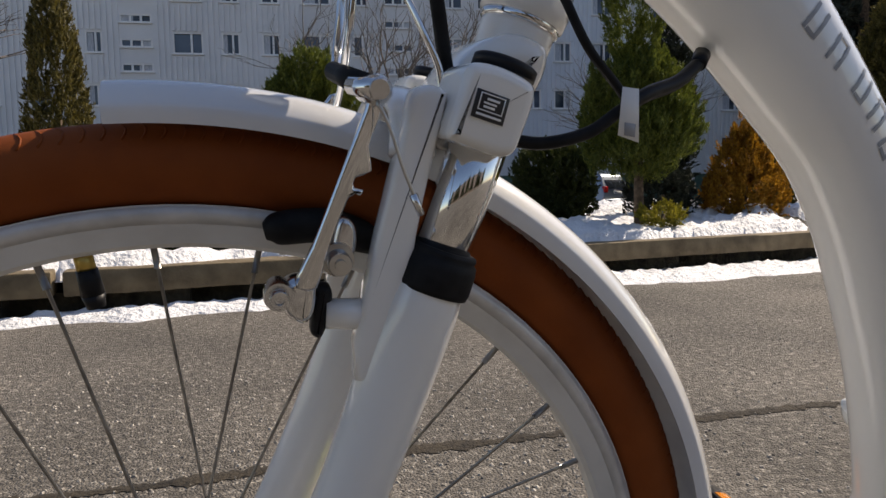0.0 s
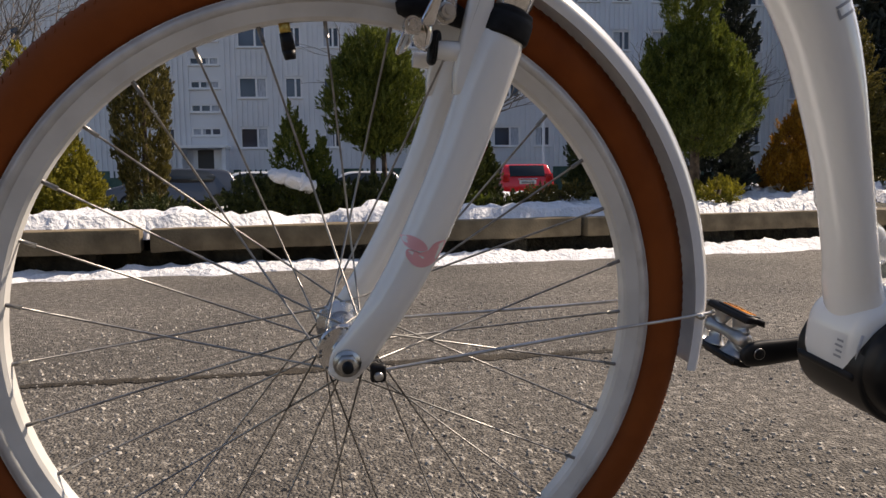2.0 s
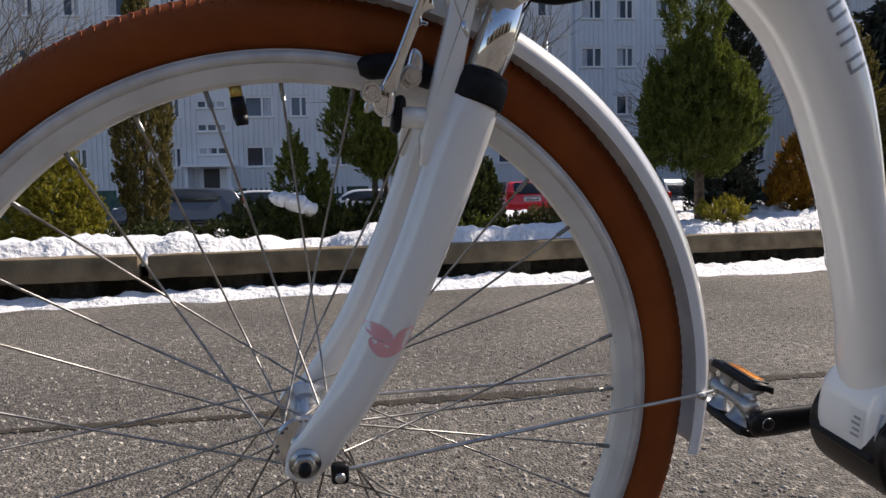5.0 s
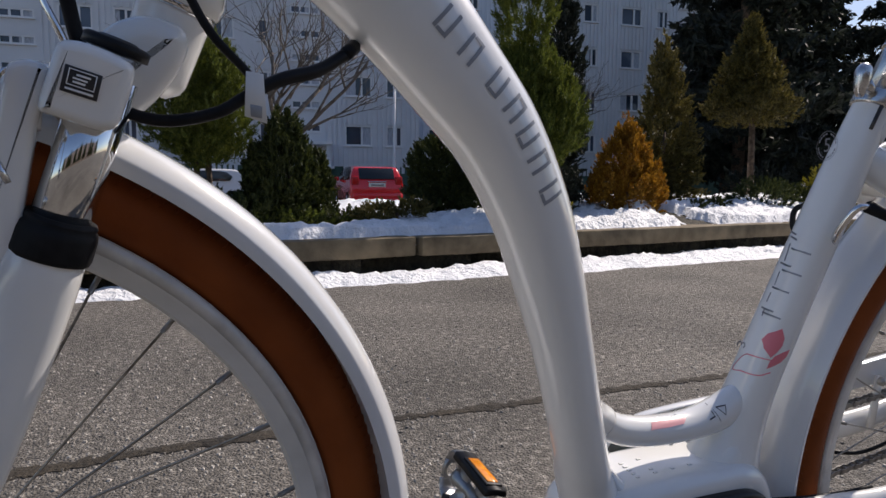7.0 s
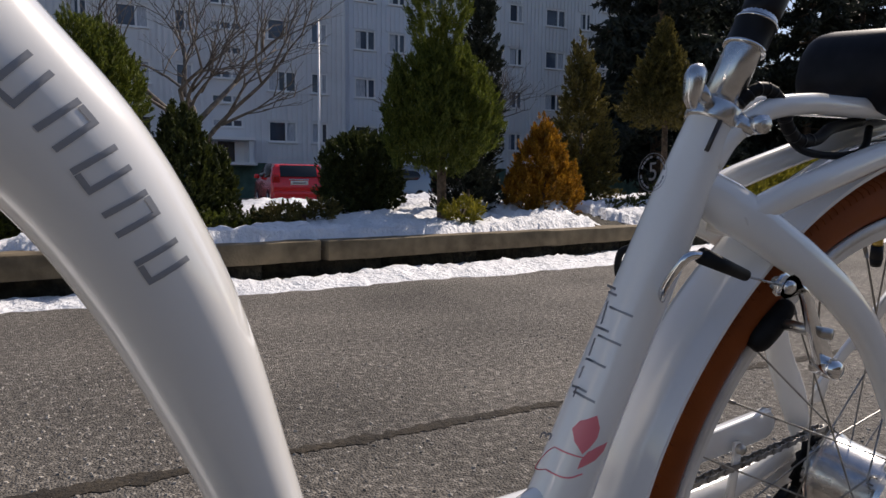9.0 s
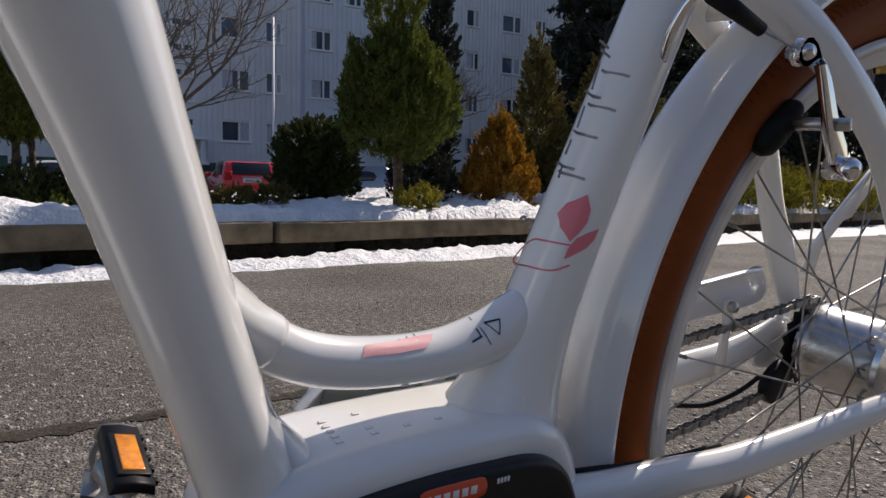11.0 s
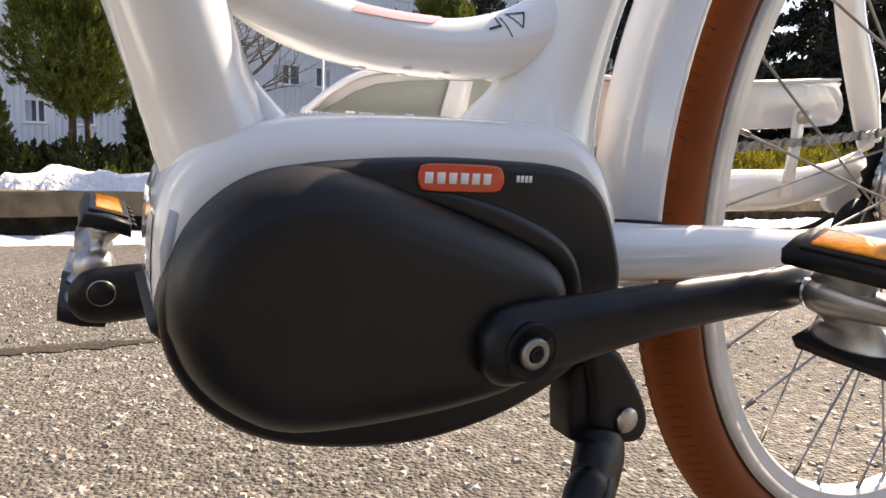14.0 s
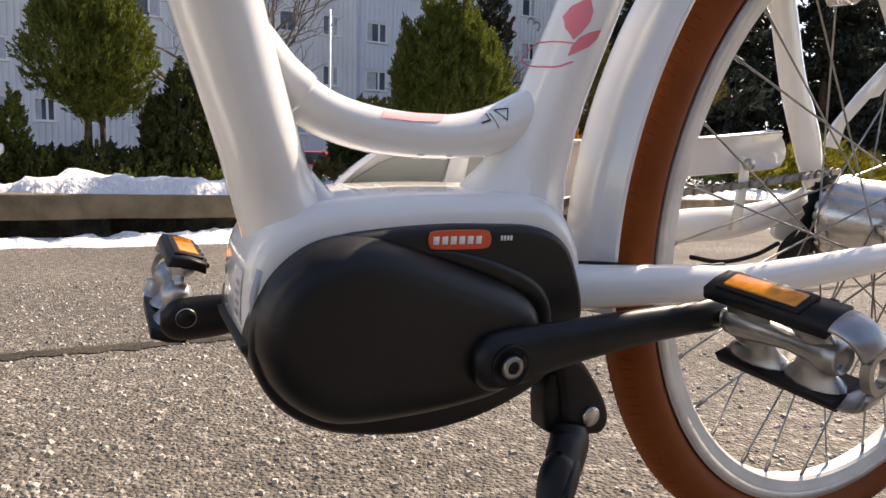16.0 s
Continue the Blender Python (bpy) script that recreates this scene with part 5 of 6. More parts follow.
# stickers on the cross tube
print_shape("sticker", [(0.6170, 0.4290), (0.6400, 0.4284), (0.6584, 0.4291), (0.6680, 0.4340), (0.6400, 0.4332), (0.6210, 0.4338)], PALEPINK, cross, "pale pink safety sticker with tiny print")
for k in range(5):
    print_shape("sticker_print", bar((0.632 + 0.0060 * k, 0.4312 + 0.0003 * k), (0.2, 1), 0.0035, 0.0009), GREYINK, cross, k=1)
print_text("L", (0.6932, 0.4331), (-0.35, 0.94), 0.0115, INK).parent = cross
print_shape("sticker_line", bar((0.6990, 0.4346), (0.45, -0.9), 0.0145, 0.0006), INK, cross, k=1)
for a, b in (((0.7018, 0.4395), (0.7115, 0.4415)), ((0.7115, 0.4415), (0.7089, 0.4336)), ((0.7089, 0.4336), (0.7018, 0.4395))):
    a, b = np.array(a), np.array(b)
    print_shape("warning_triangle_side", bar((a + b) / 2, b - a, np.linalg.norm(b - a) + 0.0007, 0.0007), INK, cross, k=1)
# pink mark on the fork leg
FORKSKIN = surface([o for o in fork.children if o.name.startswith("lower_leg")])


def on_fork(u, w):
    hit = FORKSKIN.ray_cast(Vector((u, -0.3, w)), Vector((0, 1, 0)))
    return (hit[0] + Vector((0, -0.0006, 0))) if hit[0] else Vector((u, -0.062, w))


for pts in ([(0.0448, 0.4675), (0.0528, 0.4690), (0.0618, 0.4645), (0.0658, 0.4575), (0.0568, 0.4565), (0.0478, 0.4605)],
            [(0.0668, 0.4570), (0.0728, 0.4630), (0.0828, 0.4635), (0.0803, 0.4545), (0.0738, 0.4455), (0.0628, 0.4420), (0.0538, 0.4445), (0.0478, 0.4525), (0.0498, 0.4580), (0.0578, 0.4550)]):
    pts = catmull(pts + pts[:1], 3)[:-1]
    bm = bmesh.new()
    c = np.mean(pts, 0)
    inner = [bm.verts.new(on_fork(*(c + (np.array(p) - c) * 0.5))) for p in pts]
    outer = [bm.verts.new(on_fork(*p)) for p in pts]
    bm.faces.new(inner)
    for i in range(len(pts)):
        j = (i + 1) % len(pts)
        bm.faces.new((inner[i], inner[j], outer[j], outer[i]))
    part("petal", bm, PALEPINK, fork, "pale pink printed flower petal")
# stamped row on top of the motor mount
for gx in range(4):
    for gk in range(5):
        p = Vector((0.606 + 0.021 * gx, -0.016 + 0.0065 * gk, 0.0))
        hit = SKIN.ray_cast(Vector((p.x, p.y, 0.408)), Vector((0, 0, -1)))
        z = hit[0].z if hit[0] else 0.392
        part("stamped_mark", box(p.x, p.y, z + 0.0002, 0.0045, 0.0030, 0.0012, 0.0004), PAINT, shell)
part("front_sticker", slab([(0.5344, 0.3106), (0.5338, 0.3266), (0.5376, 0.3425), (0.5411, 0.3405), (0.5382, 0.3266), (0.5388, 0.3106)], -0.0405, -0.0400, 0.0001, 1, n=1), STICKER, shell)
# small label on the nose of the mount
def on_nose(v, w, lift=0.0007):
    hit = SKIN.ray_cast(Vector((0.40, v, w)), Vector((1, 0, 0)))
    return (hit[0] + hit[1].normalized() * (lift if hit[1].x < 0 else -lift)) if hit[0] else Vector((0.534, v, w))


def nose_patch(name, v0, v1, w0, w1, mat, lift):
    bm = bmesh.new()
    g = [[bm.verts.new(on_nose(v0 + (v1 - v0) * i / 6, w0 + (w1 - w0) * j / 6, lift)) for i in range(7)] for j in range(7)]
    for j in range(6):
        for i in range(6):
            bm.faces.new((g[j][i], g[j][i + 1], g[j + 1][i + 1], g[j + 1][i]))
    return part(name, bm, mat, frame_ob)


nose_patch("nose_label", -0.028, -0.010, 0.306, 0.338, STICKER, 0.0006)
for k in range(4):
    nose_patch("label_bar", -0.025, -0.014 - 0.002 * (k % 2), 0.3105 + 0.006 * k, 0.3130 + 0.006 * k, GREYINK, 0.0012)


# ---- ground, planters, snow ----
def grid_sheet(name, x0, x1, y0, y1, nx, ny, fn, mat, label, category, kind="structure", edge=None):
    vs, fs = [], []
    for j in range(ny + 1):
        for i in range(nx + 1):
            x, y = x0 + (x1 - x0) * i / nx, y0 + (y1 - y0) * j / ny
            vs.append(fn(x, y, i / nx, j / ny))
    for j in range(ny):
        for i in range(nx):
            a = j * (nx + 1) + i
            fs.append((a, a + 1, a + nx + 2, a + nx + 1))
    me = bpy.data.meshes.new(name)
    me.from_pydata(vs, [], fs)
    me.shade_smooth()
    me.materials.append(mat)
    return tagged(new(name, me), label, category, kind=kind)


bm = bmesh.new()
xs = [-900, -60, -12, -4, -1.5, 0, 1.5, 3, 6, 12, 60, 900]
ys = [-900, -40, -6, -2, 0, 1.5, 3, 5, 9, 14, 22, 40, 900]
gv = [[bm.verts.new((x, y, 0)) for x in xs] for y in ys]
for j in range(len(ys) - 1):
    for i in range(len(xs) - 1):
        bm.faces.new((gv[j][i], gv[j][i + 1], gv[j + 1][i + 1], gv[j + 1][i]))
tagged(part("ground", bm, ASPHALT, None, "", False), "weathered grey-brown asphalt yard with loose chips", "asphalt", kind="structure")


def fbm(x, y, s, z=0.0):
    return noise.fractal(Vector((x * s, y * s, z)), 1.0, 2.0, 5)


# worn construction joint across the asphalt, filled with dirt
vs, fs = [], []
N = 1600
for i in range(N + 1):
    x = -5.0 + 13.0 * i / N
    yc = 1.175 + 0.012 * math.sin(x * 1.7) + 0.020 * fbm(x, 0, 1.3)
    hw = 0.016 + 0.024 * abs(fbm(x, 3, 2.2)) + 0.012 * fbm(x, 7, 9)
    near, far = max(hw + 0.016 * fbm(x, 11, 26) + 0.010 * fbm(x, 13, 70), 0.003), max(hw + 0.016 * fbm(x, 17, 30) + 0.010 * fbm(x, 19, 80), 0.003)
    vs += [(x, yc - near, 0.0025), (x, yc, 0.0045 + 0.003 * fbm(x, 9, 22)), (x, yc + far, 0.0025)]
    if i:
        a = 3 * (i - 1)
        fs += [(a, a + 3, a + 4, a + 1), (a + 1, a + 4, a + 5, a + 2)]
me = bpy.data.meshes.new("joint")
me.from_pydata(vs, [], fs)
me.materials.append(CRACKM)
tagged(new("joint", me), "dirt-filled joint in the asphalt", "joint", kind="structure")


# loose stone chips lying on the asphalt near the bicycle
rs = np.random.RandomState(4)
vs, fs = [], []
for i in range(20000):
    x, y = -1.0 + 3.9 * rs.rand(), 0.10 + 2.3 * rs.rand() ** 1.6
    r = 0.0020 + 0.0052 * rs.rand() ** 2.6
    if x > 0.9 and rs.rand() < 0.65:
        continue
    a = rs.rand() * 6.28
    n = len(vs)
    for k in range(5):
        q = r * (0.75 + 0.5 * rs.rand())
        vs.append((x + q * math.cos(a + k * 1.257), y + q * math.sin(a + k * 1.257), -0.001))
    for k in range(4):
        q = r * (0.45 + 0.35 * rs.rand())
        vs.append((x + q * math.cos(a + k * 1.571), y + q * math.sin(a + k * 1.571), r * (0.35 + 0.45 * rs.rand())))
    fs.append((n + 5, n + 6, n + 7, n + 8))
    fs += [(n, n + 1, n + 6, n + 5), (n + 1, n + 2, n + 6), (n + 2, n + 3, n + 7, n + 6), (n + 3, n + 4, n + 8, n + 7), (n + 4, n, n + 5, n + 8)]
me = bpy.data.meshes.new("stone_chips")
me.from_pydata(vs, [], fs)
me.materials.append(PEBBLE)
tagged(new("stone_chips", me), "pale stone chips standing proud of the asphalt", "gravel", kind="stuff")


def kerb_y(x):
    return 3.95 + 0.17 * x if x < 2.0 else 4.29 + 0.15 * (x - 2.0)


# concrete slabs of the raised bed, with dark gaps beneath
edges = [-9.4, -6.0, -4.35, -1.20, 1.955, 6.95, 12.0, 17.0, 22.0, 27.0, 32.0]
for i, (a, b) in enumerate(zip(edges, edges[1:])):
    a2, b2 = a + 0.025, b - 0.025
    ya, yb = kerb_y(a2), kerb_y(b2)
    off = (0.0, 0.03, -0.02, 0.0, -0.03, 0.05, 0.0, 0.02, -0.03, 0.0)[i]
    ang = math.atan2(yb - ya, b2 - a2)
    L = math.hypot(b2 - a2, yb - ya)
    bm = bmesh.new()
    box(0, 0, 0, L, 0.30, 0.150, 0.012, bm)
    bmesh.ops.subdivide_edges(bm, edges=[e for e in bm.edges if abs(e.verts[0].co.x - e.verts[1].co.x) > 0.5], cuts=40)
    for v in bm.verts:
        v.co.y += 0.008 * fbm(v.co.x + a, v.co.z, 4)
        v.co.z += 0.006 * fbm(v.co.x + a, v.co.y + 5, 3)
    o = part("kerb_slab", bm, CONCRETE)
    sharp(o, 40)
    o.matrix_basis = Matrix.Translation(((a2 + b2) / 2, (ya + yb) / 2 + 0.15 + off, 0.213 + (0.0, 0.004, 0.006, 0.0, -0.004, 0.0, 0.0, 0.004, 0.0, 0.003)[i])) @ Matrix.Rotation(ang, 4, "Z")
    tagged(o, "long weathered concrete edging slab of the raised bed", "kerb", "edging slabs", "structure")
# recessed footing; its dark soil colour stands in for the shadow beneath the slabs
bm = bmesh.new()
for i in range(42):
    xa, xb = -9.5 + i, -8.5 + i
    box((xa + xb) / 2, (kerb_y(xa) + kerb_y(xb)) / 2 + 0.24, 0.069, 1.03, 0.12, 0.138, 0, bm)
tagged(part("bed_wall", bm, SOIL, None, "", False), "recessed footing, coloured dark for the shadow under the edging slabs", "footing", kind="structure")


def bed_z(x, y):
    d = y - kerb_y(x)
    z = 0.255 + 0.035 * min(max(d / 1.2, 0), 1)
    m = min(max((x - 2.1) / 1.0, 0.0), 1.0)
    z += (0.06 + 0.10 * min(max((x - 3.6) / 1.6, 0.0), 1.0)) * m * m * (3 - 2 * m) * min(max((d - 0.05) / 0.9, 0.0), 1.0)
    z += 0.08 * fbm(x, y, 1.1) * min(max(d - 0.10, 0) / 0.5, 1) + 0.03 * fbm(x, y, 3.7) * min(max(d - 0.05, 0) / 0.3, 1)
    return z


grid_sheet("planting_bed", -12, 34, 0, 1, 170, 26, lambda x, y, u, v: (x, kerb_y(x) + 0.20 + v * 6.8, bed_z(x, kerb_y(x) + 0.20 + v * 6.8) - 0.03 + 0.02 * fbm(x, y * 7, 1.0) - 0.25 * max(v - 0.9, 0) * 10), SOIL, "dark soil of the raised planting bed", "soil")


def snow_fn(x, y, u, v):
    yy = kerb_y(x) + 0.065 + 0.05 * fbm(x, 2, 3) + v * 6.2
    z = bed_z(x, yy) + 0.05 * abs(fbm(x, yy, 4.5)) + 0.02 * fbm(x, yy, 11) + 0.03
    cover = fbm(x * 0.75, yy * 1.0, 0.9, 3.3) + (0.20 if x > 3 else 0.06) - 0.9 * max(v - 0.55, 0)
    if x < 1.95:
        back = min(max(v - 0.065, 0.0) / 0.05, 1.0)
        cover += 0.42 * (1 - back) - 0.24 * back * min((1.95 - x) / 0.3, 1.0) + 0.16 * fbm(x, yy, 2.5, 8)
        z += (0.025 * (1 - back) - 0.05 * back) * min((1.95 - x) / 0.3, 1.0)
    else:
        cover += 0.30
    z += -0.075 if cover < 0 else min(0.05, cover * 0.25)
    if v < 0.02:
        z = min(z, 0.235) - 0.02
    return (x, yy, z)


grid_sheet("snow_bed", -10, 32, 0, 1, 760, 150, snow_fn, SNOW, "patchy melting snow on the planting bed", "snow")


def verge(x, y, u, v):
    front = 3.66 + 0.075 * x + 0.10 * fbm(x, 1, 1.6) + 0.05 * fbm(x, 4, 6)
    back = kerb_y(x) + 0.14
    yy = front + (back - front) * v
    prof = (math.sin(min(v * 1.35, 1) * math.pi * 0.5)) ** 0.7
    z = -0.006 + (0.055 + 0.03 * fbm(x, yy, 2.2) + 0.026 * fbm(x, yy, 9) + 0.016 * fbm(x, yy, 24)) * prof
    if v > 0.6:
        z -= 0.05 * (v - 0.6) / 0.4
    return (x, yy, z)


grid_sheet("snow_verge", -9, 31, 0, 1, 960, 22, verge, SNOW, "ridge of old snow along the edging slabs", "snow")


# ---- building ----
def spot(x, y):
    """A place in the plan of the block and the garden, which is turned by one degree to the bicycle."""
    a = radians(1.0)
    return Vector((x * math.cos(a) - y * math.sin(a), x * math.sin(a) + y * math.cos(a), 0.0))


house = empty("apartment_building", "long grey apartment block with ribbed cladding and white windows", "building", Matrix.Translation(spot(-3.6, 40)) @ Matrix.Rotation(radians(-5), 4, "Z"))
ROWS_Z = [3.30 + 2.93 * k for k in range(6)]
WH = 1.22


def facade(s0, s1, y0, mat, cols, stairs):
    """A wall with real openings: piers and bands round each window."""
    xs = sorted({s0, s1, *[c - w / 2 for c, w in cols], *[c + w / 2 for c, w in cols], *[c - 0.85 for c in stairs], *[c + 0.85 for c in stairs]})
    bm = bmesh.new()
    top = 20.6
    for a, b in zip(xs, xs[1:]):
        m = (a + b) / 2
        holes = []
        if any(abs(m - c) < w / 2 for c, w in cols):
            holes = [(z, z + WH) for z in ROWS_Z]
        elif any(abs(m - c) < 0.85 for c in stairs):
            holes = [(1.6, 3.25)] + [(4.05 + 1.36 * k + 0.0, 4.05 + 1.36 * k + 0.48) for k in range(11)]
        z = 2.05
        for h0, h1 in holes:
            if h0 > z:
                box(m, y0 + 0.15, (z + h0) / 2, b - a, 0.3, h0 - z, 0, bm)
            z = h1
        box(m, y0 + 0.15, (z + top) / 2, b - a, 0.3, top - z, 0, bm)
    part("wall", bm, mat, house, "", False)
    # cladding ribs
    bm = bmesh.new()
    s = s0 + 0.15
    solid = [(c - w / 2 - 0.1, c + w / 2 + 0.1) for c, w in cols] + [(c - 0.95, c + 0.95) for c in stairs]
    while s < s1:
        inside = any(a < s < b for a, b in solid)
        if not inside:
            box(s, y0 - 0.03, (2.05 + top) / 2, 0.19, 0.06, top - 2.05, 0, bm)
        else:
            if any(abs(s - c) < w / 2 + 0.1 for c, w in cols):
                for z in ROWS_Z:
                    box(s, y0 - 0.03, z - 0.9, 0.19, 0.06, 1.5, 0, bm)
        s += 0.30
    tagged(part("cladding_ribs", bm, mat, house, "", False), kind="stuff")
    box_b = box((s0 + s1) / 2, y0 + 0.17, 1.025, s1 - s0, 0.28, 2.05)
    part("plinth", box_b, PLINTH, house, "dark green plinth", False)


cols_a = [(-21.0, 1.65), (-18.6, 1.0), (-15.6, 1.65), (-13.0, 1.0), (-10.4, 1.0), (-7.6, 1.65), (-5.0, 0.9), (0.0, 1.65), (2.35, 1.0), (4.6, 1.0), (7.2, 1.65), (9.75, 0.9), (15.1, 1.65), (17.3, 1.0)]
cols_b = [(20.3, 1.35), (22.4, 1.15), (25.0, 1.35)]
cols_c = [(29.0, 1.65), (31.3, 1.1), (34.5, 1.65), (37.0, 1.0), (41.5, 1.65), (44.0, 1.0)]
facade(-24, 18.9, 0.0, FACADE, cols_a, [-2.75, 12.0])
facade(18.9, 27.0, 0.5, FACADE_B, cols_b, [])
facade(27.0, 48, 1.0, FACADE, cols_c, [39.2])
part("roof", box(12, 5.5, 20.75, 74, 12.5, 0.3), ROOF, house, "flat roof", False)
for nm, c in (("rear_wall", (12, 11.4, 10.3, 74, 0.3, 20.6)), ("side_wall", (-24.15, 5.6, 10.3, 0.3, 11.3, 20.6)), ("side_wall", (48.15, 6, 10.3, 0.3, 10.6, 20.6))):
    part(nm, box(*c), FACADE, house, "", False)
random.seed(11)


def window(c, w, z, h, y0, sashes):
    f = 0.085
    bm = bmesh.new()
    for bx in ((c, z + f / 2, w, f), (c, z + h - f / 2, w, f), (c - w / 2 + f / 2, z + h / 2, f, h - 2 * f), (c + w / 2 - f / 2, z + h / 2, f, h - 2 * f)):
        box(bx[0], y0 + 0.07, bx[1], bx[2], 0.10, bx[3], 0, bm)
    for k in range(1, sashes):
        box(c - w / 2 + w * (k / sashes if sashes != 2 else 0.62), y0 + 0.065, z + h / 2, 0.11, 0.10, h - 2 * f, 0, bm)
    win = part("window", bm, WINFRAME, house, "", False)
    part("pane", box(c, y0 + 0.13, z + h / 2, w - 0.02, 0.02, h - 0.02), GLASS, win, "", False)
    if random.random() < 0.9:
        side = random.choice((-1, 1))
        cw = w * random.uniform(0.25, 0.5)
        part("curtain", box(c + side * (w - cw) / 2 * 0.9, y0 + 0.118, z + h / 2, cw, 0.004, h - 0.1), CURTAIN, win, "", False)
    part("sill", box(c, y0 - 0.05, z - 0.03, w + 0.12, 0.16, 0.05), WINFRAME, win, "", False)


for cols, y0 in ((cols_a, 0.0), (cols_b, 0.5), (cols_c, 1.0)):
    for c, w in cols:
        for z in ROWS_Z:
            window(c, w, z, WH, y0, 2)
for c, y0 in ((-2.75, 0.0), (12.0, 0.0), (39.2, 1.0)):
    for k in range(11):
        window(c, 1.7, 4.05 + 1.36 * k, 0.48, y0, 3)
    part("entrance_canopy", box(c - 0.1, y0 - 0.55, 3.35, 2.9, 1.3, 0.16), WINFRAME, house, "pale concrete canopy over the entrance", False)
    door = part("entrance_door", box(c - 0.12, y0 + 0.05, 2.64, 0.92, 0.06, 1.16), DOORM, house, "dark glazed entrance door", False)
    for dx, w in ((-0.71, 0.26), (0.60, 0.50)):
        part("side_panel", box(c + dx, y0 + 0.06, 2.64, w, 0.10, 1.18), WINFRAME, door, "", False)
    for dx in (-1.3, 1.15):
        part("porch_pier", box(c + dx, y0 - 0.50, 2.63, 0.22, 1.0, 1.28), FACADE, house, "", False)
    part("entrance_landing", box(c, y0 - 0.62, 1.96, 2.9, 1.24, 0.16), WINFRAME, house, "", False)
pole = part("street_pole", lathe([(0.085, 0.0), (0.085, 1.2), (0.062, 1.25), (0.055, 8.5), (0.0, 8.52)], 14, "z", spot(10.78, 30.0)), POLEM)
tagged(pole, "tall thin white painted pole", "pole")

# a low white building and fences behind the trees on the far side
shed = part("low_building", box(50, 46, 3.4, 12, 8, 6.8), FACADE, None, "", False)
tagged(shed, "low pale building glimpsed between trees", "building")
part("roof_slab", box(50, 46, 6.95, 12.6, 8.6, 0.3), ROOF, shed, "", False)
for k in range(4):
    part("window", box(45.5 + 2.6 * k, 41.98, 4.1, 1.3, 0.1, 1.2), GLASS, shed, "", False)
sign = part("yellow_sign", box(53.6, 41.9, 5.6, 4.0, 0.08, 1.1), YELLOW, None, "", False)
tagged(sign, "yellow sign panel on the pale building", "sign")


# ---- parked cars ----
def car(name, label, paint, x, y, yaw, L=3.9, W=1.7, H=1.5):
    """A hatchback, nose at +x of its own frame, rear at -x."""
    ob = empty(name, label, "car", Matrix.Translation(spot(x, y)) @ Matrix.Rotation(radians(yaw + 1), 4, "Z"), group="parked cars")
    side = [(-L / 2, 0.42), (-L / 2 - 0.03, 0.62), (-L / 2 + 0.04, 0.95), (-L / 2 + 0.22, 1.30), (-L / 2 + 0.42, H - 0.04), (-L / 2 + 0.9, H), (0.1, H), (0.62, H - 0.12), (1.05, 1.02), (1.5, 0.92), (L / 2 - 0.1, 0.74), (L / 2, 0.5), (L / 2 - 0.05, 0.25), (-L / 2 + 0.1, 0.24)]
    body = part("body", slab(side, -W / 2, W / 2, 0.09, 4, n=3), paint, ob)
    for v in body.data.vertices:
        if v.co.z > 0.9:
            v.co.y *= 1 - 0.22 * (v.co.z - 0.9) / 0.6
    for sx in (-L / 2 + 0.68, L / 2 - 0.72):
        for sy in (-1, 1):
            wh = part("wheel", lathe([(0.0, sy * (W / 2 - 0.16)), (0.29, sy * (W / 2 - 0.16)), (0.30, sy * (W / 2 - 0.06)), (0.29, sy * (W / 2 + 0.005)), (0.2, sy * (W / 2 + 0.01))], 24, "y", (sx, 0, 0.30)), RUBBER, ob)
            part("rim", lathe([(0.19, sy * (W / 2 + 0.012)), (0.17, sy * (W / 2 - 0.01)), (0.05, sy * (W / 2 + 0.0)), (0.0, sy * (W / 2 + 0.0))], 16, "y", (sx, 0, 0.30)), ALLOY, wh)
    for sy in (-1, 1):
        glass = part("side_window", slab([(-1.25, 1.0), (-1.15, 1.34), (-0.6, 1.40), (0.1, 1.40), (0.55, 1.28), (0.85, 1.02)], sy * (W / 2 - 0.01), sy * (W / 2 + 0.004), 0.004, 1, n=2), CARGLASS, ob)
        for v in glass.data.vertices:
            v.co.y *= 1 - 0.22 * (v.co.z - 0.9) / 0.6
        lampm = part("tail_lamp", box(-L / 2 + 0.06, sy * (W / 2 - 0.15), 0.93, 0.16, 0.22, 0.26, 0.03), LAMPRED, ob)
        part("headlamp", box(L / 2 - 0.22, sy * (W / 2 - 0.22), 0.72, 0.25, 0.3, 0.16, 0.04), LAMPCLR, ob)
        part("mirror", box(0.62, sy * (W / 2 + 0.07), 1.02, 0.12, 0.18, 0.13, 0.03), paint, ob)
    rot = Matrix.Rotation(radians(30), 4, "Y")
    part("rear_window", box(-L / 2 + 0.115, 0, 1.15, 0.035, W * 0.66, 0.40, 0.015, rot=rot), CARGLASS, ob)
    part("windscreen", box(0.86, 0, 1.18, 0.03, W * 0.66, 0.52, 0.012, rot=Matrix.Rotation(radians(-58), 4, "Y")), CARGLASS, ob)
    part("number_plate", box(-L / 2 - 0.005, 0, 0.80, 0.03, 0.52, 0.12, 0.006), PLATEM, ob)
    part("plate_bar", box(-L / 2 - 0.023, 0, 0.80, 0.006, 0.40, 0.06), GREYINK, ob)
    part("trim", box(-L / 2 + 0.0, 0, 0.895, 0.04, 0.6, 0.03, 0.008), CHROME, ob)
    part("bumper", box(-L / 2 + 0.02, 0, 0.42, 0.16, W * 0.94, 0.26, 0.05), paint, ob)
    part("underbody", box(0, 0, 0.27, L - 0.3, W - 0.2, 0.14, 0.03), BLACK, ob)
    return ob


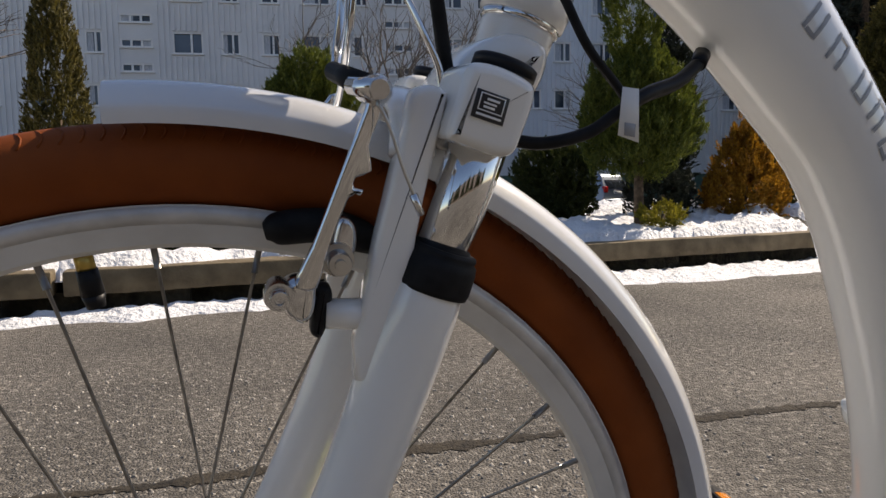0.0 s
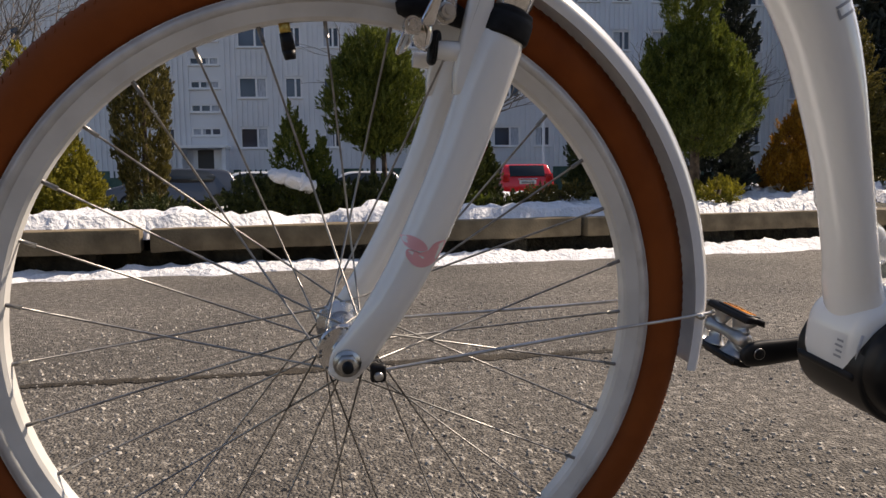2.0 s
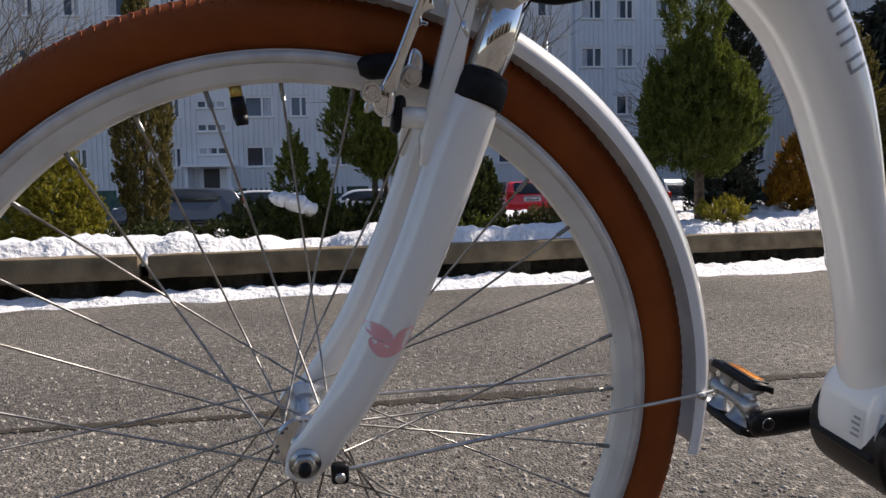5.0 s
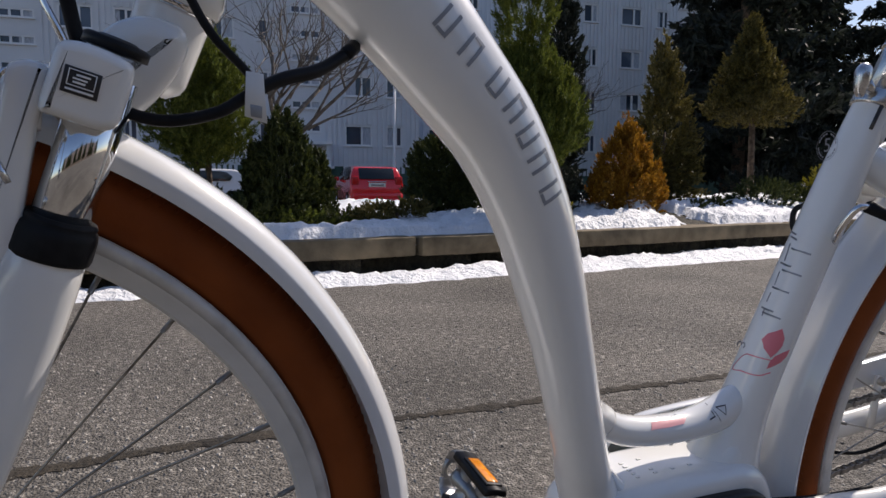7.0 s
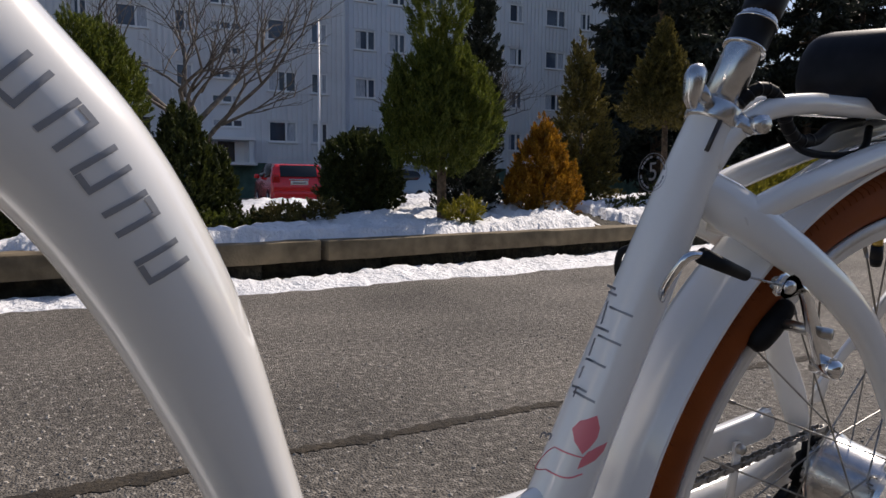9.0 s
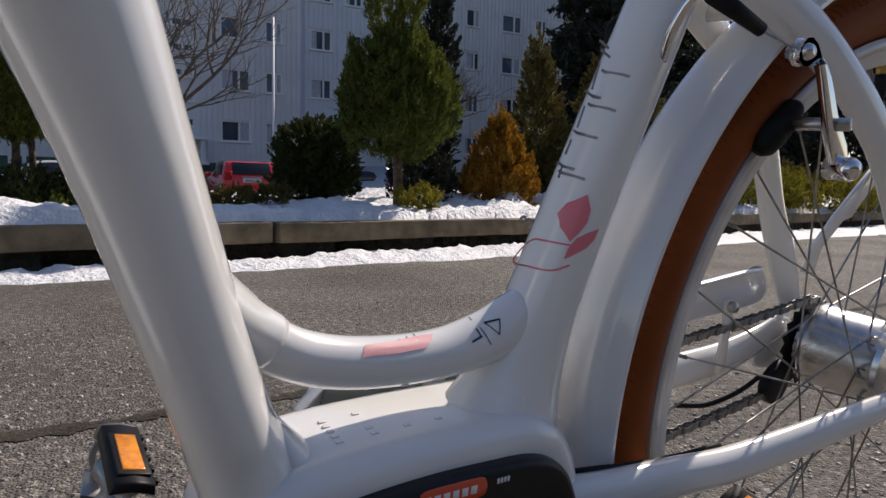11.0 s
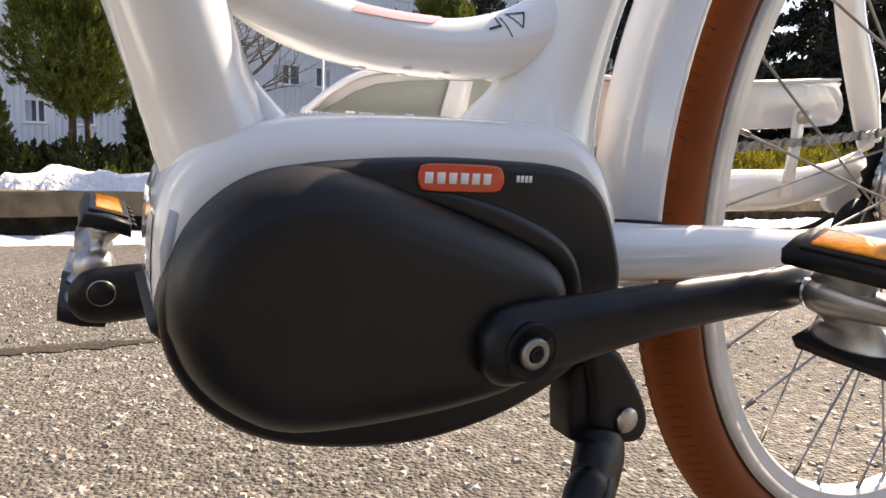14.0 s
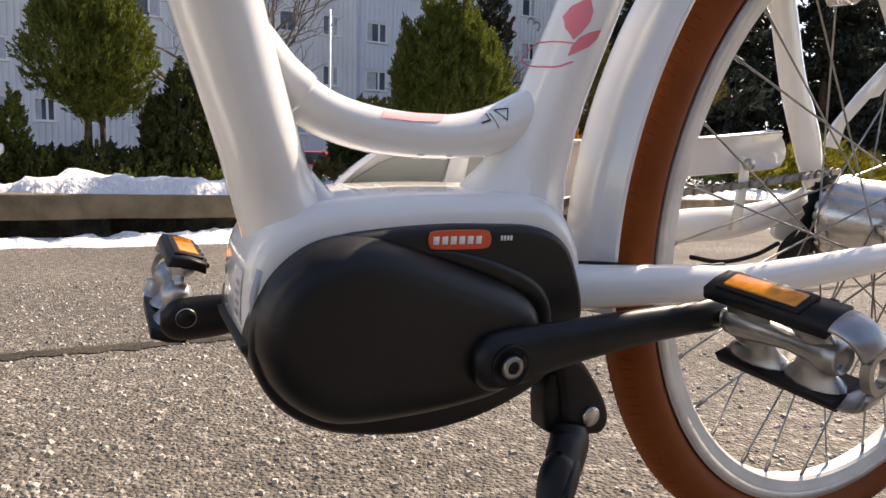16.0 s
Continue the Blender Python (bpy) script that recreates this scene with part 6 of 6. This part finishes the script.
car("red_car", "bright red small hatchback seen from behind", RED, 6.55, 20.7, 84, 3.7, 1.66, 1.40)
car("silver_car", "blue-grey estate car parked behind the bushes", SILVER, 13.3, 25.5, 112, 4.2, 1.75, 1.62)
car("dark_car", "dark grey car parked behind the bushes", DARKCAR, -5.0, 23.6, 196, 4.2, 1.75, 1.45)
car("white_car", "white hatchback parked near the entrance", WHITECAR, -2.9, 28.0, 184, 4.0, 1.7, 1.48)
car("pale_car", "pale car parked along the block", WHITECAR, 1.6, 28.5, 182, 4.0, 1.7, 1.48)


# ---- trees and shrubs ----
def foliage(name, parent, mat, shapes, n, size, seed, up=0.6, fill=0.55, aspect=2.6, plume=26, spread=2.6):
    """Small leaf sprays over and in lumpy bodies: shapes are (x, y, z, rx, ry, rz, cone)."""
    rs = np.random.RandomState(seed)
    vs, fs = [], []
    vol = np.array([s[3] * s[4] * s[5] for s in shapes]) ** 0.67
    for s, k in zip(shapes, (n * vol / vol.sum()).astype(int)):
        m = max(int(k / plume), 1)
        d = rs.normal(size=(m, 3))
        d /= np.linalg.norm(d, axis=1)[:, None]
        r = fill + (1 - fill) * rs.rand(m) ** 0.5
        lump = np.array([1 + 0.30 * noise.noise(Vector((q[0] * 2.3 + seed, q[1] * 2.3, q[2] * 2.3 + s[0]))) + 0.16 * noise.noise(Vector((q[0] * 6 + seed, q[1] * 6, q[2] * 6))) for q in d])
        p = d * (r * lump)[:, None]
        if s[6]:
            taper = np.clip(1 - s[6] * (p[:, 2] + 1) / 2, 0.03, 1)
            p[:, 0] *= taper
            p[:, 1] *= taper
        root = np.array(s[:3]) + p * np.array(s[3:6])
        ax = d * 0.9 + rs.normal(size=(m, 3)) * 0.3
        ax[:, 2] += up * 1.3
        ax /= np.linalg.norm(ax, axis=1)[:, None]
        # each plume: a feathery tuft that narrows to its tip
        idx = np.repeat(np.arange(m), plume)
        k = len(idx)
        f = rs.rand(k)[:, None]
        pl = size * spread * (0.7 + 0.6 * rs.rand(m))[idx][:, None]
        c = root[idx] + ax[idx] * pl * (f - 0.6) + rs.normal(size=(k, 3)) * pl * 0.17 * (1.1 - f)
        a = ax[idx] + rs.normal(size=(k, 3)) * 0.45
        a /= np.linalg.norm(a, axis=1)[:, None]
        b = np.cross(a, rs.normal(size=(k, 3)))
        b /= np.linalg.norm(b, axis=1)[:, None]
        L = size * (0.6 + 0.8 * rs.rand(k))[:, None]
        w = L / aspect
        nrm = np.cross(a, b) * w * 0.35
        base = len(vs)
        q = np.stack([c - a * L * 0.5, c + b * w * 0.5 - nrm, c + a * L * 0.6, c - b * w * 0.5 - nrm], 1).reshape(-1, 3)
        vs += q.tolist()
        fs += [(base + 4 * i, base + 4 * i + 1, base + 4 * i + 2, base + 4 * i + 3) for i in range(k)]
    me = bpy.data.meshes.new(name)
    me.from_pydata(vs, [], fs)
    me.materials.append(mat)
    o = new(name, me)
    o.parent = parent
    return o


def shrub(name, label, mat, x, y, z, shapes, n, size, seed, trunks=(), category="shrub", **kw):
    ob = empty(name, label, category, Matrix.Translation((x, y, z)))
    foliage("crown", ob, mat, shapes, n, size, seed, **kw)
    if not trunks:
        trunks = [((0, 0, -0.25), (0.02, 0.0, shapes[0][2]), 0.03)]
    for a, b, r in trunks:
        part("trunk", rod(a, b, r, 10, r * 0.6), BARK, ob)
    return ob


shrub("conifer", "cone-shaped yellow-green dwarf conifer in the bed", YELLOWGREEN, -2.16, 5.05, 0.28, [(0, 0, 0.36, 0.42, 0.36, 0.54, 0.60), (0.16, 0, 0.24, 0.26, 0.28, 0.32, 0.4), (-0.2, 0, 0.22, 0.24, 0.28, 0.30, 0.4)], 34000, 0.030, 1, fill=0.75)
shrub("shrub", "golden leafy shrub beside the columnar tree", YELLOWGREEN, -2.75, 6.0, 0.35, [(0, 0, 0.85, 0.32, 0.3, 0.70, 0.3)], 7000, 0.045, 2)
shrub("columnar_tree", "slim brownish columnar juniper", BROWNGREEN, -1.64, 5.6, 0.30, [(0, 0, 1.12, 0.28, 0.28, 1.20, 0.40)], 34000, 0.034, 3, fill=0.75, up=1.6, category="tree")
shrub("conifer", "small green cone conifer with a yellower lower tip", GREEN, -0.26, 5.3, 0.28, [(-0.06, 0, 0.40, 0.28, 0.27, 0.56, 0.58), (0.18, -0.04, 0.28, 0.20, 0.22, 0.44, 0.7), (-0.05, 0, 0.16, 0.36, 0.28, 0.22, 0)], 32000, 0.028, 4, fill=0.75)
juniper = shrub("shrub", "low spreading juniper with a cap of snow", DARKGREEN, -0.30, 5.12, 0.28, [(-0.34, 0, 0.16, 0.24, 0.2, 0.22, 0), (-0.02, 0.02, 0.14, 0.26, 0.2, 0.20, 0)], 16000, 0.034, 5)
bm = bmesh.new()
for px, pz, pr in ((-0.10, 0.37, 0.085), (0.0, 0.335, 0.10), (0.10, 0.295, 0.085), (-0.17, 0.40, 0.05)):
    bmesh.ops.create_icosphere(bm, subdivisions=3, radius=pr, matrix=Matrix.Translation((px, -0.10, pz + 0.0)) @ Matrix.Diagonal((1.0, 1.0, 0.75, 1)))
for vtx in bm.verts:
    vtx.co.z += 0.03 * fbm(vtx.co.x * 2, vtx.co.y * 2, 6.0) + 0.012 * fbm(vtx.co.x * 2, vtx.co.z * 2, 19.0)
part("snow_cap", bm, SNOW, juniper, "melting cap of white snow")
shrub("shrub", "low spreading grey-green juniper beside the thuja trunks", DARKGREEN, 0.45, 5.25, 0.28, [(-0.36, 0, 0.14, 0.28, 0.24, 0.20, 0), (0.0, 0.02, 0.18, 0.30, 0.24, 0.22, 0), (0.38, 0.02, 0.15, 0.30, 0.24, 0.20, 0)], 22000, 0.034, 25)
shrub("clipped_tree", "round-crowned thuja on two trunks", GREEN, 0.45, 5.5, 0.30, [(-0.13, 0, 1.10, 0.36, 0.36, 0.44, 0.0), (0.10, 0, 1.08, 0.35, 0.36, 0.46, 0.0), (0, 0, 0.86, 0.24, 0.26, 0.30, 0.0), (-0.02, 0, 1.38, 0.35, 0.32, 0.32, 0.1)], 90000, 0.032, 6, [((-0.06, 0, -0.1), (-0.05, 0, 0.9), 0.035), ((0.06, 0.03, -0.1), (0.04, 0, 0.9), 0.03)], "tree", up=0.9, fill=0.8, spread=2.4, aspect=4.0)
shrub("conifer", "dense dark green thuja bush", DARKGREEN, 1.15, 5.4, 0.34, [(-0.02, 0, 0.45, 0.36, 0.32, 0.56, 0.5), (0.26, 0.1, 0.32, 0.22, 0.22, 0.36, 0.4), (-0.25, 0.05, 0.34, 0.20, 0.22, 0.40, 0.5)], 44000, 0.038, 7, up=0.9, fill=0.72, spread=2.0, plume=16)
shrub("shrub", "rounded dark clipped bush beside the car", DARKGREEN, 3.03, 6.2, 0.42, [(-0.13, 0, 0.46, 0.30, 0.40, 0.38, 0.0), (0.14, 0, 0.44, 0.30, 0.40, 0.40, 0.0), (0, 0, 0.52, 0.36, 0.36, 0.33, 0.0), (-0.12, 0, 0.20, 0.32, 0.4, 0.24, 0.0), (0.12, 0, 0.20, 0.32, 0.4, 0.24, 0.0)], 60000, 0.034, 8, fill=0.84, spread=1.4, up=0.5, plume=12)
shrub("clipped_tree", "tall topiary thuja with a broad crown and narrow top", GREEN, 3.45, 5.2, 0.40, [(0.06, 0, 0.84, 0.50, 0.45, 0.38, 0.0), (0.20, 0, 1.08, 0.36, 0.36, 0.46, 0.0), (-0.14, 0, 1.10, 0.36, 0.36, 0.46, 0.05), (-0.46, 0, 1.00, 0.16, 0.18, 0.44, 0.5), (0.05, 0, 1.34, 0.34, 0.34, 0.34, 0.1), (0.0, 0, 2.15, 0.30, 0.30, 0.70, 0.15)], 120000, 0.036, 9, [((0.02, 0, -0.1), (0, 0, 1.4), 0.05)], "tree", up=1.1, fill=0.82, spread=2.6, aspect=4.0)
shrub("conifer", "dark narrow conifer behind the topiary", BLACKGREEN, 4.52, 6.2, 0.40, [(0, 0, 1.30, 0.30, 0.3, 1.60, 0.35)], 16000, 0.050, 10, category="tree")
shrub("shrub", "dark bush under the topiary", BLACKGREEN, 4.16, 5.9, 0.40, [(0, 0, 0.27, 0.45, 0.4, 0.36, 0.2)], 10000, 0.036, 11)
shrub("shrub", "rusty golden cone-shaped thuja", GOLD, 5.06, 5.7, 0.40, [(-0.02, 0, 0.46, 0.50, 0.46, 0.60, 0.55), (0.26, 0, 0.32, 0.28, 0.32, 0.38, 0.3), (-0.30, 0, 0.26, 0.24, 0.28, 0.30, 0.3), (0.05, 0, 0.70, 0.22, 0.22, 0.34, 0.6)], 42000, 0.034, 12, up=0.9, fill=0.72)
shrub("conifer", "loose dark green conifer", BROWNGREEN, 6.60, 6.9, 0.42, [(0, 0, 1.05, 0.78, 0.65, 1.35, 0.75), (0.35, 0, 0.6, 0.45, 0.4, 0.6, 0.5), (-0.30, 0, 0.5, 0.45, 0.4, 0.5, 0.3)], 30000, 0.052, 13, category="tree", fill=0.3)
shrub("clipped_tree", "brownish topiary pine on a bare trunk", BROWNGREEN, 8.03, 6.7, 0.42, [(0, 0, 1.50, 0.80, 0.65, 0.34, 0.2), (-0.05, 0, 1.95, 0.58, 0.5, 0.36, 0.3), (-0.05, 0, 2.35, 0.34, 0.34, 0.42, 0.7)], 42000, 0.044, 14, [((0.03, 0, -0.1), (0.0, 0, 1.9), 0.055)], "tree", fill=0.3)
shrub("shrub", "yellow-green leafy bush dusted with snow", YELLOWGREEN, 10.3, 6.0, 0.40, [(-0.6, 0, 0.36, 0.6, 0.45, 0.36, 0.2), (0.3, 0.1, 0.42, 0.6, 0.45, 0.42, 0.2), (1.1, 0.0, 0.34, 0.5, 0.4, 0.32, 0.2)], 16000, 0.045, 15)
shrub("shrub", "low green spreading bush in the snow", DARKGREEN, 7.75, 6.0, 0.38, [(-0.2, 0, 0.20, 0.60, 0.4, 0.26, 0.2), (0.5, 0.1, 0.16, 0.4, 0.3, 0.20, 0.2)], 14000, 0.036, 16)
shrub("shrub", "low green juniper mat in the snow of the bed", GREEN, 0.95, 5.15, 0.28, [(-0.35, 0, 0.08, 0.32, 0.2, 0.11, 0), (0.25, 0.05, 0.09, 0.34, 0.22, 0.12, 0), (0.7, 0.1, 0.06, 0.26, 0.2, 0.09, 0)], 9000, 0.032, 17)
shrub("shrub", "small green tuft beside the topiary trunk", YELLOWGREEN, 3.55, 4.95, 0.42, [(0, 0, 0.07, 0.24, 0.2, 0.12, 0)], 2600, 0.036, 18)
shrub("shrub", "green bush at the end of the bed", GREEN, 11.6, 6.8, 0.38, [(0, 0, 0.5, 0.65, 0.45, 0.55, 0.2)], 9000, 0.05, 19)
for i, (mx, my, mh, mm) in enumerate(((9.1, 5.9, 0.62, YELLOWGREEN), (11.3, 5.9, 0.56, YELLOWGREEN), (12.5, 6.5, 0.85, BROWNGREEN), (13.6, 6.0, 0.62, YELLOWGREEN), (15.1, 6.4, 0.68, YELLOWGREEN), (16.6, 6.9, 0.9, BROWNGREEN))):
    shrub("shrub", "yellow-green leafy bush dusted with snow" if mm is YELLOWGREEN else "loose brownish bush behind the bed", mm, mx, my, 0.38, [(-0.33, 0, mh * 0.45, 0.5, 0.4, mh * 0.55, 0.15), (0.38, 0.06, mh * 0.4, 0.5, 0.4, mh * 0.5, 0.15)], 11000, 0.046, 60 + i)
shrub("shrub", "dark hedge behind the bed", BLACKGREEN, 20.2, 15.4, 0.0, [(-2.4, 0, 0.8, 1.6, 0.8, 0.9, 0.1), (0.6, 0, 1.0, 1.9, 0.8, 1.2, 0.1), (4.0, 0, 1.0, 2.2, 0.8, 1.2, 0.1)], 9000, 0.13, 20)

for i, (mx, my, mr) in enumerate(((-3.0, 4.9, 0.32), (-2.5, 5.5, 0.45), (-1.62, 5.1, 0.34), (-1.15, 5.5, 0.40), (0.15, 5.6, 0.5), (1.45, 5.2, 0.38), (1.75, 5.6, 0.5), (2.05, 5.1, 0.34), (6.3, 5.7, 0.34))):
    shrub("shrub", "low dark juniper mat breaking through the snow", (DARKGREEN, BROWNGREEN)[i % 3 == 1], mx, my, 0.29 if mx < 2 else 0.38, [(-mr * 0.5, 0, 0.07, mr * 0.7, mr * 0.5, 0.11, 0), (mr * 0.5, 0.06, 0.08, mr * 0.6, mr * 0.5, 0.14, 0)], 7000, 0.028, 40 + i, fill=0.5, up=0.2)


def spruce(x, y, h, r, seed, mat=BLACKGREEN):
    ob = empty("spruce_tree", "tall dark spruce with drooping limbs", "tree", Matrix.Translation(spot(x, y)), group="tall spruces")
    rs = random.Random(seed)
    part("trunk", rod((0, 0, -0.05), (0.1, 0, h), 0.26, 12, 0.04), BARK, ob)
    shapes = []
    bm = bmesh.new()
    for i in range(44):
        f = (i + 0.5) / 44
        z = 1.6 + (h - 2.0) * f
        a = i * 2.4 + rs.random()
        rr = r * (1 - f) ** 0.8 * rs.uniform(0.7, 1.1) + 0.25
        for k in (0.45, 0.85):
            shapes.append((math.cos(a) * rr * k, math.sin(a) * rr * k, z - 0.35 * k, 0.48 * rr * 0.6 + 0.22, 0.48 * rr * 0.6 + 0.22, 0.26, 0.0))
        rod((0, 0, z), (math.cos(a) * rr, math.sin(a) * rr, z - 0.35), 0.05, 5, 0.012, bm)
    tagged(part("limb_spray", bm, BARK, ob), kind="stuff")
    foliage("crown", ob, mat, shapes, 26000, 0.30, seed, up=-0.1, fill=0.2, aspect=2.4)
    return ob


spruce(20.3, 18.0, 15.0, 3.5, 31)
spruce(25.5, 20.5, 17.0, 4.0, 32)
spruce(31.5, 19.0, 14.0, 3.6, 33)
spruce(28.6, 23.6, 18.0, 4.0, 35)
for i, (sx, sy, sh) in enumerate(((27.0, 25.0, 17), (31.5, 28.5, 18), (35.0, 26.0, 17), (37.5, 20.0, 15), (42.0, 24.0, 17), (47.0, 22.0, 16), (52.0, 30.0, 18))):
    spruce(sx, sy, sh, 4.2, 70 + i)


def bare_tree(x, y, h, seed):
    ob = empty("bare_tree", "leafless deciduous tree with spreading grey limbs", "tree", Matrix.Translation(spot(x, y)))
    rs = random.Random(seed)
    bm = bmesh.new()

    def grow(p, d, r, L, depth):
        q = p + d * L
        mid = p + d * L * 0.5 + Vector((rs.uniform(-1, 1), rs.uniform(-1, 1), rs.uniform(-0.5, 0.5))) * L * 0.07
        sweep(bm, [(*p, r, r), (*mid, r * 0.85, r * 0.85), (*q, r * 0.68, r * 0.68)], 6 if depth < 3 else 4, 2, (0.3, 0.5, 0.8))
        if depth >= 6 or r < 0.006:
            return
        for k in range(3 if depth < 4 else 2):
            nd = (d + Vector((rs.uniform(-1, 1), rs.uniform(-1, 1), rs.uniform(-0.35, 0.65))) * 0.85).normalized()
            grow(p + d * L * (rs.uniform(0.55, 1.0) if k else 1.0), nd, r * rs.uniform(0.5, 0.68), L * rs.uniform(0.62, 0.85), depth + 1)
    part("trunk", sweep(bmesh.new(), [(0, 0, -0.05, 0.16, 0.16), (0.03, 0, 0.9, 0.11, 0.11), (-0.02, 0, h * 0.28, 0.10, 0.10)], 10, 4, (0.3, 0.5, 0.8)), BAREWOOD, ob)
    for k in range(5):
        a = k * 1.3 + 0.4
        grow(Vector((-0.02, 0, h * 0.28 - 0.15 * k)), Vector((math.cos(a) * 0.75, math.sin(a) * 0.75, 0.75)).normalized(), 0.06, h * 0.20, 1)
    tagged(part("branchwork", bm, BAREWOOD, ob), kind="stuff")
    return ob


bare_tree(2.72, 14.0, 7.0, 5)
bare_tree(10.9, 17.0, 6.5, 8)
bare_tree(-7.5, 15.0, 7.5, 9)

# unseen trees and block added behind the camera: close the place, darken chrome reflections
for i in range(9):
    spruce(-28 + 7 * i, -26 - 4 * (i % 2), 12, 3.0, 50 + i, DARKGREEN)
back = empty("unseen_rear_block", "unseen plain brown block added behind the camera to darken reflections", "building", Matrix.Translation((0, -48, 0)))
part("wall", box(0, 0, 7.5, 90, 10, 15), REARWALL, back, "", False)
for i in range(18):
    for k in range(5):
        part("window", box(-42 + 5 * i, 5.03, 2.2 + 2.9 * k, 1.7, 0.08, 1.3), GLASS, back, "", False)
